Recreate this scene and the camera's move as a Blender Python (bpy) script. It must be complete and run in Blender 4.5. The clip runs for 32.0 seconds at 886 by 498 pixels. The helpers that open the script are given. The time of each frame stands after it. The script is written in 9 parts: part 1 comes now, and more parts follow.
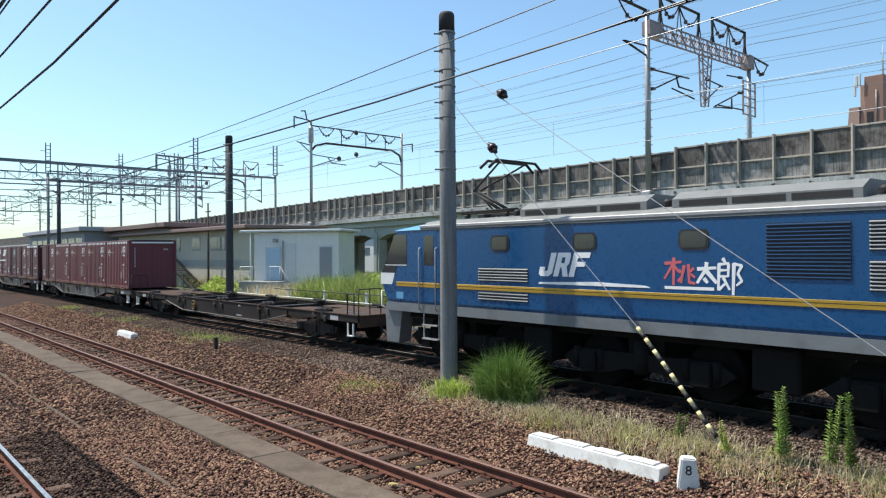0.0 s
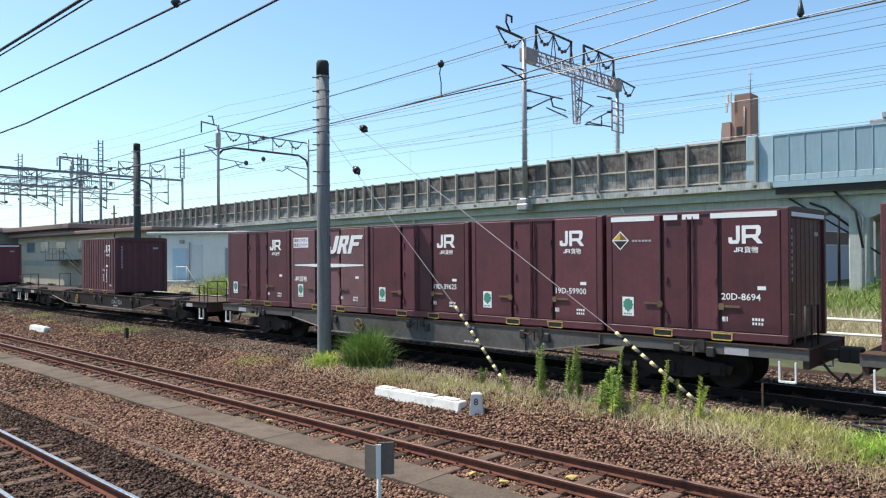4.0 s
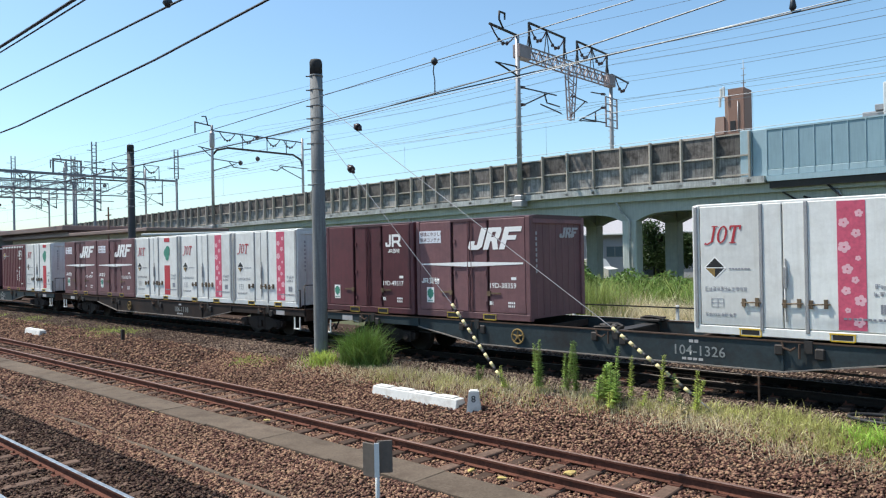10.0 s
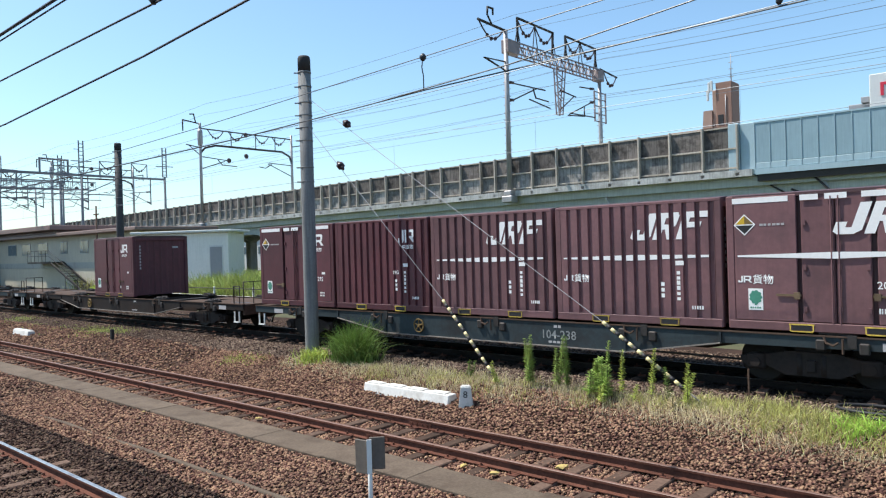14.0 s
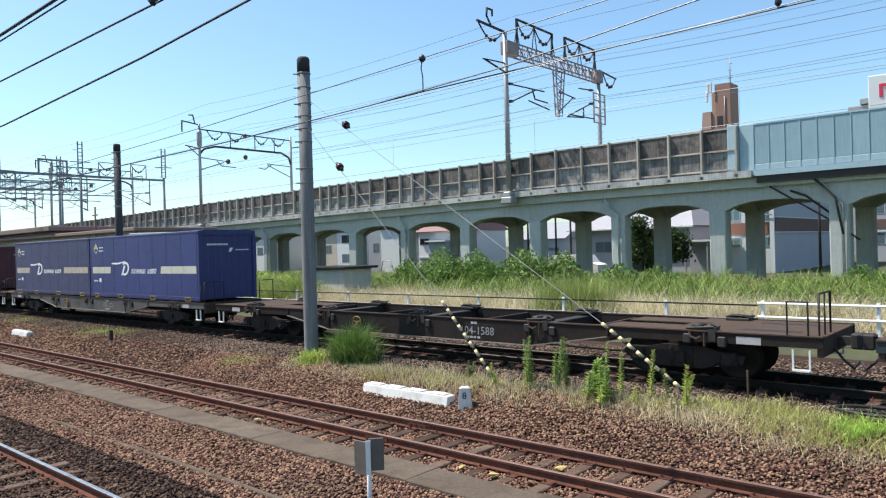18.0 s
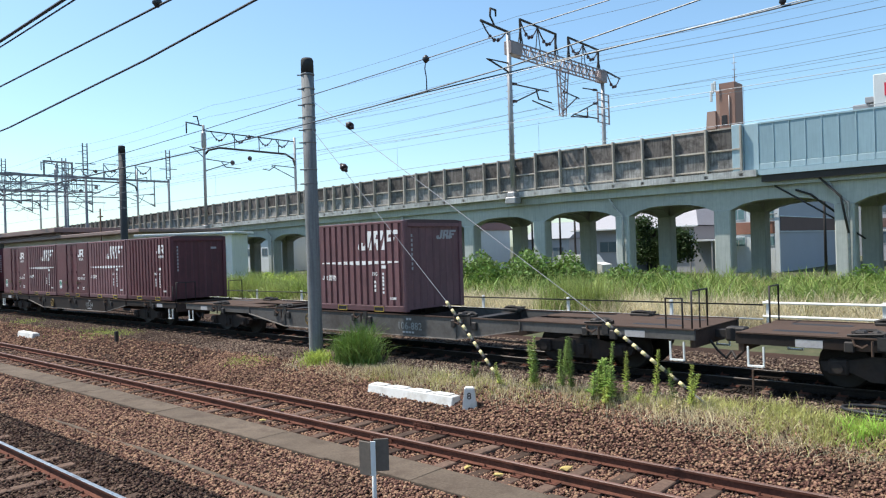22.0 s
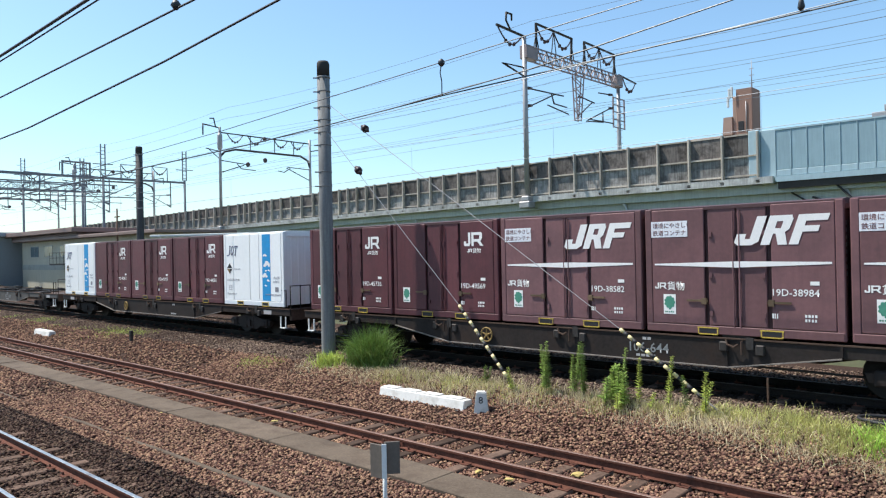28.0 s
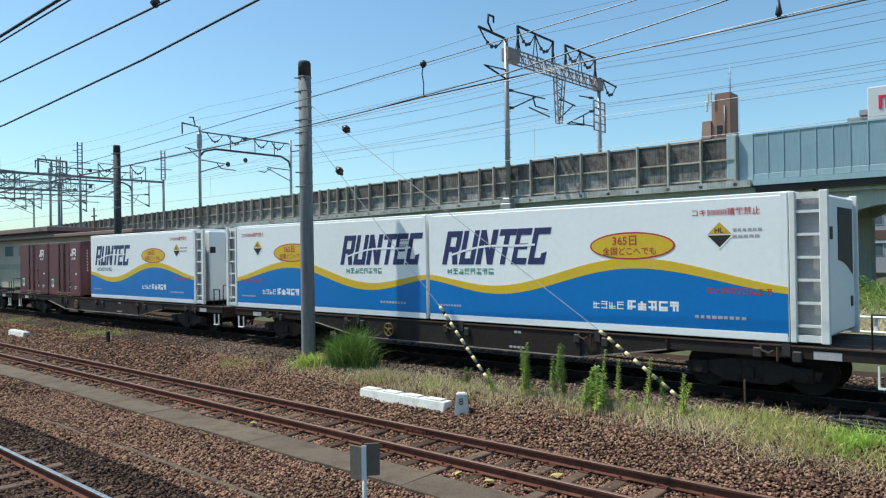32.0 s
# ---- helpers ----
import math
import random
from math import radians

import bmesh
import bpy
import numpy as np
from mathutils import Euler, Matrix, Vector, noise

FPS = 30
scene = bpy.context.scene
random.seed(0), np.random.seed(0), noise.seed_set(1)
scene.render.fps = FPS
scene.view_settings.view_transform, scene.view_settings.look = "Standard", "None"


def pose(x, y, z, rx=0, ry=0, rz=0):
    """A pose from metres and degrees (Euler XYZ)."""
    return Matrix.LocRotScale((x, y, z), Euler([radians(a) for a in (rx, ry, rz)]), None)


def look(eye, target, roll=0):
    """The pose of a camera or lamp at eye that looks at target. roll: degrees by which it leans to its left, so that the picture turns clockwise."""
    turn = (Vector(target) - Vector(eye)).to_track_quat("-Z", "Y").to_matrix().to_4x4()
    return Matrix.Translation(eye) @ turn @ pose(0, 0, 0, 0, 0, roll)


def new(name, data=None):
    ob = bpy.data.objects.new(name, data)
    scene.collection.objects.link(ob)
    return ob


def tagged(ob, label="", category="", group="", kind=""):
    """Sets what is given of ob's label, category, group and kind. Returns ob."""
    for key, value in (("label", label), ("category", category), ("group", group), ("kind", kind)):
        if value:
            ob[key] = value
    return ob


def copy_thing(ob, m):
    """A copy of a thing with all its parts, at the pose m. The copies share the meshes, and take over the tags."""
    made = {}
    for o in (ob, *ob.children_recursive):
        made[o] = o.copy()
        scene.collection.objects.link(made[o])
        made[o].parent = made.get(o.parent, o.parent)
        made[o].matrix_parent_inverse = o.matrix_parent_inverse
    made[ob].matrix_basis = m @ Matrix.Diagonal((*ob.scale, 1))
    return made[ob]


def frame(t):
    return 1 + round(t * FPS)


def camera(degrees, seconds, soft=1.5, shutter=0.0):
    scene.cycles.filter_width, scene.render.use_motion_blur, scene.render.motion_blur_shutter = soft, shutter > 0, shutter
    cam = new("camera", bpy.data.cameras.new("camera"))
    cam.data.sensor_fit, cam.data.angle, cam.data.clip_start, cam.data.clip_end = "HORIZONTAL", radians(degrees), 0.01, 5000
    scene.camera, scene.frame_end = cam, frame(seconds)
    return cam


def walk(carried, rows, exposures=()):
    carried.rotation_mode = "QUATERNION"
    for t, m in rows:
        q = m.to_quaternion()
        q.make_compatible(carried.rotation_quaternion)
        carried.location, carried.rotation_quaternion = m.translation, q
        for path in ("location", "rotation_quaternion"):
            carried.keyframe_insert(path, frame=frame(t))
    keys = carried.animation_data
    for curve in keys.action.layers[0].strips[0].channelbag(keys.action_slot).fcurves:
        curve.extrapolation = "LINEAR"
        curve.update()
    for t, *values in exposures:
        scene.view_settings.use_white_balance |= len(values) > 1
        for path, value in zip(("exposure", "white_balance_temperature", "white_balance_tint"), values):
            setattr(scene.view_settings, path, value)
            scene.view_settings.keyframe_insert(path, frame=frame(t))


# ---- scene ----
# ------------------------------------------------------------------ camera
cam = camera(63.5, 32.0, soft=1.2)


def aim(x, y, z, yaw, pitch, roll):
    """Pose of the camera: yaw in degrees from the line of the tracks, pitch upwards, roll."""
    a, b = radians(yaw), radians(pitch)
    way = Vector((-math.cos(a) * math.cos(b), math.sin(a) * math.cos(b), math.sin(b)))
    return look((x, y, z), Vector((x, y, z)) + way * 10, roll)


CAM_ROWS = [
    (0.0, -3.96, 2.03, 3.355, 40.93, 0.26, -0.42),
    (0.5, -2.32, 1.64, 3.340, 42.44, 0.38, -0.32),
    (1.0, -1.40, 1.48, 3.284, 43.27, 0.35, -0.52),
    (1.5, -0.73, 0.87, 3.264, 44.42, 0.31, -0.62),
    (2.0, -0.15, 0.17, 3.285, 45.57, 0.21, -0.59),
    (2.5, 0.00, 0.00, 3.288, 46.63, 0.23, -0.62),
    (3.0, 0.00, 0.00, 3.288, 47.59, 0.22, -0.58),
    (3.5, 0.00, 0.00, 3.288, 47.72, 0.37, -0.35),
    (5.5, 0.00, 0.00, 3.288, 47.78, 0.19, -0.79),
    (6.0, 0.00, 0.00, 3.288, 47.76, 0.17, -0.78),
    (6.5, 0.00, 0.00, 3.288, 47.61, 0.18, -0.70),
    (7.0, 0.00, 0.00, 3.288, 47.71, 0.21, -0.45),
    (7.5, 0.00, 0.00, 3.288, 48.06, 0.17, -0.59),
    (8.0, 0.00, 0.00, 3.288, 48.33, 0.10, -0.77),
    (8.5, 0.00, 0.00, 3.288, 48.28, 0.09, -0.95),
    (9.0, 0.00, 0.00, 3.288, 48.21, 0.13, -1.00),
    (9.5, 0.00, 0.00, 3.288, 48.15, 0.15, -1.08),
    (10.0, 0.00, 0.00, 3.288, 48.07, 0.16, -1.12),
    (10.5, 0.00, 0.00, 3.288, 48.01, 0.19, -1.14),
    (11.0, 0.00, 0.00, 3.288, 48.01, 0.18, -1.33),
    (11.5, 0.00, 0.00, 3.288, 48.33, 0.15, -1.39),
    (12.0, 0.00, 0.00, 3.288, 48.56, 0.07, -1.35),
    (12.5, 0.00, 0.00, 3.288, 48.63, -0.05, -1.49),
    (13.0, 0.00, 0.00, 3.288, 48.64, -0.09, -1.63),
    (13.5, 0.00, 0.00, 3.288, 48.77, -0.16, -1.68),
    (14.0, 0.00, 0.00, 3.288, 48.83, -0.18, -1.69),
    (14.5, 0.00, 0.00, 3.288, 48.86, -0.25, -1.75),
    (16.5, 0.00, 0.00, 3.288, 49.05, -0.13, -1.62),
    (17.0, 0.00, 0.00, 3.288, 49.04, -0.12, -1.44),
    (17.5, 0.00, 0.00, 3.288, 48.97, -0.08, -1.52),
    (18.0, 0.00, 0.00, 3.288, 48.90, -0.09, -1.65),
    (18.5, 0.00, 0.00, 3.288, 48.85, -0.07, -1.59),
    (19.0, 0.00, 0.00, 3.288, 48.87, -0.05, -1.59),
    (19.5, 0.00, 0.00, 3.288, 48.83, -0.05, -1.59),
    (20.0, 0.00, 0.00, 3.288, 48.80, -0.03, -1.80),
    (20.5, 0.00, 0.00, 3.288, 48.81, -0.02, -1.77),
    (21.0, 0.00, 0.00, 3.288, 48.71, 0.03, -1.79),
    (21.5, 0.00, 0.00, 3.288, 48.61, -0.02, -1.75),
    (22.0, 0.00, 0.00, 3.288, 48.56, -0.05, -1.83),
    (22.5, 0.00, 0.00, 3.288, 48.50, -0.09, -1.85),
    (23.0, 0.00, 0.00, 3.288, 48.42, -0.10, -1.62),
    (23.5, 0.00, 0.00, 3.288, 48.29, -0.06, -1.57),
    (24.0, 0.00, 0.00, 3.288, 48.14, 0.05, -1.58),
    (24.5, 0.00, 0.00, 3.288, 48.04, 0.12, -1.41),
    (25.0, 0.00, 0.00, 3.288, 47.93, 0.19, -1.46),
    (25.5, 0.00, 0.00, 3.288, 47.80, 0.17, -1.32),
    (27.5, 0.00, 0.00, 3.288, 47.55, 0.22, -1.28),
    (28.0, 0.00, 0.00, 3.288, 47.50, 0.26, -1.18),
    (28.5, 0.00, 0.00, 3.288, 47.39, 0.35, -1.06),
    (29.0, 0.00, 0.00, 3.288, 47.30, 0.41, -1.01),
    (29.5, 0.00, 0.00, 3.288, 47.22, 0.42, -1.12),
    (30.0, 0.00, 0.00, 3.288, 47.25, 0.37, -1.10),
    (30.5, 0.00, 0.00, 3.288, 47.32, 0.45, -1.08),
    (31.0, 0.00, 0.00, 3.288, 47.33, 0.50, -1.07),
    (31.5, 0.00, 0.00, 3.288, 47.48, 0.43, -0.97),
    (32.0, 0.00, 0.00, 3.288, 49.02, 0.34, -0.91),
]
walk(cam, [(r[0], aim(*r[1:])) for r in CAM_ROWS], exposures=[(0, 0.44, 6500, 9), (0.7, 0.45, 6500, 10), (1.5, 0.48, 6500, 10), (2.5, 0.55, 6500, 10), (9.3, 0.55, 6500, 10), (10, 0.43, 6480, 9), (11, 0.3, 6430, 8), (12, 0.43, 6480, 9), (13, 0.55, 6500, 10), (28.3, 0.55, 6500, 10), (29, 0.4, 6460, 8), (30, 0.35, 6450, 7), (31, 0.36, 6450, 7), (31.5, 0.32, 6400, 4), (32, 0.22, 6300, 2)])

# ------------------------------------------------------------------ world and sun
SUN_FROM = Vector((-0.45, -0.21, 0.868)).normalized()
world = bpy.data.worlds.new("sky")
scene.world = world
world.use_nodes = True
wn = world.node_tree.nodes
wl = world.node_tree.links
bg = wn["Background"]
sky = wn.new("ShaderNodeTexSky")
sky.sky_type = "NISHITA"
sky.sun_disc = False
sky.sun_elevation = math.asin(SUN_FROM.z)
sky.sun_rotation = math.atan2(SUN_FROM.x, SUN_FROM.y)
sky.air_density, sky.dust_density, sky.ozone_density = 1.0, 1.0, 3.0
haze = wn.new("ShaderNodeMix")
haze.data_type, haze.blend_type = "RGBA", "MULTIPLY"
haze.inputs[0].default_value = 1.0
haze.inputs[7].default_value = (0.855, 0.975, 0.955, 1)
wl.new(sky.outputs[0], haze.inputs[6])
wl.new(haze.outputs[2], bg.inputs[0])
bg.inputs[1].default_value = 0.15
sun = new("sun", bpy.data.lights.new("sun", "SUN"))
sun.data.energy, sun.data.angle, sun.data.color = 4.6, radians(0.53), (1.0, 0.95, 0.87)
sun.matrix_world = look(SUN_FROM * 60, (0, 0, 0))

# ------------------------------------------------------------------ materials
MATS = {}


def mat(name, col, rough=0.7, metal=0.0, vary=0.25, size=3.0, fine=40.0, bump=0.2, bump_size=None, tint=None, streak=0.0,
        per_object=0.0, island=0.0, spec=0.4, dirt=None, dirt_amount=0.5, dirt_size=1.2, blot=0.0):
    """A surface with two scales of variation, relief, optional streaks, stains and a shade of its own per piece."""
    if name in MATS:
        return MATS[name]
    m = bpy.data.materials.new(name)
    m.use_nodes = True
    n, l = m.node_tree.nodes, m.node_tree.links
    bs = n["Principled BSDF"]
    tc = n.new("ShaderNodeTexCoord")
    co = tc.outputs["Object"]
    if per_object:
        own = n.new("ShaderNodeObjectInfo")
        far = n.new("ShaderNodeVectorMath")
        far.operation = "MULTIPLY_ADD"
        l.new(own.outputs["Random"], far.inputs[0])
        far.inputs[1].default_value = (37.0, 53.0, 41.0)
        l.new(co, far.inputs[2])
        co = far.outputs[0]

    def tex(scale, detail=5, rough_=0.6, src=co):
        t = n.new("ShaderNodeTexNoise")
        t.inputs["Scale"].default_value, t.inputs["Detail"].default_value, t.inputs["Roughness"].default_value = scale, detail, rough_
        l.new(src, t.inputs["Vector"])
        return t.outputs["Fac"]

    def mixc(fac, a, b, kind="MIX"):
        x = n.new("ShaderNodeMix")
        x.data_type, x.blend_type = "RGBA", kind
        for k, s in ((0, fac), (6, a), (7, b)):
            if isinstance(s, (int, float)):
                x.inputs[k].default_value = s
            elif isinstance(s, (tuple, list)):
                x.inputs[k].default_value = (*s[:3], 1)
            else:
                l.new(s, x.inputs[k])
        return x.outputs[2]

    def ramp(src, lo, hi, a=0.0, b=1.0):
        r = n.new("ShaderNodeMapRange")
        for k, v in zip((1, 2, 3, 4), (lo, hi, a, b)):
            r.inputs[k].default_value = v
        l.new(src, r.inputs[0])
        return r.outputs[0]

    dark = tuple(c * (1 - vary) for c in col)
    lite = tuple(min(1, c * (1 + vary)) for c in col)
    if tint:
        lite = tuple(tint)
    big, small = tex(size), tex(fine, 3)
    c = mixc(ramp(big, 0.3, 0.7), dark, lite)
    c = mixc(0.55, c, mixc(ramp(small, 0.3, 0.7), tuple(x * (1 - vary) for x in col), tuple(min(1, x * (1 + vary)) for x in col)))
    if streak:
        mp = n.new("ShaderNodeMapping")
        mp.inputs["Scale"].default_value = (6, 6, 0.35)
        l.new(co, mp.inputs["Vector"])
        s = tex(2.2, 4, 0.6, mp.outputs[0])
        c = mixc(ramp(s, 0.45, 0.75, 0, streak), c, dirt or tuple(x * 0.35 for x in col))
    if blot:
        c = mixc(ramp(tex(dirt_size, 6, 0.7), 0.46, 0.62, 0, blot), c, dirt)
    if dirt and not streak:
        s = tex(dirt_size, 7, 0.65)
        c = mixc(ramp(s, 0.5, 0.68, 0, dirt_amount), c, dirt)
    if per_object:
        oi = n.new("ShaderNodeObjectInfo")
        hsv = n.new("ShaderNodeHueSaturation")
        l.new(ramp(oi.outputs["Random"], 0, 1, 1 - per_object, 1 + per_object), hsv.inputs["Value"])
        l.new(c, hsv.inputs["Color"])
        c = hsv.outputs[0]
    if island:
        g = n.new("ShaderNodeNewGeometry")
        hsv = n.new("ShaderNodeHueSaturation")
        l.new(ramp(g.outputs["Random Per Island"], 0, 1, 1 - island, 1 + island), hsv.inputs["Value"])
        l.new(ramp(g.outputs["Random Per Island"], 0, 1, 0.5 - 0.03 * island, 0.5 + 0.03 * island), hsv.inputs["Hue"])
        l.new(c, hsv.inputs["Color"])
        c = hsv.outputs[0]
    l.new(c, bs.inputs["Base Color"])
    bs.inputs["Metallic"].default_value = metal
    bs.inputs["Specular IOR Level"].default_value = spec
    l.new(ramp(small, 0.2, 0.8, max(0.03, rough - 0.12), min(1, rough + 0.12)), bs.inputs["Roughness"])
    if bump:
        bp = n.new("ShaderNodeBump")
        bp.inputs["Strength"].default_value = bump
        bp.inputs["Distance"].default_value = 0.02
        l.new(tex(bump_size or fine, 4), bp.inputs["Height"])
        l.new(bp.outputs[0], bs.inputs["Normal"])
    MATS[name] = m
    return m


def leaf_mat(name, col, vary=0.35, island=0.35, trans=0.35):
    """Leaves and blades: two-sided, a little light passes through."""
    m = mat(name, col, rough=0.55, vary=vary, size=0.6, fine=12, bump=0, island=island, spec=0.25)
    n, l = m.node_tree.nodes, m.node_tree.links
    bs, out = n["Principled BSDF"], n["Material Output"]
    tr = n.new("ShaderNodeBsdfTranslucent")
    src = bs.inputs["Base Color"].links[0].from_socket
    l.new(src, tr.inputs[0])
    mx = n.new("ShaderNodeMixShader")
    mx.inputs[0].default_value = trans
    l.new(bs.outputs[0], mx.inputs[1])
    l.new(tr.outputs[0], mx.inputs[2])
    l.new(mx.outputs[0], out.inputs[0])
    return m


def glass_mat(name, col, rough=0.05):
    m = mat(name, col, rough=rough, vary=0.1, size=1, fine=3, bump=0, spec=0.8)
    return m


BALLAST = mat("ballast_ground", (0.05, 0.03, 0.022), 0.95, vary=0.55, size=0.8, fine=22, bump=1.0, bump_size=24, dirt=(0.025, 0.018, 0.015), dirt_amount=0.5, spec=0.1)
# near-black bed and stones: shade under the train is put into both colours
BED = mat("train_shade_bed", (0.02, 0.016, 0.014), 0.9, vary=0.5, size=1.5, fine=24, bump=0.8, spec=0.1)
BED_STONE = mat("train_shade_stone", (0.027, 0.021, 0.018), 0.85, vary=0.4, size=1.1, fine=50, bump=0.2, island=0.6, spec=0.1)
STONE = mat("ballast_stone", (0.188, 0.104, 0.074), 0.9, vary=0.4, size=0.9, fine=40, bump=0.2, island=0.8, dirt=(0.05, 0.033, 0.027), dirt_amount=0.45, dirt_size=0.5, spec=0.1)
STONE_NEAR = mat("grimy_ballast_stone", (0.085, 0.052, 0.04), 0.9, vary=0.4, size=0.9, fine=40, bump=0.2, island=0.8, dirt=(0.03, 0.02, 0.018), dirt_amount=0.5, dirt_size=0.5, spec=0.1)
STONE_DARK = mat("dark_stone", (0.15, 0.105, 0.082), 0.9, vary=0.35, size=1.1, fine=50, bump=0.2, island=0.75, dirt=(0.06, 0.044, 0.036), dirt_amount=0.5, dirt_size=0.5, spec=0.1)
RAIL_SIDE = mat("rusty_rail", (0.125, 0.052, 0.036), 0.85, vary=0.4, size=2, fine=30, bump=0.3, dirt=(0.05, 0.026, 0.02), dirt_amount=0.6, dirt_size=3, spec=0.1)
RAIL_TOP = mat("rail_head_rust", (0.175, 0.094, 0.07), 0.55, 0.0, vary=0.3, size=1.5, fine=20, bump=0.05)
RAIL_SHINE = mat("polished_rail_head", (0.5, 0.48, 0.46), 0.34, 0.9, vary=0.2, size=1.5, fine=12, bump=0.02, dirt=(0.2, 0.12, 0.09), dirt_amount=0.6, dirt_size=2.5)
SLEEPER = mat("weathered_sleeper_wood", (0.1, 0.065, 0.049), 0.9, vary=0.45, size=2, fine=18, bump=0.6, per_object=0.45, dirt=(0.03, 0.022, 0.018), spec=0.1)
CONC = mat("concrete", (0.36, 0.36, 0.33), 0.85, vary=0.18, size=0.8, fine=14, bump=0.15, dirt=(0.2, 0.2, 0.185), dirt_amount=0.45)
TROUGH = mat("trough_concrete", (0.125, 0.096, 0.072), 0.95, vary=0.35, size=1.3, fine=25, bump=0.5, per_object=0.1, dirt=(0.07, 0.05, 0.038), dirt_amount=0.8, dirt_size=1.6, spec=0.15)
VIA = mat("viaduct_concrete", (0.45, 0.465, 0.43), 0.85, vary=0.16, size=0.35, fine=4, bump=0.08, streak=0.4, dirt=(0.22, 0.23, 0.21), blot=0.2, dirt_size=0.5, per_object=0.08)
VIA_EDGE = mat("viaduct_edge_concrete", (0.5, 0.5, 0.48), 0.85, vary=0.2, size=0.5, fine=6, bump=0.08, streak=0.6, dirt=(0.16, 0.15, 0.14), blot=0.6, dirt_size=0.7)
PARAPET = mat("stained_parapet_panel", (0.172, 0.152, 0.14), 0.9, vary=0.3, size=1.1, fine=5, bump=0.1, dirt=(0.035, 0.03, 0.028), streak=0.85, blot=0.75, dirt_size=1.3, per_object=0.3, spec=0.2)
PARAPET_LOW = mat("washed_parapet_panel", (0.31, 0.3, 0.286), 0.9, vary=0.25, size=1.1, fine=5, bump=0.1, dirt=(0.05, 0.044, 0.04), streak=0.8, blot=0.6, dirt_size=1.6, per_object=0.3, spec=0.2)
PARAPET_POST = mat("weathered_post", (0.45, 0.4, 0.34), 0.8, vary=0.25, size=1.5, fine=9, bump=0.1, per_object=0.25, streak=0.4, dirt=(0.2, 0.13, 0.09))
BLUEWALL = mat("pale_blue_steel", (0.28, 0.4, 0.455), 0.55, vary=0.08, size=0.5, fine=3, bump=0.03, per_object=0.05, streak=0.4, dirt=(0.17, 0.245, 0.29))
BLUEWALL2 = mat("pale_blue_steel_trim", (0.36, 0.48, 0.53), 0.55, vary=0.08, size=0.5, fine=3, bump=0.03, streak=0.3, dirt=(0.24, 0.32, 0.36))
STEEL = mat("galvanised_steel", (0.36, 0.35, 0.35), 0.55, 0.35, vary=0.2, size=2, fine=20, bump=0.05)
STEEL_DK = mat("dark_steel", (0.055, 0.05, 0.048), 0.6, 0.3, vary=0.25, size=2, fine=20, bump=0.05, spec=0.1)
TRUSS = mat("pinkish_grey_steel", (0.27, 0.22, 0.22), 0.6, 0.2, vary=0.25, size=2, fine=14, bump=0.05)
WIRE = mat("wire_metal", (0.06, 0.065, 0.07), 0.5, 0.6, vary=0.2, bump=0)
WIRE_LITE = mat("thin_wire_metal", (0.2, 0.22, 0.24), 0.5, 0.5, vary=0.2, bump=0)
INSUL = mat("brown_porcelain", (0.05, 0.03, 0.03), 0.3, vary=0.2, bump=0)
POLE = mat("pole_concrete", (0.21, 0.212, 0.21), 0.9, vary=0.2, size=1.2, fine=18, bump=0.15, streak=0.6, dirt=(0.075, 0.075, 0.075))
POLE_DK = mat("dark_pole_top", (0.035, 0.034, 0.034), 0.8, vary=0.2, bump=0.05)
DARKPOLE = mat("dark_weathered_pole", (0.06, 0.058, 0.06), 0.8, vary=0.2, bump=0.1)
WHITE = mat("white_paint", (0.75, 0.75, 0.72), 0.6, vary=0.06, size=2, fine=20, bump=0.05, dirt=(0.5, 0.48, 0.43), dirt_amount=0.35)
WHITE_C = mat("painted_kerb_white", (0.66, 0.65, 0.62), 0.85, vary=0.1, size=3, fine=30, bump=0.25, dirt=(0.33, 0.29, 0.24), dirt_amount=0.5, dirt_size=3)
MARK = mat("white_marking", (0.86, 0.85, 0.83), 0.55, vary=0.06, size=4, fine=20, bump=0)
MARK_DIM = mat("faded_marking", (0.42, 0.4, 0.4), 0.7, vary=0.2, size=4, fine=20, bump=0)
BLACK = mat("black_paint", (0.02, 0.02, 0.022), 0.6, vary=0.15, bump=0.03)
YELLOW = mat("yellow_paint", (0.62, 0.4, 0.03), 0.6, vary=0.15, size=4, fine=20, bump=0.03)
YELLOW_DIRTY = mat("dirty_yellow_paint", (0.24, 0.155, 0.05), 0.75, vary=0.35, size=6, fine=20, bump=0.05, per_object=0.35, dirt=(0.06, 0.045, 0.03))
PALEYEL = mat("pale_yellow_guard", (0.68, 0.58, 0.3), 0.5, vary=0.12, bump=0.02, per_object=0.1)
GREENTREE = mat("green_mark", (0.07, 0.27, 0.19), 0.6, vary=0.2, bump=0)
MAROON = mat("maroon_paint", (0.122, 0.041, 0.048), 0.5, vary=0.16, size=0.9, fine=12, bump=0.05, per_object=0.2, streak=0.25, blot=0.35, dirt_size=1.1, dirt=(0.05, 0.026, 0.031), spec=0.3)
MAROON_F = mat("faded_maroon_paint", (0.19, 0.094, 0.099), 0.6, vary=0.16, size=0.9, fine=12, bump=0.05, per_object=0.16, streak=0.25, blot=0.35, dirt_size=1.1, dirt=(0.085, 0.052, 0.056), spec=0.3)
MAROON_R = mat("fresh_red_maroon_paint", (0.15, 0.032, 0.043), 0.45, vary=0.1, size=0.9, fine=12, bump=0.03, per_object=0.1, streak=0.15, dirt=(0.095, 0.027, 0.035))
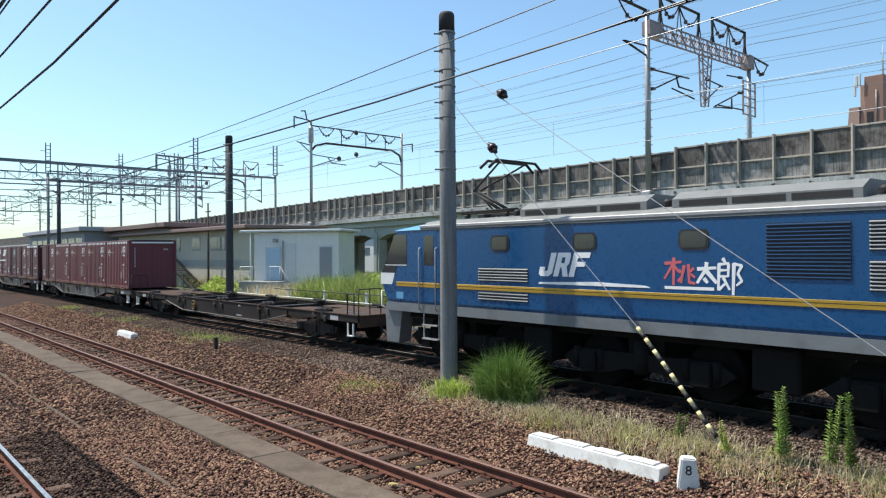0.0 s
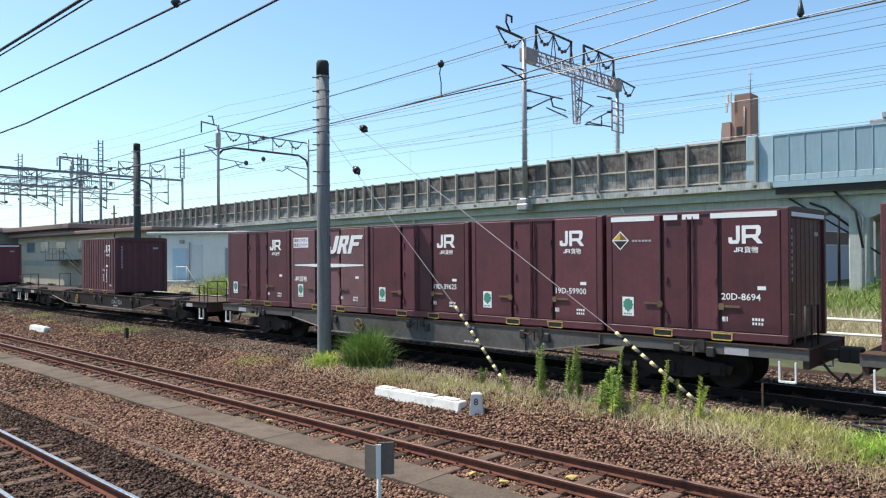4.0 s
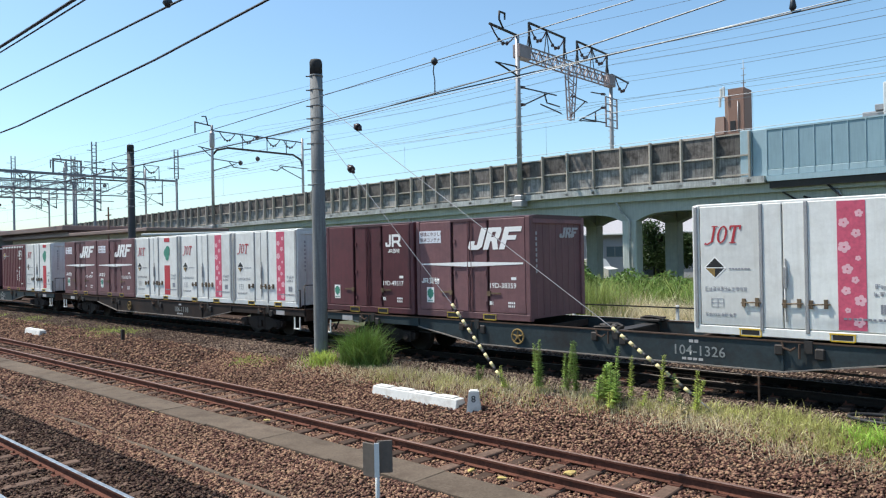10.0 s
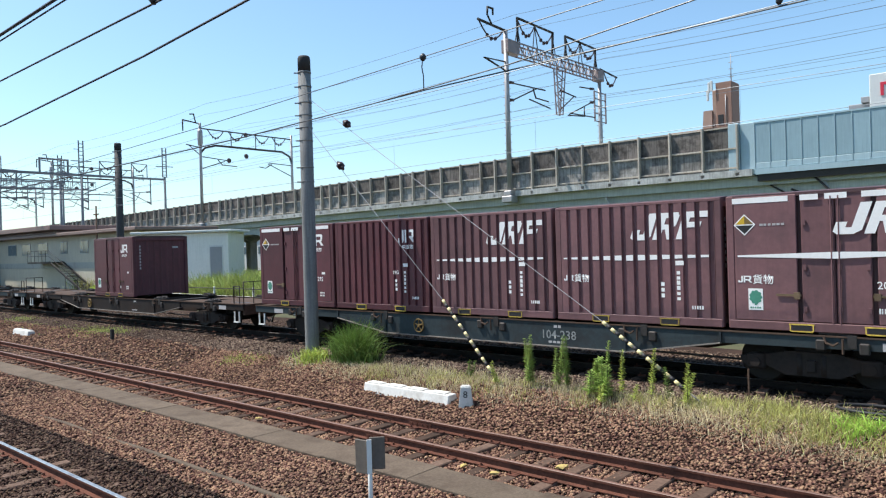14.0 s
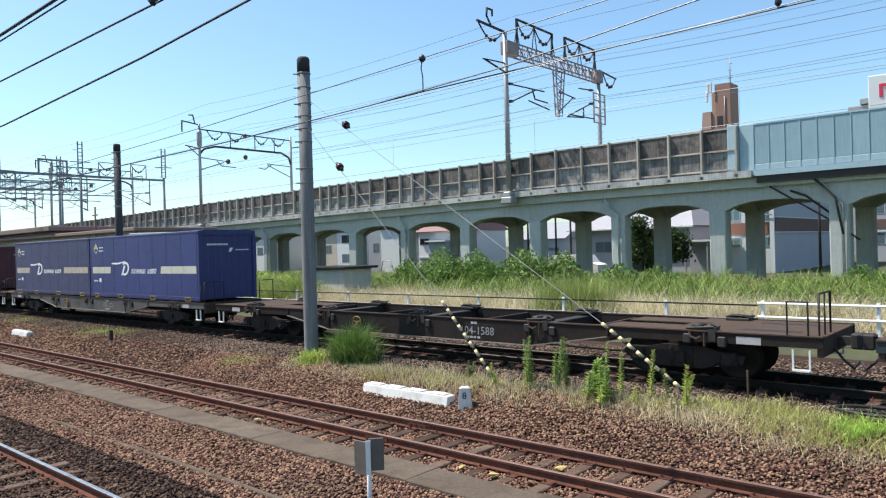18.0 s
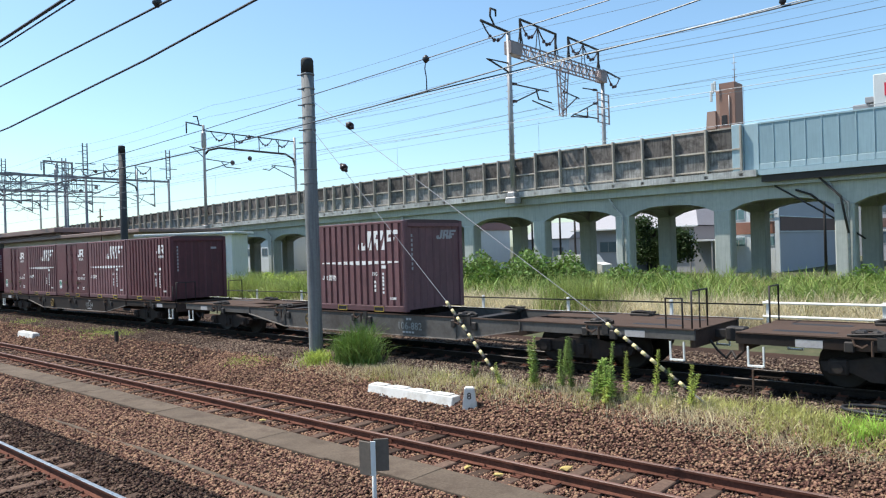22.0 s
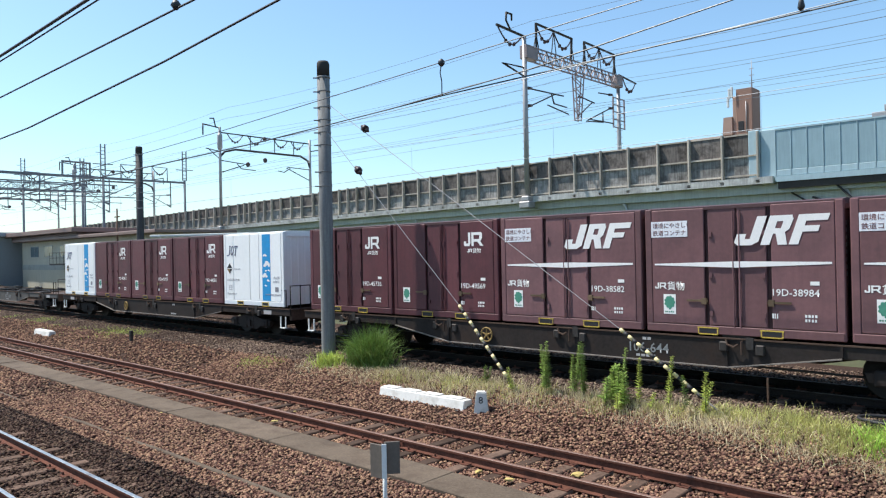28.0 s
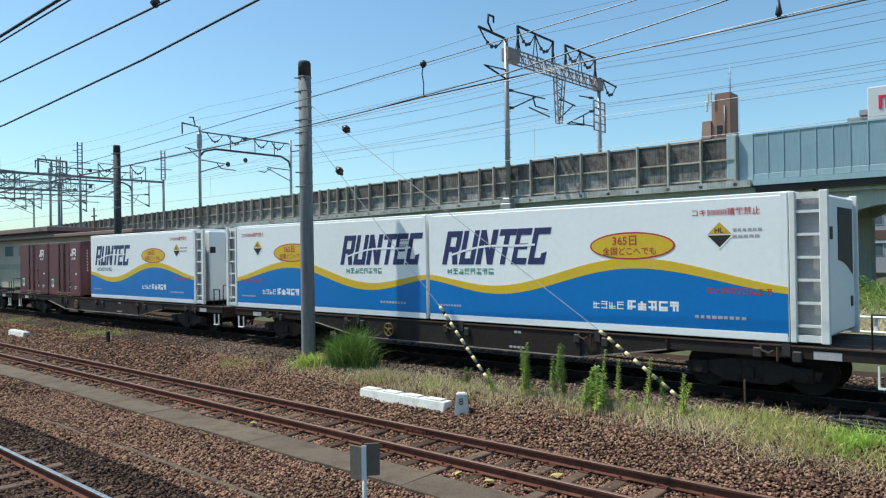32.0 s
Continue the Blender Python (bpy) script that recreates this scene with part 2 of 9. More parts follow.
# darker maroon backing: the shade in door gaps is put into its colour
MAROON_DK = mat("maroon_shadow_gap_paint", (0.05, 0.02, 0.022), 0.6, vary=0.15, bump=0.03)
CONT_ROOF = mat("container_roof", (0.085, 0.042, 0.045), 0.6, vary=0.2, bump=0.05)
WHITEBOX = mat("white_container_paint", (0.79, 0.785, 0.75), 0.55, vary=0.08, size=0.8, fine=9, bump=0.03, per_object=0.08, streak=0.2, blot=0.25, dirt_size=0.9, dirt=(0.4, 0.37, 0.32))
WHITE_NEW = mat("clean_white_container_paint", (0.89, 0.9, 0.89), 0.45, vary=0.04, size=0.8, fine=9, bump=0.03, per_object=0.03, streak=0.06, dirt=(0.62, 0.62, 0.6))
DUSTY = mat("dusty_steel_edge", (0.2, 0.175, 0.155), 0.8, vary=0.35, size=3, fine=15, bump=0.1)
POCKET = mat("worn_yellow_rim", (0.5, 0.36, 0.06), 0.65, vary=0.35, size=5, fine=20, bump=0.05, per_object=0.3, dirt=(0.12, 0.08, 0.04), dirt_amount=0.7, dirt_size=4)
PINK = mat("pink_band", (0.6, 0.1, 0.165), 0.5, vary=0.2, size=8, fine=20, bump=0)
PALEPINK = mat("pale_pink_flower", (0.78, 0.45, 0.5), 0.5, vary=0.1, bump=0)
REDBAND = mat("red_band", (0.5, 0.045, 0.06), 0.5, vary=0.1, bump=0)
REDTXT = mat("red_lettering", (0.45, 0.04, 0.05), 0.5, vary=0.1, bump=0)
SKYBAND = mat("sky_blue_band", (0.01, 0.28, 0.6), 0.5, vary=0.12, size=2, fine=8, bump=0)
NAVYTXT = mat("navy_lettering", (0.03, 0.035, 0.12), 0.5, vary=0.1, bump=0)
BLUEBOX = mat("deep_blue_container", (0.032, 0.042, 0.16), 0.45, vary=0.12, size=0.7, fine=8, bump=0.03, per_object=0.1, streak=0.2, blot=0.25, dirt=(0.018, 0.02, 0.07))
CREAM = mat("cream_band", (0.6, 0.58, 0.46), 0.55, vary=0.1, bump=0)
RTBLUE = mat("bright_blue_band", (0.005, 0.17, 0.5), 0.4, vary=0.08, size=1, fine=9, bump=0.02)
RTYEL = mat("golden_yellow_band", (0.7, 0.47, 0.03), 0.45, vary=0.06, size=1, fine=9, bump=0.02)
# paled bluish grey: haze over the far portals is put into the steel colour
PORTAL = mat("haze_paled_portal_steel", (0.2, 0.21, 0.225), 0.6, 0.2, vary=0.2, size=2, fine=14, bump=0.03)
# near black: shade beneath the body is put into the running gear's colour
LOCO_DK = mat("shade_black_running_gear", (0.012, 0.011, 0.011), 0.8, 0.1, vary=0.3, size=2, fine=14, bump=0.05, spec=0.08)
WAG_DK = mat("grimy_wagon_steel", (0.034, 0.028, 0.026), 0.75, 0.1, vary=0.35, size=1.0, fine=12, bump=0.12, dirt=(0.06, 0.036, 0.026), dirt_amount=0.5, per_object=0.2, spec=0.1)
WAG_BL = mat("dull_blue_wagon_steel", (0.041, 0.054, 0.06), 0.65, 0.1, vary=0.25, size=1.0, fine=12, bump=0.08, dirt=(0.034, 0.027, 0.025), dirt_amount=0.7, spec=0.1)
WAG_GR = mat("grey_wagon_steel", (0.12, 0.112, 0.105), 0.7, 0.1, vary=0.25, size=1.0, fine=12, bump=0.08, dirt=(0.06, 0.045, 0.038), dirt_amount=0.6, spec=0.1)
DECK = mat("rust_stained_deck", (0.085, 0.057, 0.044), 0.85, vary=0.35, size=1.2, fine=14, bump=0.12, dirt=(0.05, 0.036, 0.03), dirt_amount=0.7, spec=0.1)
DECK_DK = mat("dark_brown_frame_steel", (0.05, 0.037, 0.031), 0.85, vary=0.35, size=1.5, fine=14, bump=0.1, dirt=(0.025, 0.02, 0.018), dirt_amount=0.6, spec=0.1)
WHEEL = mat("wheel_steel", (0.03, 0.026, 0.024), 0.6, 0.3, vary=0.25, bump=0.05, spec=0.1)
LOCO_YEL = mat("ochre_yellow_line", (0.5, 0.29, 0.03), 0.5, vary=0.1, bump=0)
LOCO = mat("locomotive_blue", (0.005, 0.068, 0.19), 0.3, vary=0.07, size=0.7, fine=9, bump=0.015, spec=0.5)
LOCO_SLAT = mat("dull_louvre_blue", (0.02, 0.05, 0.11), 0.8, vary=0.1, bump=0.01, spec=0.1)
LOCO_LT = mat("locomotive_light_blue", (0.12, 0.34, 0.55), 0.35, vary=0.06, bump=0.01)
LOCO_GR = mat("locomotive_grey", (0.17, 0.18, 0.19), 0.5, vary=0.1, bump=0.02, dirt=(0.08, 0.075, 0.07))
LOCO_ROOF = mat("roof_equipment_grey", (0.2, 0.2, 0.19), 0.6, vary=0.2, bump=0.05, dirt=(0.1, 0.095, 0.09))
BRUSH_RED = mat("coral_red_paint", (0.62, 0.13, 0.14), 0.5, vary=0.1, bump=0)
FADED_TXT = mat("faded_grey_lettering", (0.27, 0.27, 0.3), 0.6, vary=0.2, bump=0)
GLASS = glass_mat("dark_window_glass", (0.02, 0.025, 0.03))
GLASS_B = glass_mat("building_window_glass", (0.12, 0.16, 0.18), 0.12)
GRASS = leaf_mat("green_grass", (0.12, 0.2, 0.042))
GRASS_DK = leaf_mat("dark_green_leaf", (0.15, 0.23, 0.06), island=0.5)
GRASS_LT = leaf_mat("bright_green_grass", (0.42, 0.5, 0.12))
STRAW_GREEN = leaf_mat("straw_green_grass", (0.47, 0.46, 0.17))
GRASS_DRY = leaf_mat("dry_grass", (0.64, 0.55, 0.36))
REED = leaf_mat("broad_reed_leaf", (0.19, 0.265, 0.065), vary=0.3, island=0.5)
REED_LT = leaf_mat("sunlit_reed_leaf", (0.33, 0.385, 0.12), vary=0.3, island=0.45)
REED_OLIVE = leaf_mat("olive_reed_leaf", (0.33, 0.31, 0.13), vary=0.3, island=0.45)
REED_PALE = leaf_mat("bleached_reed_stalk", (0.62, 0.54, 0.36), vary=0.3, island=0.4)
WEED = leaf_mat("weed_leaf", (0.29, 0.41, 0.11))
GRASS_YOUNG = leaf_mat("young_bright_grass", (0.42, 0.62, 0.12), trans=0.45)
TREE_LEAF = leaf_mat("dark_tree_leaf", (0.045, 0.075, 0.025))
STEM = mat("plant_stem", (0.12, 0.14, 0.05), 0.7, vary=0.2, bump=0)
SOIL = mat("field_soil", (0.06, 0.065, 0.028), 0.95, vary=0.35, size=0.4, fine=5, bump=0.3, dirt=(0.14, 0.115, 0.06))

# ------------------------------------------------------------------ builders


def box(bm, x0, x1, y0, y1, z0, z1, m=0):
    v = [bm.verts.new(p) for p in ((x0, y0, z0), (x1, y0, z0), (x1, y1, z0), (x0, y1, z0), (x0, y0, z1), (x1, y0, z1), (x1, y1, z1), (x0, y1, z1))]
    for f in ((0, 3, 2, 1), (4, 5, 6, 7), (0, 1, 5, 4), (1, 2, 6, 5), (2, 3, 7, 6), (3, 0, 4, 7)):
        bm.faces.new([v[i] for i in f]).material_index = m


def bev_box(bm, x0, x1, y0, y1, z0, z1, b=0.02, m=0):
    """A box with its edges chamfered all round."""
    t = bmesh.new()
    box(t, x0, x1, y0, y1, z0, z1)
    bmesh.ops.bevel(t, geom=t.edges[:], offset=b, segments=1, affect="EDGES")
    merge(bm, t, m)


def merge(bm, t, m=0):
    idx = {}
    for v in t.verts:
        idx[v] = bm.verts.new(v.co)
    for f in t.faces:
        bm.faces.new([idx[v] for v in f.verts]).material_index = m
    t.free()


def rod(bm, a, b, r, r2=None, n=8, m=0, caps=True):
    """A round bar from a to b."""
    a, b = Vector(a), Vector(b)
    r2 = r if r2 is None else r2
    w = (b - a).normalized()
    s = w.orthogonal().normalized()
    t = w.cross(s)
    A, B = [], []
    for i in range(n):
        c, d = math.cos(2 * math.pi * i / n), math.sin(2 * math.pi * i / n)
        A.append(bm.verts.new(a + (s * c + t * d) * r))
        B.append(bm.verts.new(b + (s * c + t * d) * r2))
    for i in range(n):
        f = bm.faces.new((A[i], A[(i + 1) % n], B[(i + 1) % n], B[i]))
        f.material_index, f.smooth = m, n > 6
    if caps:
        bm.faces.new(A[::-1]).material_index = m
        bm.faces.new(B).material_index = m


def path_rod(bm, pts, r, n=6, m=0):
    """A bent round bar through the points, in one piece."""
    P = []
    for p in pts:
        p = Vector(p)
        if not P or (p - P[-1]).length > 1e-5:
            P.append(p)
    if len(P) < 2:
        return
    rings, ref = [], None
    for i, p in enumerate(P):
        a = (p - P[i - 1]).normalized() if i else (P[1] - p).normalized()
        b = (P[i + 1] - p).normalized() if i < len(P) - 1 else a
        w = (a + b).normalized() if (a + b).length > 1e-4 else a
        if ref is None:
            ref = w.orthogonal().normalized()
        s = (ref - w * ref.dot(w)).normalized()
        ref = s
        t = w.cross(s)
        k = 1 / max(0.5, w.dot(a))
        rings.append([bm.verts.new(p + (s * math.cos(2 * math.pi * q / n) + t * math.sin(2 * math.pi * q / n)) * r * (k if n > 4 else 1)) for q in range(n)])
    for A, B in zip(rings, rings[1:]):
        for q in range(n):
            f = bm.faces.new((A[q], A[(q + 1) % n], B[(q + 1) % n], B[q]))
            f.material_index, f.smooth = m, n > 5
    bm.faces.new(rings[0][::-1]).material_index = m
    bm.faces.new(rings[-1]).material_index = m


def prism(bm, pts, axis, a, b, m=0):
    """A flat outline drawn out along an axis from a to b; pts are in the two other axes, in x, y, z order."""
    def at(p, k):
        return {"x": (k, p[0], p[1]), "y": (p[0], k, p[1]), "z": (p[0], p[1], k)}[axis]
    A = [bm.verts.new(at(p, a)) for p in pts]
    B = [bm.verts.new(at(p, b)) for p in pts]
    n = len(pts)
    fs = [bm.faces.new(A), bm.faces.new(B[::-1])]
    for i in range(n):
        fs.append(bm.faces.new((A[i], B[i], B[(i + 1) % n], A[(i + 1) % n])))
    for f in fs:
        f.material_index = m


def lathe(bm, prof, n=12, m=0, centre=(0, 0, 0), axis="z"):
    """A turned body: prof is a list of (radius, height)."""
    c = Vector(centre)
    rings = []
    for r, h in prof:
        ring = []
        for i in range(n):
            x, y = r * math.cos(2 * math.pi * i / n), r * math.sin(2 * math.pi * i / n)
            ring.append(bm.verts.new(c + Vector({"z": (x, y, h), "y": (x, h, y), "x": (h, x, y)}[axis])))
        rings.append(ring)
    for a, b in zip(rings, rings[1:]):
        for i in range(n):
            f = bm.faces.new((a[i], a[(i + 1) % n], b[(i + 1) % n], b[i]))
            f.material_index, f.smooth = m, True
    bm.faces.new(rings[0][::-1]).material_index = m
    bm.faces.new(rings[-1]).material_index = m


def mesh_of(name, bm, mats):
    bmesh.ops.recalc_face_normals(bm, faces=bm.faces[:])
    me = bpy.data.meshes.new(name)
    bm.to_mesh(me)
    bm.free()
    for m in mats if isinstance(mats, (list, tuple)) else [mats]:
        me.materials.append(m)
    return me


def part(name, bm, mats, parent=None, label="", at=None):
    """Links a bmesh (or a mesh) as one mesh object under a thing or a part."""
    me = bm if isinstance(bm, bpy.types.Mesh) else mesh_of(name, bm, mats)
    ob = new(name, me)
    if parent is not None:
        ob.parent = parent
    if at is not None:
        ob.matrix_basis = at
    if label:
        ob["label"] = label
    if name in TINY:
        ob["kind"] = "stuff"
    return ob


# parts made of marks or leaves too small to pick apart
TINY = {"fine_print", "small_lettering", "end_marking", "small_plate", "blade_mass", "low_blade_mass", "leaf_mass", "crown", "height_band", "white_lettering", "red_lettering", "sub_lettering",
        "rail_fastening", "lock_rod", "company_mark", "brush_mark", "brush_mark_red", "band_picture", "cream_band", "green_sticker", "fork_pocket_rim", "height_diamond", "roof_fitting", "insulator_loop", "dropper", "drop_arm", "lattice_beam", "mast_ladder", "mast_frame"}


def thing(name, label, category, group="", kind="", at=None):
    ob = new(name)
    ob.empty_display_size = 0.3
    if at is not None:
        ob.matrix_basis = at
    return tagged(ob, label, category, group, kind)


def raw_mesh(name, verts, faces, mats, smooth=False):
    """A large joined mesh from numpy arrays: verts (n, 3), faces (k, 3 or 4)."""
    me = bpy.data.meshes.new(name)
    verts = np.asarray(verts, np.float32)
    faces = np.asarray(faces, np.int32)
    k = faces.shape[1]
    me.vertices.add(len(verts))
    me.vertices.foreach_set("co", verts.ravel())
    me.loops.add(faces.size)
    me.loops.foreach_set("vertex_index", faces.ravel())
    me.polygons.add(len(faces))
    me.polygons.foreach_set("loop_start", np.arange(0, faces.size, k, dtype=np.int32))
    me.update(calc_edges=True)
    me.validate()
    for m in mats if isinstance(mats, (list, tuple)) else [mats]:
        me.materials.append(m)
    return me


TEXT_CACHE = {}


def writing(text, height, depth=0.002):
    """Letters as a mesh in the x-z plane, facing -y, starting at the origin."""
    key = (text, height)
    if key in TEXT_CACHE:
        return TEXT_CACHE[key]
    cu = bpy.data.curves.new("writing", "FONT")
    cu.body, cu.size, cu.resolution_u, cu.offset = text, height * 1.4, 2, height * 0.012
    ob = bpy.data.objects.new("writing", cu)
    scene.collection.objects.link(ob)
    me = bpy.data.meshes.new_from_object(ob.evaluated_get(bpy.context.evaluated_depsgraph_get()))
    bpy.data.objects.remove(ob)
    me.transform(Matrix(((1, 0, 0, 0), (0, 0, 1, -depth), (0, 1, 0, 0), (0, 0, 0, 1))))
    TEXT_CACHE[key] = me
    return me


def write(parent, text, x, y, z, height, m, turn=0.0, name="lettering"):
    me = writing(text, height)
    if not me.materials:
        me.materials.append(m)
    elif me.materials[0] != m:
        me = me.copy()
        me.materials[0] = m
    ob = new(name, me)
    ob.parent = parent
    ob.matrix_basis = pose(x, y, z, 0, 0, turn)
    return ob


def quads(bm, shapes, x, z, w, h, y, m=0, shear=0.0, thick=0.003, flip=1):
    """Flat marks from outlines in a unit box, set at (x, z) with size w by h on the plane y."""
    for i, s in enumerate(shapes):
        pts = [(x + flip * (px * w + shear * pz * h), z + pz * h) for px, pz in s]
        prism(bm, pts, "y", y, y - thick - 0.0002 * i, m)


HOOK_MARK = [((0.24, 0.2), (0.36, 0.2), (0.36, 1), (0.24, 1)), ((0.06, 0), (0.3, 0), (0.36, 0.2), (0.12, 0.2)), ((0, 0.08), (0.06, 0), (0.12, 0.2), (0.12, 0.36), (0, 0.36)),
             ((0.42, 0), (0.54, 0), (0.54, 1), (0.42, 1)), ((0.54, 0.8), (0.86, 0.8), (0.94, 1), (0.54, 1)), ((0.84, 0.42), (0.96, 0.46), (1, 0.6), (1, 0.88), (0.94, 1), (0.86, 0.8)),
             ((0.54, 0.3), (0.9, 0.34), (0.96, 0.46), (0.84, 0.5), (0.54, 0.5)), ((0.74, 0.32), (0.9, 0), (1.06, 0), (0.9, 0.34))]
SLANT_MARK = [((0.2, 0.1), (0.33, 0.12), (0.33, 1), (0.2, 1)), ((0, 0.1), (0.06, 0), (0.25, 0), (0.33, 0.13), (0.2, 0.22), (0.13, 0.22), (0.13, 0.4), (0, 0.4)), ((0.37, 0), (0.49, 0), (0.49, 1), (0.37, 1)),
              ((0.49, 0.8), (0.6, 0.8), (0.68, 0.86), (0.66, 1), (0.49, 1)), ((0.57, 0.5), (0.68, 0.52), (0.69, 0.9), (0.57, 0.82)), ((0.49, 0.38), (0.62, 0.38), (0.68, 0.53), (0.49, 0.57)), ((0.52, 0.4), (0.6, 0), (0.72, 0), (0.64, 0.42)),
              ((0.74, 0), (0.86, 0), (0.86, 1), (0.74, 1)), ((0.86, 0.78), (1.12, 0.78), (1.12, 1), (0.86, 1)), ((0.86, 0.42), (1.05, 0.42), (1.05, 0.62), (0.86, 0.62))]


def glyphs(bm, x, z, w, h, y, n, m=0, seed=1, bold=1.0, thick=0.002):
    """Characters that stay unread: each a few crossing strokes in its own cell."""
    r = random.Random(seed)
    step = w / n
    s = 0.055 * step * bold
    for i in range(n):
        a, b = x + i * step + 0.08 * step, x + (i + 1) * step - 0.12 * step
        for f in r.sample((0.12, 0.35, 0.6, 0.88), 2 + (i % 2)):
            box(bm, a, b, y - thick, y, z + f * h - s, z + f * h + s)
        for f in r.sample((0.1, 0.45, 0.85), 1 + (i + 1) % 2):
            c = a + f * (b - a)
            box(bm, c - s, c + s, y - thick - 0.0003, y, z + 0.05 * h, z + r.uniform(0.75, 1.0) * h)


def bars(bm, x, z, w, h, y, n=5, m=0, gap=0.35, thick=0.002, vertical=False, seed=1):
    """Writing too small to read: a row of short bars."""
    r = random.Random(seed)
    step = (h if vertical else w) / n
    for i in range(n):
        k = step * (1 - gap * r.uniform(0.5, 1.2))
        if vertical:
            box(bm, x, x + w, y - thick, y, z + i * step, z + i * step + k, m)
        else:
            box(bm, x + i * step, x + i * step + k, y - thick, y, z, z + h, m)

# ------------------------------------------------------------------ ground and tracks
PROFILE = [(-400, -0.2), (2.2, -0.2), (2.6, -0.19), (5.2, -0.19), (5.7, -0.24), (7.3, -0.22), (8.3, -0.21), (8.5, -0.218), (10.3, -0.218), (10.6, -0.19), (11.2, -0.02), (12.3, 0.27), (13.2, 0.33),
           (17.0, 0.34), (19.0, 0.3), (24.0, 0.42), (60.0, 0.45), (3000, 0.5)]


def gz(y):
    return float(np.interp(y, [p[0] for p in PROFILE], [p[1] for p in PROFILE]))


def build_ground():
    ys = sorted(set([-2500, -400, -100, -30, -5, 0] + list(np.arange(2, 20.1, 0.5)) + [p[0] for p in PROFILE] + [22, 26, 30, 36, 45, 80, 150, 400, 1000, 3000]))
    xs = [-3000, -1200, -600, -300, -150, -100] + list(np.arange(-80, 20.1, 2.0)) + [40, 80, 200, 600, 1500, 3000]
    bm = bmesh.new()
    r = random.Random(4)
    grid = [[bm.verts.new((x, y, gz(y) + (r.uniform(-0.02, 0.02) if 2 < y < 20 and -80 < x < 20 else 0))) for y in ys] for x in xs]
    for i in range(len(xs) - 1):
        for j in range(len(ys) - 1):
            f = bm.faces.new((grid[i][j], grid[i + 1][j], grid[i + 1][j + 1], grid[i][j + 1]))
            f.smooth = True
            # strip under the train takes the shade-coloured bed
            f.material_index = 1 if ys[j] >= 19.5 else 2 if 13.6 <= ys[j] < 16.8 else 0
    ob = part("ground", bm, [BALLAST, SOIL, BED])
    tagged(ob, "brown stony railway ground running into green fields", "ground", kind="structure")


def stones(name, n, xr, yr, size, m, seed, skip=(), dense_x=None, lift=0.0):
    """Loose stones lying on the ground, joined."""
    rg = np.random.default_rng(seed)
    x = rg.uniform(xr[0], xr[1], n)
    if dense_x is not None:
        k = rg.random(n) < 0.6
        x[k] = rg.uniform(dense_x[0], dense_x[1], k.sum())
    y = rg.uniform(yr[0], yr[1], n)
    keep = np.ones(n, bool)
    for a, b in skip:
        keep &= ~((y > a) & (y < b))
    x, y = x[keep], y[keep]
    n = len(x)
    z = np.interp(y, [p[0] for p in PROFILE], [p[1] for p in PROFILE]) + lift + rg.uniform(0, 0.028, n)
    base = np.array([(1, 0, 0), (-0.5, 0.87, 0), (-0.5, -0.87, 0.1), (0.2, 0.3, 0.75), (-0.3, -0.25, 0.7), (0.1, 0, -0.6)])
    tri = np.array([(0, 1, 3), (1, 4, 3), (1, 2, 4), (2, 0, 4), (0, 3, 4), (1, 0, 5), (2, 1, 5), (0, 2, 5)])
    s = rg.uniform(size[0], size[1], n)
    a = rg.uniform(0, 2 * np.pi, n)
    ca, sa = np.cos(a), np.sin(a)
    jit = base[None] * (1 + rg.uniform(-0.35, 0.35, (n, 6, 3)))
    px = jit[..., 0] * ca[:, None] - jit[..., 1] * sa[:, None]
    py = jit[..., 0] * sa[:, None] + jit[..., 1] * ca[:, None]
    tl = rg.uniform(-0.5, 0.5, n)[:, None]
    pz = jit[..., 2] + tl * px
    v = np.stack([x[:, None] + px * s[:, None], y[:, None] + py * s[:, None], z[:, None] + pz * s[:, None] * 0.8 + s[:, None] * 0.15], -1).reshape(-1, 3)
    f = (tri[None] + 6 * np.arange(n)[:, None, None]).reshape(-1, 3)
    ob = new(name, raw_mesh(name, v, f, m))
    return tagged(ob, "loose brown and grey track ballast stones", "ballast", kind="stuff")


RAIL_PROFILE = [(-0.064, -0.153), (0.064, -0.153), (0.064, -0.142), (0.012, -0.125), (0.009, -0.05), (0.033, -0.038), (0.033, -0.006), (0.026, 0.0), (-0.026, 0.0),
                (-0.033, -0.006), (-0.033, -0.038), (-0.009, -0.05), (-0.012, -0.125), (-0.064, -0.142)]


def rail(parent, x0, x1, y, z, top, web=None):
    bm = bmesh.new()
    prism(bm, [(y + a, z + b) for a, b in RAIL_PROFILE], "x", x0, x1, 0)
    for f in bm.faces:
        if f.normal.z > 0.9 or all(v.co.z > z - 0.007 for v in f.verts):
            f.material_index = 1
    bm.normal_update()
    for f in bm.faces:
        if all(v.co.z > z - 0.0065 for v in f.verts):
            f.material_index = 1
    return part("rail", bm, [web or RAIL_SIDE, top], parent)


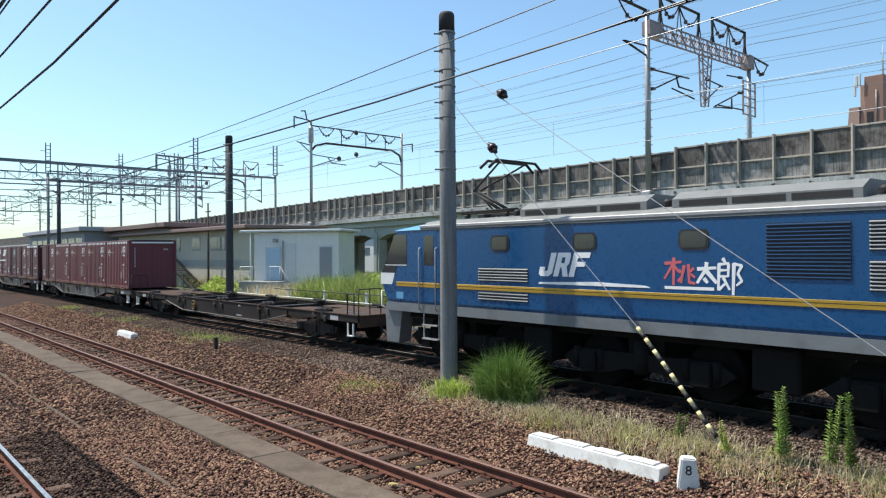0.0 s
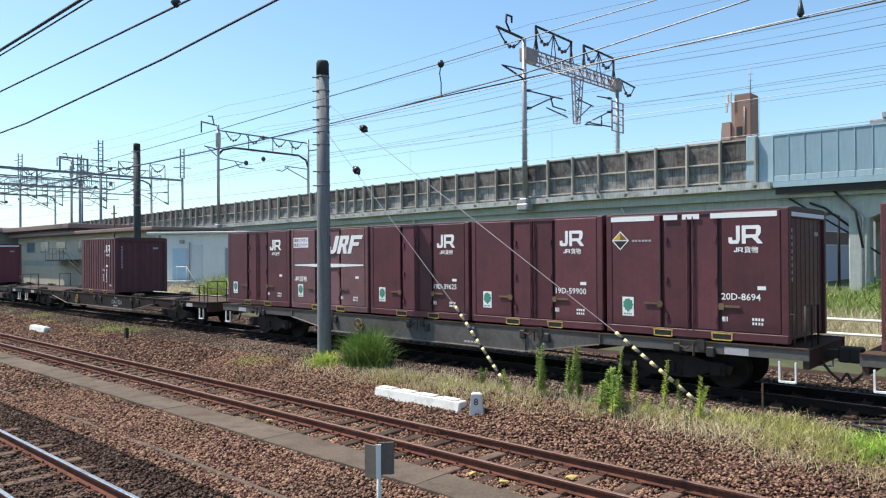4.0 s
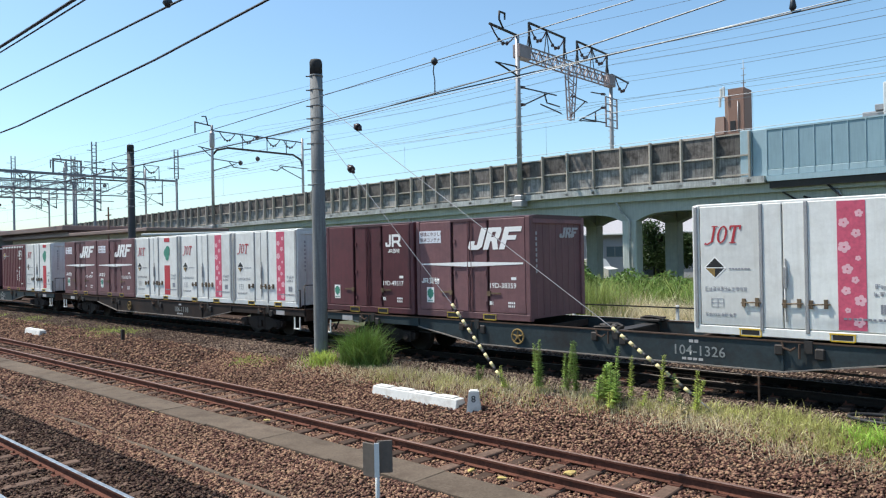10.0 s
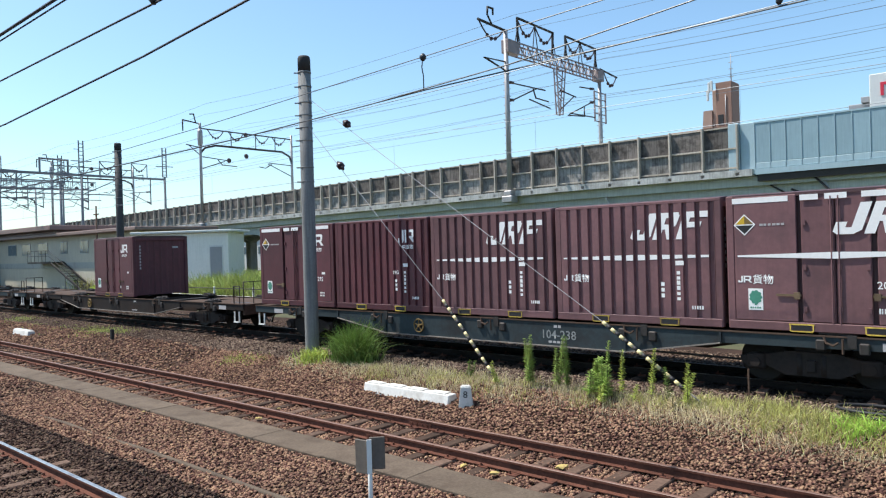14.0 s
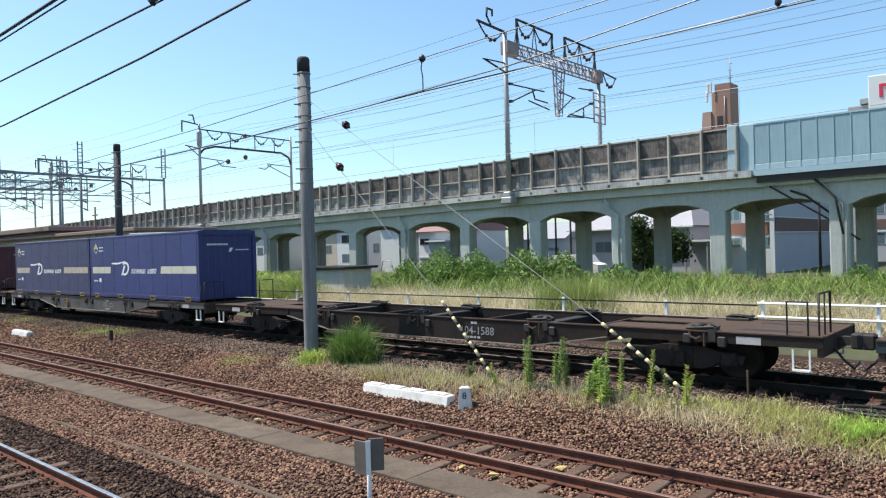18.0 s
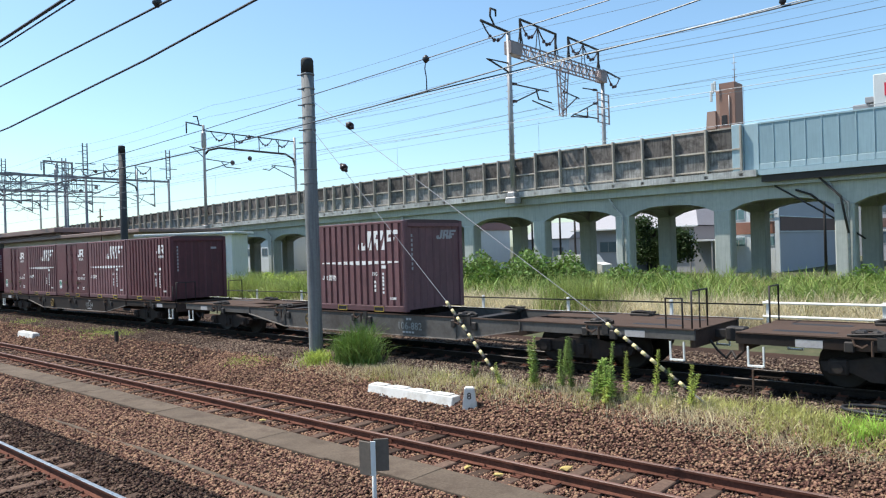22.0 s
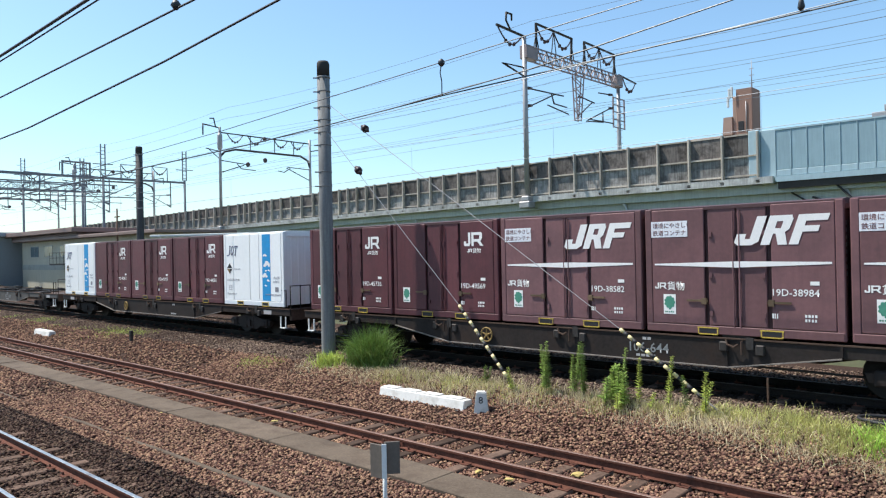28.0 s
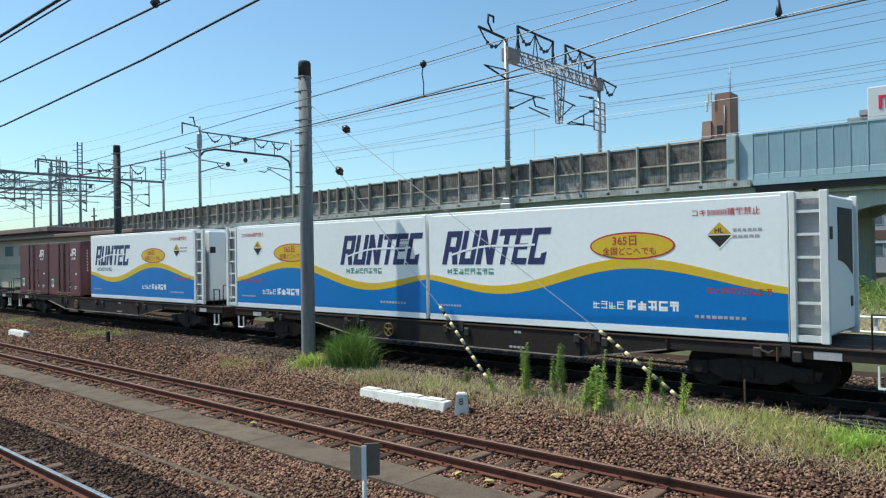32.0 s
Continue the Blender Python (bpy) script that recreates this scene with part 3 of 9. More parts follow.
def track(label, yc, z, x0, x1, s0, s1, top, gauge=1.067, web=None):
    t = thing("railway_track", label, "track", kind="structure")
    for s in (-1, 1):
        rail(t, x0, x1, yc + s * (gauge + 0.065) / 2, z, top, web)
    bm = bmesh.new()
    bev_box(bm, -0.105, 0.105, -1.05, 1.05, -0.14, 0.0, 0.015)
    me = mesh_of("sleeper", bm, SLEEPER)
    bm = bmesh.new()
    for s in (-1, 1):
        yy = s * (gauge + 0.065) / 2
        box(bm, -0.09, 0.09, yy - 0.15, yy + 0.15, 0.0, 0.016)
        for k in (-1, 1):
            rod(bm, (0.05 * k, yy + 0.1 * k, 0.01), (0.05 * k, yy + 0.1 * k, 0.06), 0.02, 0.016, n=6)
    fm = mesh_of("rail_fastening", bm, RAIL_SIDE)
    r = random.Random(int(yc * 10))
    x = s0
    while x < s1:
        m = pose(x, yc + r.uniform(-0.04, 0.04), z - 0.15 + r.uniform(-0.02, 0.008), 0, 0, r.uniform(-1.5, 1.5))
        o = part("sleeper", me, None, t, at=m)
        part("rail_fastening", fm, None, o, at=pose(0, 0, 0))
        x += 0.63
    return t


Y_NEAR, Y_MID, Y_TRAIN, Z_TRAIN = 3.83, 9.39, 15.08, 0.53


# dark rail head: the train's shade is put into the colour
RAIL_DULL = mat("shade_dulled_rail_head", (0.1, 0.085, 0.075), 0.55, 0.4, vary=0.2, size=1.5, fine=12, bump=0.02)


def build_tracks():
    track("rusty side track on dark wooden sleepers", Y_MID, 0.0, -400, 60, -75, 9, RAIL_TOP)
    track("used track with a polished rail head on dark sleepers", Y_NEAR, 0.0, -400, 60, -33, 3, RAIL_SHINE)
    # webs and heads of these rails carry the train's shade in their colour
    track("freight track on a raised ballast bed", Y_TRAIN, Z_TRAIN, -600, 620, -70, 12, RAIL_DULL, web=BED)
    # fishplated joints on the side track
    for xj in (-9.4, -9.9 - 25):
        for s in (-1, 1):
            bm = bmesh.new()
            y = Y_MID + s * 0.566
            for k in (-1, 1):
                box(bm, xj - 0.28, xj + 0.28, y + k * 0.012, y + k * 0.03, -0.12, -0.05)
                for q in (-0.2, -0.07, 0.07, 0.2):
                    rod(bm, (xj + q, y + k * 0.03, -0.085), (xj + q, y + k * 0.055, -0.085), 0.016, n=6)
            ob = part("fishplate", bm, RAIL_SIDE)
            tagged(ob, "rusty bolted fishplate joining two rails", "rail joint", kind="structure")
    # cable trough covers beside the side track
    t = thing("cable_trough", "row of weathered concrete cable trough covers", "cable trough", kind="structure")
    r = random.Random(8)
    bm = bmesh.new()
    bev_box(bm, -0.99, 0.99, -0.36, 0.36, -0.1, 0.0, 0.012)
    me = mesh_of("trough_cover", bm, TROUGH)
    x = -70.0
    while x < 6:
        part("trough_cover", me, None, t, at=pose(x, 7.93 + r.uniform(-0.015, 0.015), -0.135 + r.uniform(-0.015, 0.01), r.uniform(-0.8, 0.8), r.uniform(-0.4, 0.4), r.uniform(-0.4, 0.4)))
        x += 1.985
    # thin half-buried cable duct between the tracks
    bm = bmesh.new()
    rr = random.Random(2)
    pts = [(xx, 6.05 + rr.uniform(-0.04, 0.04), -0.225 + rr.uniform(-0.03, 0.02)) for xx in np.arange(-40, 2, 1.5)]
    path_rod(bm, pts, 0.045, n=6)
    tagged(part("cable_duct", bm, TROUGH), "thin brown cable duct half buried in ballast", "cable duct")


build_ground()
build_tracks()

# ------------------------------------------------------------------ elevated railway
VY = 39.0          # front face of the viaduct
V_DECK = 6.85      # foot of the parapet
COLS = [-8.43 - 5.95 * k for k in range(-6, 30)]


def fall(x):
    """The line falls gently towards the far end."""
    return -0.0105 * min(86.0, max(0.0, -24.0 - x))


SPANS = ((-800, -110), (-110, -24.0), (-24.0, None))


def strip(bm, pts, x_end):
    """A long bar of one outline that follows the fall of the line."""
    for a, b in SPANS:
        b = x_end if b is None else b
        n = len(bm.verts)
        prism(bm, pts, "x", a, b)
        bm.verts.ensure_lookup_table()
        for q in bm.verts[n:]:
            q.co.z += fall(q.co.x)


def build_viaduct():
    v = thing("viaduct", "pale green-grey concrete railway viaduct on arched column frames", "viaduct", kind="structure")
    x0, x1 = COLS[-1] - 3, COLS[0] + 3
    # deck slab
    bm = bmesh.new()
    strip(bm, [(VY - 0.35, 6.5), (VY + 11.4, 6.5), (VY + 11.4, 6.85), (VY - 0.35, 6.85)], -12.3)
    strip(bm, [(VY + 0.05, 6.0), (VY + 11.0, 6.0), (VY + 11.0, 6.497), (VY + 0.05, 6.497)], x1)
    part("deck_slab", bm, VIA, v)
    bm = bmesh.new()
    strip(bm, [(VY - 0.42, 6.5), (VY - 0.352, 6.5), (VY - 0.352, 6.86), (VY - 0.42, 6.86)], -12.3)
    part("deck_edge", bm, VIA_EDGE, v)
    # columns
    bm = bmesh.new()
    bev_box(bm, -0.45, 0.45, -0.45, 0.45, -0.6, 4.9, 0.06)
    col = mesh_of("column", bm, VIA)
    # arched beam between two columns: haunches at both ends
    def arch(w):
        bm = bmesh.new()
        h = 5.95 / 2 - 0.45
        pts = [(-h - 0.9, 6.05), (-h - 0.9, 4.85), (-h, 4.85)]
        for k in range(9):
            a = -1 + 2 * k / 8
            pts.append((a * h, 4.85 + 0.48 * (1 - abs(a) ** 3.0)))
        pts += [(h, 4.85), (h, 6.05)]
        clean = []
        for p in pts:
            if not clean or (abs(p[0] - clean[-1][0]) + abs(p[1] - clean[-1][1])) > 1e-4:
                clean.append(p)
        prism(bm, clean, "y", -w / 2, w / 2)
        return mesh_of("arched_beam", bm, VIA)
    beam = arch(0.8)
    bm = bmesh.new()
    prism(bm, [(0.45, 4.85), (1.2, 5.3), (4.6, 5.3), (5.4, 4.85), (5.4, 6.05), (0.45, 6.05)], "x", -0.4, 0.4)
    cross = mesh_of("cross_beam", bm, VIA)
    for i, x in enumerate(COLS):
        for k, y in enumerate((VY + 0.75, VY + 6.6)):
            part("column", col, None, v, at=pose(x, y, fall(x)))
            part("arched_beam", beam, None, v, at=pose(x + 5.95 / 2, y, fall(x + 3) + 0.004 * k))
        part("cross_beam", cross, None, v, at=pose(x, VY + 0.75, fall(x) + 0.006))
    # bracket ledges under the catenary posts and drain pipes
    for x in (-20.4, -38.1, -55.9, -8.43):
        bm = bmesh.new()
        path_rod(bm, [(x - 0.9, VY + 0.2, 6.4), (x - 0.3, VY + 0.1, 5.4), (x + 0.2, VY + 0.15, 4.9), (x + 0.2, VY + 0.2, 0.5)], 0.07, n=8)
        part("drain_pipe", bm, VIA_EDGE, v, "pale drain pipe bent down a column")
    # parapet: panels between posts with two rails
    bm = bmesh.new()
    bev_box(bm, -0.9, 0.9, -0.06, 0.06, 1.172, 2.3, 0.02)
    pan = mesh_of("parapet_panel", bm, PARAPET)
    bm = bmesh.new()
    bev_box(bm, -0.9, 0.9, -0.055, 0.06, 0.0, 1.168, 0.02)
    pan_low = mesh_of("parapet_panel", bm, PARAPET_LOW)
    bm = bmesh.new()
    bev_box(bm, -0.05, 0.05, -0.24, 0.0, -0.25, 2.42, 0.012)
    box(bm, -0.1, 0.1, -0.26, -0.1, -0.28, -0.12)
    post = mesh_of("parapet_post", bm, PARAPET_POST)
    bm = bmesh.new()
    for z in (0.12, 1.15):
        box(bm, -0.87, 0.87, -0.17, -0.08, z, z + 0.08)
    box(bm, -0.92, 0.92, -0.1, 0.1, 2.3, 2.38)
    rl = mesh_of("parapet_rail", bm, PARAPET_POST)
    w = thing("parapet_wall", "dark stained panelled noise barrier along the viaduct edge", "noise barrier", kind="structure")
    # bays of uneven width
    widths = [1.85] * 8 + [1.14, 1.23, 1.79, 1.82, 1.46, 1.33, 1.26, 1.62, 1.67, 1.62, 1.03, 1.14, 1.17, 1.12, 1.36, 1.36, 0.89, 1.67, 1.55, 1.6, 1.47, 1.22, 1.26, 1.29, 0.9, 1.13, 1.8] + [1.5, 1.2, 1.65] * 22
    x = -13.045
    part("parapet_post", post, None, w, at=pose(x, VY - 0.16, V_DECK))
    for k in widths:
        x -= k
        mid, s = x + k / 2, k / 1.85
        tall = 1.0 if mid > -26 else max(0.8, 0.94 - 0.0022 * (-26 - mid))
        at = pose(mid, VY - 0.1, V_DECK + fall(mid)) @ Matrix.Diagonal((s, 1, tall, 1))
        part("parapet_panel", pan, None, w, at=at)
        part("parapet_panel", pan_low, None, w, at=at)
        part("parapet_post", post, None, w, at=pose(x, VY - 0.16, V_DECK + fall(x)) @ Matrix.Diagonal((1, 1, tall, 1)))
        part("parapet_rail", rl, None, w, at=at)
    bm = bmesh.new()
    box(bm, -800, x, VY - 0.16, VY - 0.04, V_DECK + fall(x), V_DECK + fall(x) + 1.9)
    part("far_parapet", bm, PARAPET, w)
    # far side parapet, seen only over the near one
    bm = bmesh.new()
    box(bm, -110, 30, VY + 11.0, VY + 11.15, 5.6, 7.4)
    part("far_side_wall", bm, PARAPET, w)
    # end pier of the wall and the pale blue bridge beside it
    bm = bmesh.new()
    bev_box(bm, -13.55, -12.98, VY - 0.22, VY + 0.1, 6.5, 9.35, 0.03)
    bev_box(bm, -12.95, -12.2, VY - 0.15, VY + 0.1, 6.6, 9.3, 0.03)
    part("end_panel", bm, BLUEWALL2, w, "pale grey end panels beside the bridge")
    b = thing("steel_bridge", "pale blue steel bridge side with ribbed panels", "bridge", kind="structure")
    bm = bmesh.new()
    bev_box(bm, -0.369, 0.369, -0.06, 0.06, 0.46, 2.5, 0.015)
    panel = mesh_of("bridge_panel", bm, BLUEWALL)
    bm = bmesh.new()
    bev_box(bm, -0.366, 0.366, -0.075, 0.05, 0.14, 0.455, 0.02)
    foot = mesh_of("foot_panel", bm, BLUEWALL2)
    bm = bmesh.new()
    bev_box(bm, -0.387, -0.357, -0.09, -0.061, 0.16, 2.5, 0.006)
    rib = mesh_of("bridge_rib", bm, BLUEWALL2)
    for i in range(32):
        at = pose(-11.82 + i * 0.75, VY - 0.16, 6.7)
        part("bridge_panel", panel, None, b, at=at)
        part("foot_panel", foot, None, b, at=at)
        part("bridge_rib", rib, None, b, at=at)
    bm = bmesh.new()
    box(bm, -12.2, 12, VY - 0.3, VY + 0.0, 6.55, 6.83)
    box(bm, -12.2, 12, VY - 0.25, VY - 0.05, 9.2, 9.28)
    part("girder_flange", bm, BLUEWALL2, b)
    bm = bmesh.new()
    box(bm, -12.2, 12, VY + 0.05, VY + 11, 6.5, 6.8)
    box(bm, -12.1, 12, VY - 0.22, VY + 0.04, 6.2, 6.548)
    part("bridge_deck", bm, STEEL_DK, b)
    for pts, r in (([(-9.5, VY - 0.05, 6.3), (-8.5, VY, 5.2), (-8.2, VY, 3.4)], 0.06),
                   ([(-11.6, VY + 0.2, 6.0), (-9.0, VY + 0.6, 4.2), (-7.6, VY + 0.6, 3.1)], 0.05),
                   ([(-10.6, VY + 0.2, 5.7), (-9.9, VY + 0.3, 5.4), (-8.8, VY + 0.6, 4.4)], 0.06)):
        bm = bmesh.new()
        path_rod(bm, pts, r)
        part("drain_pipe", bm, STEEL_DK, b, "dark slanting drain pipe")


build_viaduct()

# ------------------------------------------------------------------ containers
HANDLE = mat("rusty_handle", (0.14, 0.095, 0.055), 0.7, vary=0.3, size=6, fine=20, bump=0.05, per_object=0.4)
FAINT = mat("worn_number_paint", (0.24, 0.25, 0.25), 0.7, vary=0.35, size=5, fine=20, bump=0)
BLUE_FADED = mat("faded_blue_container", (0.052, 0.055, 0.125), 0.55, vary=0.14, size=0.7, fine=8, bump=0.03, streak=0.25, blot=0.35, dirt=(0.03, 0.028, 0.06))
BROWNED = mat("browned_cream_band", (0.5, 0.43, 0.34), 0.65, vary=0.18, size=2, fine=8, bump=0, dirt=(0.3, 0.23, 0.17), dirt_amount=0.6)
NOTICE = mat("pale_notice_board", (0.78, 0.79, 0.83), 0.7, vary=0.12, size=5, fine=20, bump=0)
CL, CW, CH = 3.715, 2.45, 2.5      # length, width, height
HY = CW / 2
DECK_Z = 1.08                       # foot of a container above the rail


def frame_parts(t, L, H, m, roof, gap=0.0):
    """Corner posts, roof and bottom rails of a container."""
    bm = bmesh.new()
    bev_box(bm, -0.07, 0.07, -0.07, 0.07, 0, H, 0.015)
    post = mesh_of("corner_post", bm, m)
    for sx in (-1, 1):
        for sy in (-1, 1):
            part("corner_post", post, None, t, at=pose(sx * (L / 2 - 0.07), sy * (HY - 0.07), 0))
    bm = bmesh.new()
    prism(bm, [(-HY + 0.01, H - 0.06), (-HY + 0.01, H), (-HY + 0.3, H + 0.035), (HY - 0.3, H + 0.035), (HY - 0.01, H), (HY - 0.01, H - 0.06)], "x", -L / 2 + 0.005, L / 2 - 0.005)
    part("roof", bm, roof, t)
    for sx in (-1, 1):
        bm = bmesh.new()
        bev_box(bm, sx * (L / 2 - 0.05) - 0.05, sx * (L / 2 - 0.05) + 0.05, -HY + 0.141, HY - 0.141, H - 0.17, H - 0.061, 0.01)
        part("end_header", bm, m, t)
    for sy in (-1, 1):
        bm = bmesh.new()
        bev_box(bm, -L / 2 + 0.02, L / 2 - 0.02, sy * HY + (-0.008 if sy < 0 else -0.07), sy * HY + (0.07 if sy < 0 else 0.0), 0.0, 0.16, 0.012)
        part("bottom_rail", bm, m, t)


def pockets(t, L, xs=(-0.75, 0.45), m=None):
    """Fork pockets, with a coloured rim, at the foot of the near side."""
    bm = bmesh.new()
    for x in xs:
        for a in ((x - 0.03, x + 0.39, 0.112, 0.135), (x - 0.02, x + 0.0, 0.0, 0.112), (x + 0.36, x + 0.38, 0.0, 0.112), (x + 0.0, x + 0.36, -0.012, 0.01)):
            box(bm, a[0], a[1], -HY - 0.016, -HY + 0.05, a[2], a[3])
    part("fork_pocket_rim", bm, m or POCKET, t, "yellow rim of a fork pocket")
    bm = bmesh.new()
    for x in xs:
        box(bm, x + 0.021, x + 0.339, -HY - 0.012, -HY + 0.05, 0.021, 0.109)
    part("fork_pocket", bm, BLACK, t)["kind"] = "stuff"


RIBS = 13
GROOVE = (0.58, 0.64, 0.9, 0.98)      # where a groove begins and ends within one rib's width


def groove_cut(bm, L, n):
    """Take out of a flat mark what would lie over the grooves of a ribbed side."""
    step = (L - 0.28) / n
    for i in range(n):
        for g in (GROOVE[0], GROOVE[3]):
            bmesh.ops.bisect_plane(bm, geom=bm.verts[:] + bm.edges[:] + bm.faces[:], dist=1e-5, plane_co=(-L / 2 + 0.14 + (i + g) * step, 0, 0), plane_no=(1, 0, 0))
    gone = []
    for f in bm.faces:
        u = ((f.calc_center_median().x + L / 2 - 0.14) / step) % 1.0
        if GROOVE[0] + 0.005 < u < GROOVE[3] - 0.005:
            gone.append(f)
    bmesh.ops.delete(bm, geom=gone, context="FACES")


def corrugated(bm, L, H, y, n, depth, z0, z1, side, m=0):
    """A ribbed side wall in the plane y; narrow grooves run down between its ribs."""
    xs = []
    step = (L - 0.28) / n
    for i in range(n):
        a = -L / 2 + 0.14 + i * step
        xs += [(a, 1), (a + step * GROOVE[0], 1), (a + step * GROOVE[1], 0), (a + step * GROOVE[2], 0), (a + step * GROOVE[3], 1)]
    xs.append((L / 2 - 0.14, 1))
    lo = [bm.verts.new((x, y - side * (depth * (1 - k)), z0)) for x, k in xs]
    hi = [bm.verts.new((x, y - side * (depth * (1 - k)), z1)) for x, k in xs]
    for i in range(len(xs) - 1):
        bm.faces.new((lo[i], lo[i + 1], hi[i + 1], hi[i])).material_index = m


def end_wall(t, L, H, m, marks=True, big_mark=False):
    for sx in (-1, 1):
        bm = bmesh.new()
        box(bm, sx * (L / 2 - 0.09) - 0.03, sx * (L / 2 - 0.09) + 0.03, -HY + 0.14, HY - 0.14, 0.05, H - 0.05)
        part("end_wall", bm, m, t)
    bm = bmesh.new()
    bev_box(bm, -0.025, 0.035, -0.05, 0.05, 0.1, H - 0.1, 0.015)
    rib = mesh_of("end_rib", bm, m)
    for k in range(7):
        part("end_rib", rib, None, t, at=pose(L / 2 - 0.085, -HY + 0.38 + k * (CW - 0.76) / 6, 0))
    if marks:
        bm = bmesh.new()
        r = random.Random(3)
        for i in range(8):
            box(bm, L / 2 - 0.047, L / 2 - 0.043, -HY + 0.3, -HY + 0.36, H - 0.45 - i * 0.13, H - 0.37 - i * 0.13)
        box(bm, L / 2 - 0.047, L / 2 - 0.043, 0.55, 0.8, H - 0.5, H - 0.42)
        part("end_marking", bm, MARK_DIM, t, "faded row of small characters")


def hazard(t, x, z, s=0.2, tones=(1, 2, 2, 3)):
    """Square plate on its corner; tones of its quarters: upper left, lower right, lower left, upper right."""
    bm = bmesh.new()
    q = -HY - 0.003
    prism(bm, [(x, z - s), (x + s, z), (x, z + s), (x - s, z)], "y", q, q - 0.002, 0)
    prism(bm, [(x - s * 0.82, z + 0.01), (x, z + 0.01), (x, z + s * 0.86)], "y", q - 0.002, q - 0.003, tones[0])
    prism(bm, [(x, z - 0.01), (x, z - s * 0.86), (x + s * 0.82, z - 0.01)], "y", q - 0.002, q - 0.003, tones[1])
    prism(bm, [(x - s * 0.82, z - 0.01), (x, z - s * 0.86), (x, z - 0.01)], "y", q - 0.002, q - 0.003, tones[2])
    prism(bm, [(x, z + 0.01), (x + s * 0.82, z + 0.01), (x, z + s * 0.86)], "y", q - 0.002, q - 0.003, tones[3])
    part("height_diamond", bm, [MARK, YELLOW, BLACK, YELLOW_DIRTY], t, "black and yellow diamond plate")


def white_blocks(t, L, H, smooth):
    """White top edge that marks a tall container."""
    bm = bmesh.new()
    if smooth:
        for a, b in ((-L / 2 + 0.12, -0.75), (-0.55, -0.25), (-0.15, 0.2), (0.42, L / 2 - 0.2)):
            box(bm, a, b, -HY - 0.005, -HY - 0.001, H - 0.15, H - 0.05)
    else:
        n = RIBS
        for i in range(n):
            a = -L / 2 + 0.15 + i * (L - 0.28) / n
            box(bm, a, a + (L - 0.28) / n * 0.52, -HY - 0.005, -HY - 0.001, H - 0.16, H - 0.06)
    box(bm, L / 2 + 0.001, L / 2 + 0.004, -HY + 0.16, HY - 0.16, H - 0.15, H - 0.07)
    part("height_band", bm, MARK, t, "white height marks along the top edge")


def small_marks(t, L, ribbed, tree=True, plate=True):
    bm = bmesh.new()
    q = -HY - 0.003
    if ribbed:
        bars(bm, 0.95, 0.5, 0.07, 0.62, q, 6, 0, vertical=True, seed=2)
        bars(bm, 0.62, 0.55, 0.07, 0.35, q, 3, 0, vertical=True, seed=5)
        box(bm, 0.93, 1.1, q - 0.003, q, 1.2, 1.29)
        bars(bm, 1.25, 0.33, 0.24, 0.07, q, 5, gap=0.5, seed=6)
    else:
        if plate:
            box(bm, 1.3, 1.45, q - 0.003, q, 0.98, 1.05)
        bars(bm, 0.64, 0.36, 0.12, 0.09, q, 3, gap=0.5)
        bars(bm, 1.2, 0.32, 0.22, 0.05, q, 4, gap=0.5, seed=3)
        bars(bm, 1.2, 0.4, 0.22, 0.05, q, 4, gap=0.5, seed=4)
    part("small_plate", bm, MARK, t, "small white data plates")
    if tree and not ribbed:
        bm = bmesh.new()
        box(bm, -1.48, -1.22, q - 0.003, q, 0.36, 0.76, 0)
        prism(bm, [(-1.35 + 0.1 * math.cos(a), 0.6 + 0.12 * math.sin(a)) for a in np.linspace(0, 2 * np.pi, 12, endpoint=False)], "y", q - 0.003, q - 0.006, 1)
        for k in range(9):
            a = 2 * math.pi * k / 9
            prism(bm, [(-1.35 + 0.085 * math.cos(a) + 0.035 * math.cos(u), 0.6 + 0.1 * math.sin(a) + 0.035 * math.sin(u)) for u in np.linspace(0, 2 * np.pi, 6, endpoint=False)], "y", q - 0.003, q - 0.0063, 1)
        box(bm, -1.37, -1.33, q - 0.006, q - 0.003, 0.45, 0.5, 1)
        bars(bm, -1.45, 0.39, 0.2, 0.03, q - 0.003, 5, 1, gap=0.4)
        part("green_sticker", bm, [MARK, GREENTREE], t, "white sticker with a round green shape")


def company_mark(t, kind, L, low=0.0, ribbed=False):
    bm = bmesh.new()
    q = -HY - 0.003
    if kind == "hook":
        quads(bm, HOOK_MARK, 0.77, 1.85 - low, 0.6, 0.345, q)
        quads(bm, HOOK_MARK, 0.87, 1.69 - low, 0.17, 0.09, q)
    elif kind == "slant":
        quads(bm, SLANT_MARK, -0.05, 1.72, 1.35, 0.54, q, shear=0.35)
        for a, b in ((-L / 2 + 0.2, L / 2 - 0.2),):
            prism(bm, [(a, 1.35), (0, 1.3), (b, 1.36), (b, 1.4), (0, 1.42), (a, 1.38)], "y", q, q - 0.003)
        quads(bm, HOOK_MARK, -1.66, 0.87, 0.24, 0.125, q)
    if ribbed:
        groove_cut(bm, L, RIBS)
    part("company_mark", bm, MARK, t, "white company mark")
    write(t, "貨物", *((1.06, q, 1.685 - low, 0.095) if kind == "hook" else (-1.4, q, 0.86, 0.135)), MARK)


def end_slant(t, L):
    """Slanted company letters high on the end wall."""
    bm = bmesh.new()
    for shape in SLANT_MARK:
        prism(bm, [(0.1 + a * 0.72 + b * 0.07, 1.98 + b * 0.26) for a, b in shape], "x", L / 2 - 0.04, L / 2 - 0.036)
    part("end_mark", bm, MARK_DIM, t, "white slanted mark")["kind"] = "stuff"


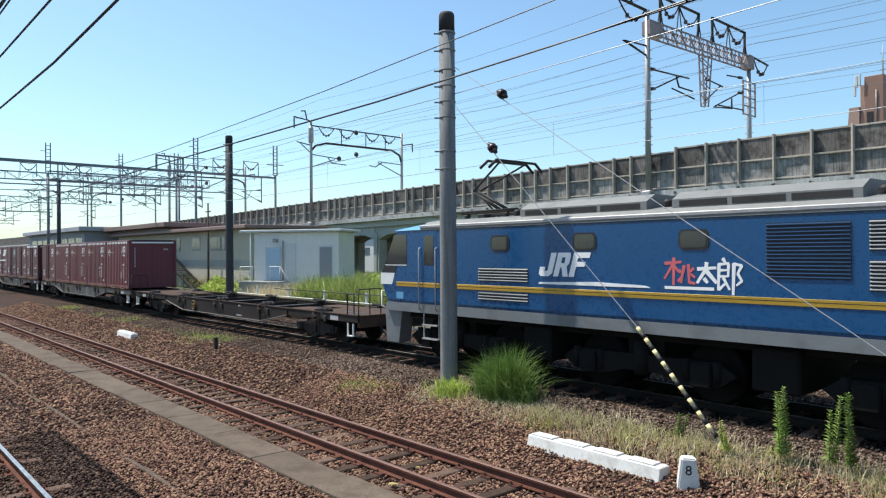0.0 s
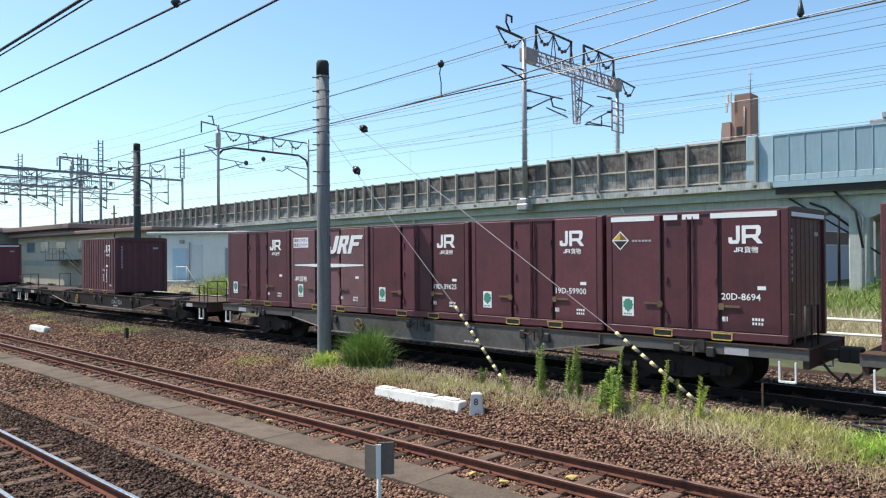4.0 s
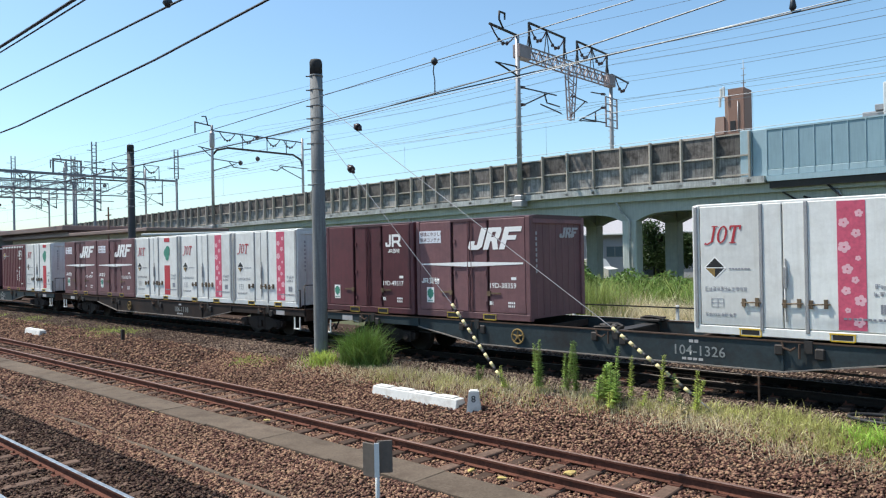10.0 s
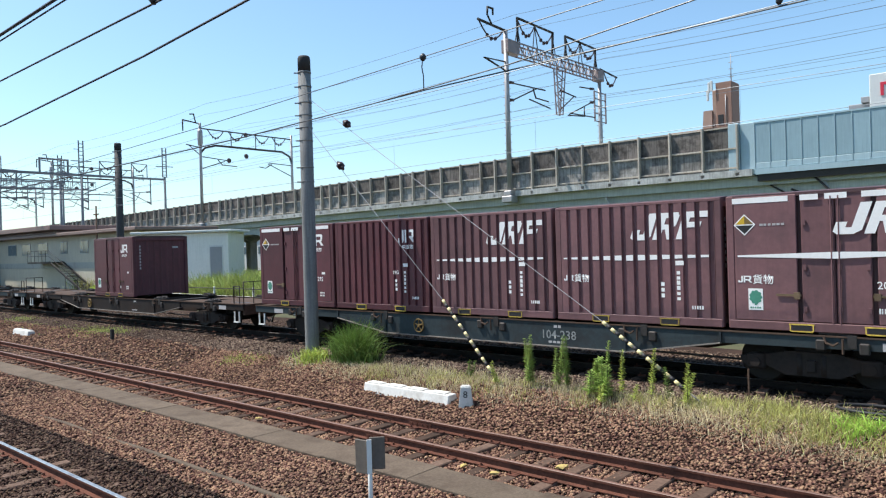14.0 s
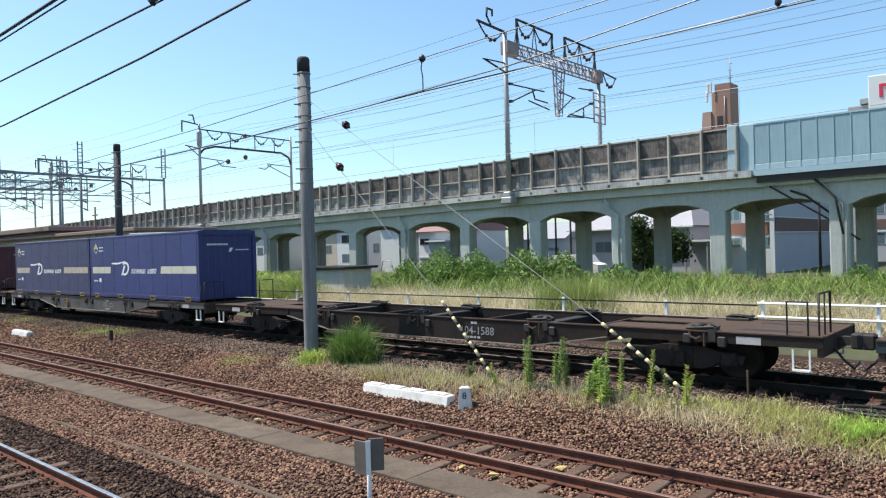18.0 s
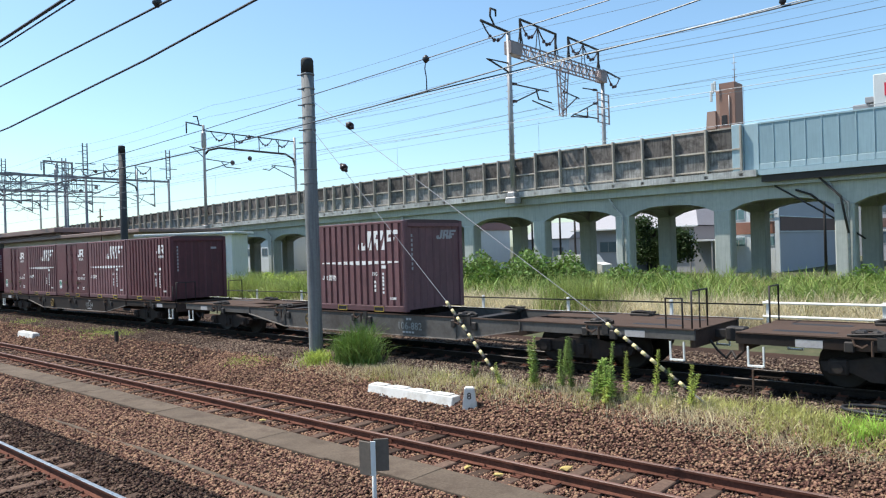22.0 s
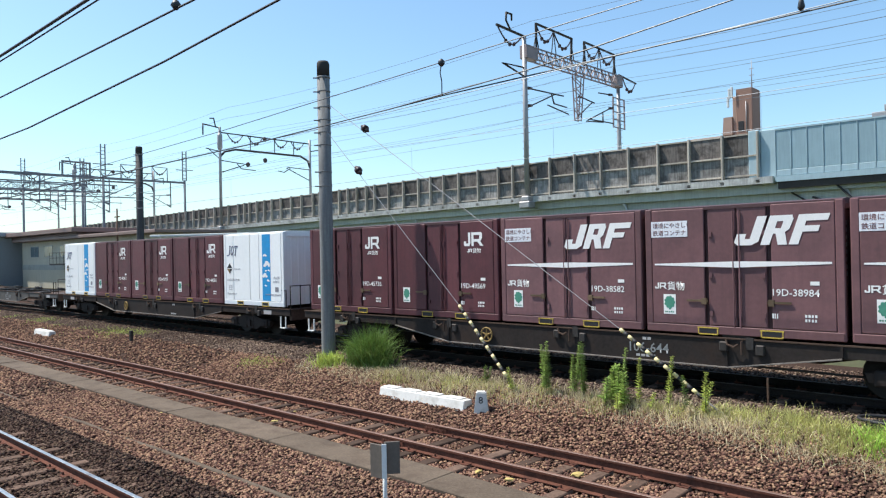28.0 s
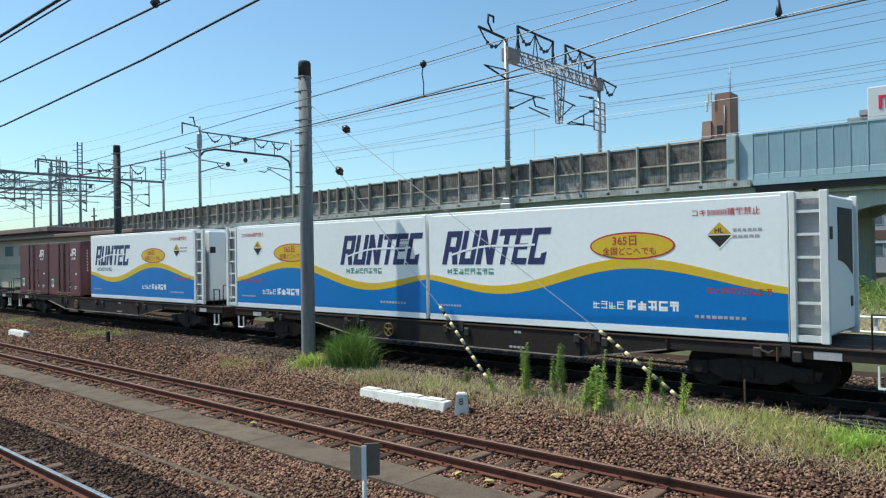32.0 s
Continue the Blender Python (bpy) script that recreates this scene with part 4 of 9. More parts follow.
def smooth_container(name, label, kind, m, tall=False, tree=True, panel_text=False, low=0.0):
    """Steel container with a flat side and a pair of doors in the middle."""
    t = thing(name, label, "container", "containers on the train")
    L, H = CL, CH
    frame_parts(t, L, H, m, CONT_ROOF)
    for a, b in ((-L / 2 + 0.145, -0.62), (0.64, L / 2 - 0.145)):
        bm = bmesh.new()
        bev_box(bm, a, b, -HY + 0.0, -HY + 0.05, 0.17, H - 0.03, 0.012)
        part("side_panel", bm, m, t)
    for a, b in ((-0.55, -0.01), (0.01, 0.55)):
        bm = bmesh.new()
        bev_box(bm, a, b, -HY + 0.025, -HY + 0.06, 0.17, H - 0.04, 0.012)
        for hz in (0.35, 1.1, 1.9):
            for hx in (a + 0.02, b - 0.08):
                box(bm, hx, hx + 0.06, -HY - 0.004, -HY + 0.02, hz, hz + 0.1)
        d = part("door", bm, m, t)
        bm = bmesh.new()
        s = -1 if a < 0 else 1
        rod(bm, (s * 0.06, -HY + 0.0, 0.15), (s * 0.06, -HY + 0.0, H - 0.1), 0.014, n=6)
        part("lock_rod", bm, m, d)
        bm = bmesh.new()
        x = -0.98 if a < 0 else 0.56
        box(bm, x, x + 0.42, -HY - 0.03, -HY - 0.012, 0.63, 0.67)
        box(bm, x + (0.3 if a < 0 else 0.02), x + (0.4 if a < 0 else 0.12), -HY - 0.035, -HY, 0.58, 0.7)
        part("door_handle", bm, HANDLE, d, "rusty lock handle")
    bm = bmesh.new()
    box(bm, -L / 2 + 0.05, L / 2 - 0.05, HY - 0.05, HY - 0.01, 0.05, H - 0.05)
    box(bm, -L / 2 + 0.1, L / 2 - 0.1, -HY + 0.1, HY - 0.06, 0.05, 0.12)
    part("back_wall", bm, m, t)
    bm = bmesh.new()
    box(bm, -0.66, 0.66, -HY + 0.062, -HY + 0.09, 0.1, H - 0.05)
    part("door_recess", bm, MAROON_DK, t)
    end_wall(t, L, H, m)
    if kind == "slant" and not tall:
        end_slant(t, L)
    pockets(t, L)
    company_mark(t, kind, L, low)
    small_marks(t, L, False, tree, low == 0)
    if tall:
        white_blocks(t, L, H, True)
        hazard(t, -1.52, 1.95)
        bm = bmesh.new()
        bars(bm, -1.25, 1.92, 0.45, 0.04, -HY - 0.003, 6)
        part("fine_print", bm, MARK_DIM, t)
    if panel_text:
        bm = bmesh.new()
        box(bm, -1.72, -0.95, -HY - 0.005, -HY - 0.001, 1.92, 2.24)
        part("notice_panel", bm, NOTICE, t, "pale notice panel with two lines of writing")
        write(t, "環境にやさしい", -1.69, -HY - 0.006, 2.11, 0.085, MAROON_F)
        write(t, "鉄道コンテナ", -1.69, -HY - 0.006, 1.96, 0.085, MAROON_F)
    return t


def ribbed_container(name, label, kind, m, tall=False):
    """Steel container with a corrugated side."""
    t = thing(name, label, "container", "containers on the train")
    L, H = CL, CH
    frame_parts(t, L, H, m, CONT_ROOF)
    bm = bmesh.new()
    corrugated(bm, L, H, -HY, RIBS, 0.05, 0.15, H - 0.05, -1)
    box(bm, -L / 2 + 0.05, L / 2 - 0.05, -HY + 0.07, -HY + 0.09, 0.1, H - 0.05)
    part("ribbed_side", bm, m, t)
    bm = bmesh.new()
    bev_box(bm, -L / 2 + 0.02, L / 2 - 0.02, -HY - 0.003, -HY + 0.05, H - 0.06, H - 0.002, 0.006)
    part("top_rail", bm, m, t)
    bm = bmesh.new()
    box(bm, -L / 2 + 0.05, L / 2 - 0.05, HY - 0.05, HY - 0.01, 0.05, H - 0.05)
    box(bm, -L / 2 + 0.1, L / 2 - 0.1, -HY + 0.1, HY - 0.06, 0.05, 0.12)
    part("back_wall", bm, m, t)
    end_wall(t, L, H, m)
    pockets(t, L, (-0.95, 0.6))
    company_mark(t, kind, L, ribbed=True)
    small_marks(t, L, True)
    if kind == "slant":
        end_slant(t, L)
    if tall:
        white_blocks(t, L, H, False)
        hazard(t, -1.4, 1.9)
        bm = bmesh.new()
        bars(bm, -1.12, 1.88, 0.5, 0.04, -HY - 0.003, 6)
        part("fine_print", bm, MARK_DIM, t)
    return t


def white_container(name, label, band):
    """White private container with a coloured band."""
    t = thing(name, label, "container", "containers on the train")
    L, H = CL, CH
    paint = WHITE_NEW if band == "blue" else WHITEBOX
    frame_parts(t, L, H, paint, paint)
    edges = (-L / 2 + 0.145, -0.56, -0.18, 0.22, L / 2 - 0.145) if band != "blue" else (-L / 2 + 0.145, -1.2, -0.15, 0.42, L / 2 - 0.145)
    for a, b in zip(edges, edges[1:]):
        bm = bmesh.new()
        bev_box(bm, a + 0.012, b - 0.012, -HY, -HY + 0.05, 0.17, H - 0.03, 0.012)
        part("side_panel", bm, paint, t)
    if band != "blue":
        for x in (edges[1], edges[3], -L / 2 + 0.07, L / 2 - 0.07):
            bm = bmesh.new()
            bev_box(bm, x - 0.035, x + 0.035, -HY - 0.02, -HY + 0.02, 0.1, H - 0.02, 0.012)
            part("door_post", bm, STEEL, t, "dull metal door post")
        for hx in (-0.93, -0.2, 0.24):
            bm = bmesh.new()
            rod(bm, (hx, -HY - 0.03, 0.62), (hx + 0.36, -HY - 0.03, 0.64), 0.014, n=6)
            box(bm, hx + 0.02, hx + 0.08, -HY - 0.04, -HY, 0.55, 0.7)
            box(bm, hx + 0.26, hx + 0.32, -HY - 0.04, -HY, 0.56, 0.72)
            part("door_handle", bm, HANDLE, t, "rusty lock handle")
        bm = bmesh.new()
        rod(bm, (-0.13, -HY - 0.02, 0.3), (-0.13, -HY - 0.02, 1.45), 0.014, n=6)
        bev_box(bm, -0.16, -0.1, -HY - 0.05, -HY, 0.9, 1.3, 0.01)
        part("lock_rod", bm, STEEL, t)
    bm = bmesh.new()
    box(bm, -L / 2 + 0.05, L / 2 - 0.05, HY - 0.05, HY - 0.01, 0.05, H - 0.05)
    box(bm, -L / 2 + 0.1, L / 2 - 0.1, -HY + 0.1, HY - 0.06, 0.05, 0.12)
    box(bm, -L / 2 + 0.1, L / 2 - 0.1, -HY + 0.07, -HY + 0.1, 0.1, H - 0.05)
    part("back_wall", bm, paint, t)
    end_wall(t, L, H, paint, marks=band != "blue")
    pockets(t, L, (-0.95, 0.6), YELLOW)
    q = -HY - 0.004
    bm = bmesh.new()
    x0, x1 = (0.72, 1.16) if band != "blue" else (0.62, 1.1)
    box(bm, x0, x1, q - 0.002, q + 0.004, 0.19 if band != "pink" else 0.2, H - 0.06 if band != "red" else 1.35, 0)
    if band == "red":
        box(bm, x0, x1, q - 0.002, q + 0.004, 2.28, H - 0.06, 0)
    part("colour_band", bm, {"pink": PINK, "red": REDBAND, "blue": SKYBAND}[band], t, {"pink": "pink band with pale flowers", "red": "red band", "blue": "sky blue band with white clouds"}[band])
    r = random.Random(5)
    lift = 0.0
    bm = bmesh.new()
    if band == "pink":
        for k in range(11):
            cx, cz, s = x0 + (0.13 if k % 2 else 0.31) + r.uniform(-0.04, 0.04), 0.33 + k * 0.19 + r.uniform(-0.03, 0.03), r.uniform(0.05, 0.11)
            turn = r.uniform(0, 1.2)
            for i in range(5):
                a = turn + i * 2 * math.pi / 5
                px, pz = cx + 0.55 * s * math.cos(a), cz + 0.55 * s * math.sin(a)
                prism(bm, [(min(x1 - 0.004, max(x0 + 0.004, px + s * 0.42 * math.cos(u))), pz + s * 0.42 * math.sin(u)) for u in np.linspace(0, 2 * np.pi, 8, endpoint=False)], "y", q - 0.002, q - 0.0032 - 0.0002 * i)
    elif band == "blue":
        for cx, cz, s in ((0.72, 1.72, 0.045), (0.79, 1.74, 0.055), (0.86, 1.71, 0.04), (0.8, 1.4, 0.08), (0.9, 1.47, 0.1), (1.0, 1.42, 0.07), (0.76, 1.37, 0.06), (1.03, 1.37, 0.05), (0.7, 1.02, 0.07), (0.78, 1.07, 0.08), (0.87, 1.01, 0.06), (1.0, 1.22, 0.04), (1.05, 1.2, 0.03), (0.82, 1.2, 0.035), (0.88, 1.21, 0.03), (0.95, 0.88, 0.045), (1.01, 0.86, 0.035), (0.8, 0.7, 0.04), (0.86, 0.69, 0.03)):
            lift += 0.0002
            prism(bm, [(cx + s * 1.15 * math.cos(a), cz + s * 0.7 * math.sin(a)) for a in np.linspace(0, 2 * np.pi, 14, endpoint=False)], "y", q - 0.002, q - 0.0032 - lift)
    else:
        for cx, cz, s in ((0.85, 1.85, 0.17), (1.0, 1.95, 0.18), (1.02, 1.82, 0.14), (0.95, 1.68, 0.14)):
            lift += 0.0002
            prism(bm, [(cx + s * math.cos(a), cz + s * math.sin(a)) for a in np.linspace(0, 2 * np.pi, 14, endpoint=False)], "y", q - 0.002, q - 0.0032 - lift)
    part("band_picture", bm, {"pink": PALEPINK, "red": GREENTREE if "ball" in label else CREAM, "blue": MARK}[band], t)
    hazard(t, -1.42 if band != "blue" else -1.45, 1.28, 0.22, (2, 2, 3, 2))
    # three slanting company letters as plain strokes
    bm = bmesh.new()
    z, h = 1.75, 0.34
    arc = [(0.51 + 0.15 * math.cos(u), 0.5 + 0.5 * math.sin(u)) for u in np.linspace(0, 2 * np.pi, 13)]
    hole = [(0.51 + 0.09 * math.cos(u), 0.5 + 0.42 * math.sin(u)) for u in np.linspace(0, 2 * np.pi, 13)]
    letters = [((0.2, 0.05), (0.27, 0.1), (0.27, 0.94), (0.2, 0.94)), ((0, -0.05), (0.12, -0.08), (0.27, 0.1), (0.2, 0.12), (0.1, 0.0), (0.02, 0.06)), ((0.14, 0.94), (0.33, 0.94), (0.33, 1), (0.14, 1)),
               ((0.83, 0.06), (0.91, 0.06), (0.91, 0.94), (0.83, 0.94)), ((0.7, 0.9), (1.05, 0.9), (1.05, 1), (0.7, 1)), ((0.7, 0.76), (0.74, 0.76), (0.76, 0.9), (0.7, 0.9)), ((1.01, 0.76), (1.05, 0.76), (1.05, 0.9), (0.99, 0.9)), ((0.77, 0), (0.97, 0), (0.97, 0.06), (0.77, 0.06))]
    letters += [(arc[i], arc[i + 1], hole[i + 1], hole[i]) for i in range(12)]
    quads(bm, letters, -1.62, z, 0.62, h, q - 0.002, shear=0.2, thick=0.0015)
    part("company_mark", bm, REDTXT if band != "blue" else NAVYTXT, t)
    bm = bmesh.new()
    glyphs(bm, -1.62, 0.83, 0.8, 0.09, q - 0.001, 11, seed=2)
    bars(bm, -1.15, 1.25, 0.4, 0.025, q - 0.001, 7, seed=3)
    glyphs(bm, -1.62, 0.34, 0.6, 0.08, q - 0.001, 8, seed=4)
    for z in (0.52, 0.6, 0.68):
        box(bm, -1.5, -1.26, q - 0.002, q, z, z + 0.008)
    for x in (-1.5, -1.38, -1.268):
        box(bm, x, x + 0.008, q - 0.0023, q, 0.52, 0.688)
    glyphs(bm, 1.28, 0.92, 0.36, 0.09, q - 0.001, 4, seed=5)
    glyphs(bm, 1.26, 0.8, 0.34, 0.08, q - 0.001, 4, seed=6)
    bars(bm, 1.36, 0.5, 0.2, 0.16, q - 0.001, 4, gap=0.3)
    bars(bm, 0.8, 0.38, 0.9, 0.035, q - 0.004, 12, seed=8)
    part("fine_print", bm, FADED_TXT, t)
    return t


def blue_long(name, label, paint, band):
    """Thirty-one foot deep blue container."""
    t = thing(name, label, "container", "containers on the train")
    L, H = 9.25, 2.6
    frame_parts(t, L, H, paint, paint)
    n = 8
    for i in range(n):
        a = -L / 2 + 0.145 + i * (L - 0.29) / n
        bm = bmesh.new()
        bev_box(bm, a + 0.004, a + (L - 0.29) / n - 0.004, -HY, -HY + 0.05, 0.17, H - 0.06, 0.008)
        part("side_panel", bm, paint, t)
    bm = bmesh.new()
    bev_box(bm, -L / 2 + 0.02, L / 2 - 0.02, -HY - 0.015, -HY + 0.05, H - 0.07, H - 0.004, 0.012)
    part("top_rail", bm, paint, t)
    bm = bmesh.new()
    box(bm, -L / 2 + 0.05, L / 2 - 0.05, HY - 0.05, HY - 0.01, 0.05, H - 0.05)
    box(bm, -L / 2 + 0.1, L / 2 - 0.1, -HY + 0.1, HY - 0.06, 0.05, 0.12)
    box(bm, -L / 2 + 0.1, L / 2 - 0.1, -HY + 0.07, -HY + 0.1, 0.1, H - 0.07)
    part("back_wall", bm, paint, t)
    end_wall(t, L, H, paint, marks=False)
    bm = bmesh.new()
    bx = L / 2 - 0.046
    for i in range(9):
        box(bm, bx, bx + 0.004, -0.85 + i * 0.1, -0.79 + i * 0.1, 2.05, 2.12)
    for i in range(6):
        box(bm, bx, bx + 0.004, 0.35 + i * 0.1, 0.42 + i * 0.1, 1.85, 1.89)
    prism(bm, [(0.05, 1.8), (0.14, 1.8), (0.24, 1.95), (0.1, 1.95)], "x", bx, bx + 0.004)
    part("end_marking", bm, MARK, t, "small white lettering")
    q = -HY - 0.003
    bm = bmesh.new()
    for x0, x1, sh in ((-L / 2 + 0.25, -2.55, 1), (1.75, L / 2 - 0.18, -1)):
        z0, z1 = 1.02, 1.3
        k = 3
        w = (x1 - x0) / k
        for i in range(k):
            a, b = x0 + i * w + 0.012, x0 + (i + 1) * w - 0.012
            prism(bm, [(a, z0), (b - (0.06 if sh > 0 and i == k - 1 else 0), z0), (b, z1), (a + (0.06 if sh < 0 and i == 0 else 0), z1)], "y", q, q - 0.003)
    part("cream_band", bm, band, t, "cream band along the side")
    bm = bmesh.new()
    # round swoosh with a tail
    cx, cz = -1.25, 1.22
    for i in range(10):
        a0, a1 = -1.9 + i * 0.42, -1.9 + (i + 1) * 0.42
        o = lambda a, r: (cx + r * 1.25 * math.cos(a) + 0.2 * r * math.sin(a), cz + r * math.sin(a))
        prism(bm, [o(a0, 0.2), o(a0, 0.29), o(a1, 0.29), o(a1, 0.2)], "y", q, q - 0.003)
    prism(bm, [(-1.6, 0.94), (-1.45, 0.94), (-1.2, 1.35), (-1.35, 1.35)], "y", q, q - 0.0034)
    prism(bm, [(-2.45, 1.41), (-1.9, 1.4), (-1.2, 1.5), (-1.2, 1.54), (-1.9, 1.47), (-2.3, 1.48), (-2.5, 1.45)], "y", q, q - 0.0036)
    # company lettering as slanted strokes
    r = random.Random(6)
    x = -0.68
    for i in range(13):
        if i == 8:
            x += 0.16
            continue
        w = 0.045 if i in (2, 4, 7) else 0.13
        prism(bm, [(x, 1.02), (x + 0.045, 1.02), (x + 0.095, 1.2), (x + 0.05, 1.2)], "y", q, q - 0.003)
        if w > 0.05:
            prism(bm, [(x + 0.09, 1.02), (x + 0.13, 1.02), (x + 0.18, 1.2), (x + 0.14, 1.2)], "y", q, q - 0.0032)
            zz = r.choice((1.02, 1.09, 1.17))
            prism(bm, [(x + 0.03, zz), (x + 0.12, zz), (x + 0.13, zz + 0.035), (x + 0.04, zz + 0.035)], "y", q, q - 0.0036)
        x += w + 0.055
    part("company_mark", bm, MARK, t, "white company mark and slanted lettering")
    hazard(t, -L / 2 + 0.62, 2.1, 0.22, (1, 2, 2, 1))
    bm = bmesh.new()
    bars(bm, -L / 2 + 0.95, 2.12, 0.4, 0.05, q, 5)
    bars(bm, -L / 2 + 0.95, 1.98, 0.4, 0.05, q, 5, seed=3)
    bars(bm, -L / 2 + 0.35, 0.66, 0.4, 0.05, q, 5, seed=4)
    box(bm, -L / 2 + 0.9, -L / 2 + 1.1, q - 0.003, q, 0.64, 0.8)
    part("fine_print", bm, MARK, t)
    pockets(t, L, (-1.9, 0.9, -4.2, 3.6))
    return t


def wave_long(name, label, k=1):
    """White refrigerated container with a yellow and blue wave; k = -1 shows its other side."""
    t = thing(name, label, "container", "containers on the train")
    L, H = 8.75, 2.72
    frame_parts(t, L, H, WHITE_NEW, WHITE_NEW)
    bm = bmesh.new()
    bev_box(bm, -L / 2 + 0.1, L / 2 - 0.1, -HY - 0.0, -HY + 0.06, 0.1, H - 0.05, 0.01)
    box(bm, -L / 2 + 0.05, L / 2 - 0.05, HY - 0.05, HY - 0.01, 0.05, H - 0.05)
    box(bm, -L / 2 + 0.1, L / 2 - 0.1, -HY + 0.1, HY - 0.06, 0.05, 0.12)
    box(bm, -L / 2 + 0.03, -L / 2 + 0.08, -HY + 0.1, HY - 0.1, 0.05, H - 0.05)
    box(bm, L / 2 - 0.08, L / 2 - 0.03, -HY + 0.1, HY - 0.1, 0.05, H - 0.05)
    part("body_panel", bm, WHITE_NEW, t)
    q = -HY - 0.003

    KNOTS = ((-0.06, 1.3), (0.25, 0.95), (0.66, 1.57), (1.06, 1.08))

    def wave(x, lift):
        u = (k * x + L / 2) / L
        for (u0, z0), (u1, z1) in zip(KNOTS, KNOTS[1:]):
            if u <= u1:
                break
        return z0 + (z1 - z0) * (0.5 - 0.5 * math.cos(math.pi * (u - u0) / (u1 - u0))) - 0.24 + lift
    N = 44
    bm = bmesh.new()
    bm2 = bmesh.new()
    for i in range(N):
        a, b = -L / 2 + 0.015 + (L - 0.03) * i / N, -L / 2 + 0.015 + (L - 0.03) * (i + 1) / N
        ta, tb = 0.13 + 0.1 * math.sin(i / N * math.pi), 0.13 + 0.1 * math.sin((i + 1) / N * math.pi)
        prism(bm, [(a, 0.1), (b, 0.1), (b, wave(b, 0)), (a, wave(a, 0))], "y", q + 0.004, q - 0.003)
        prism(bm2, [(a, wave(a, 0.002)), (b, wave(b, 0.002)), (b, wave(b, tb)), (a, wave(a, ta))], "y", q + 0.004, q - 0.003)
    part("blue_wave", bm, RTBLUE, t, "bright blue wave")
    part("yellow_wave", bm2, RTYEL, t, "golden yellow wave")
    # slanted dark blue company letters with a white slash
    bm = bmesh.new()
    r = random.Random(9)
    x = -L / 2 + 0.45 if k > 0 else L / 2 - 3.4
    z0, h = 1.42, 0.84
    L_, R_, TOP, BOT = ((0, 0), (0.3, 0), (0.3, 1), (0, 1)), ((0.66, 0), (0.96, 0), (0.96, 1), (0.66, 1)), ((0.3, 0.82), (0.95, 0.82), (0.95, 1), (0.3, 1)), ((0.3, 0), (0.95, 0), (0.95, 0.18), (0.3, 0.18))
    for w, shapes in ((0.52, (L_, TOP, ((0.66, 0.45), (0.96, 0.5), (0.96, 0.95), (0.66, 0.82)), ((0.3, 0.38), (0.9, 0.38), (0.96, 0.52), (0.3, 0.54)), ((0.5, 0.38), (0.66, 0), (0.98, 0), (0.82, 0.4)))), (0.5, (L_, R_, BOT)),
                      (0.54, (L_, R_, ((0.28, 1), (0.3, 0.62), (0.66, 0.0), (0.68, 0.38)))), (0.46, (((0, 0.82), (1.05, 0.82), (1.05, 1), (0, 1)), ((0.36, 0), (0.68, 0), (0.68, 0.82), (0.36, 0.82)))),
                      (0.44, (L_, TOP, BOT, ((0.3, 0.42), (0.85, 0.42), (0.85, 0.58), (0.3, 0.58)))), (0.48, (L_, TOP, BOT, ((0.66, 0.18), (0.95, 0.18), (0.95, 0.34), (0.66, 0.3))))):
        quads(bm, shapes, x, z0, w, h, q, shear=0.26, thick=0.002)
        x += w + 0.035
    part("company_mark", bm, NAVYTXT, t, "dark blue slanted company lettering")
    bm = bmesh.new()
    xa = -L / 2 + 0.75 if k > 0 else L / 2 - 3.1
    top = [(xa + 2.55 * u, z0 + 0.26 + 0.3 * u + 0.08 * math.sin(4.5 * u)) for u in np.linspace(0, 1, 10)]
    prism(bm, top + [(px, pz - 0.05) for px, pz in reversed(top)], "y", q - 0.0021, q - 0.0035)
    part("white_slash", bm, WHITE_NEW, t)
    bm = bmesh.new()
    glyphs(bm, -L / 2 + 0.62 if k > 0 else L / 2 - 3.15, 1.17, 1.5, 0.16, q, 8, seed=3)
    part("sub_lettering", bm, GREENTREE, t)
    bm = bmesh.new()
    prism(bm, [(1.31 * k + 0.96 * math.cos(a), 1.8 + 0.29 * math.sin(a)) for a in np.linspace(0, 2 * np.pi, 26, endpoint=False)], "y", q, q - 0.004, 0)
    prism(bm, [(1.31 * k + 0.92 * math.cos(a), 1.8 + 0.255 * math.sin(a)) for a in np.linspace(0, 2 * np.pi, 26, endpoint=False)], "y", q - 0.004, q - 0.006, 1)
    part("oval_badge", bm, [REDTXT, RTYEL], t, "yellow oval badge with red lettering")
    write(t, "コキ50000積載禁止", 2.6 if k > 0 else -4.1, q - 0.001, 2.36, 0.11, REDTXT)
    write(t, "HL", 3.15 * k - 0.1, -HY - 0.0075, 2.02, 0.1, BLACK)
    write(t, "365日", 1.31 * k - 0.43, q - 0.008, 1.83, 0.17, REDTXT)
    write(t, "全国どこへでも", 1.31 * k - 0.65, q - 0.008, 1.63, 0.125, REDTXT)
    hazard(t, 3.15 * k, 1.98, 0.28, (1, 2, 2, 1))
    bm = bmesh.new()
    bars(bm, 3.4, 2.04, 0.55, 0.05, q, 6)
    bars(bm, 3.4, 1.92, 0.5, 0.05, q, 5, seed=4)
    bars(bm, -L / 2 + 0.3, 0.36, 0.8, 0.05, q - 0.003, 9, seed=5)
    bars(bm, 2.65, 0.36, 1.0, 0.06, q - 0.003, 9, seed=6)
    part("fine_print", bm, MARK_DIM, t)
    bm = bmesh.new()
    glyphs(bm, 0.4 if k > 0 else -2.9, 0.46, 0.75, 0.18, q - 0.003, 4, seed=7)
    glyphs(bm, 1.2 if k > 0 else -2.1, 0.46, 1.15, 0.21, q - 0.003, 5, seed=8, bold=1.7)
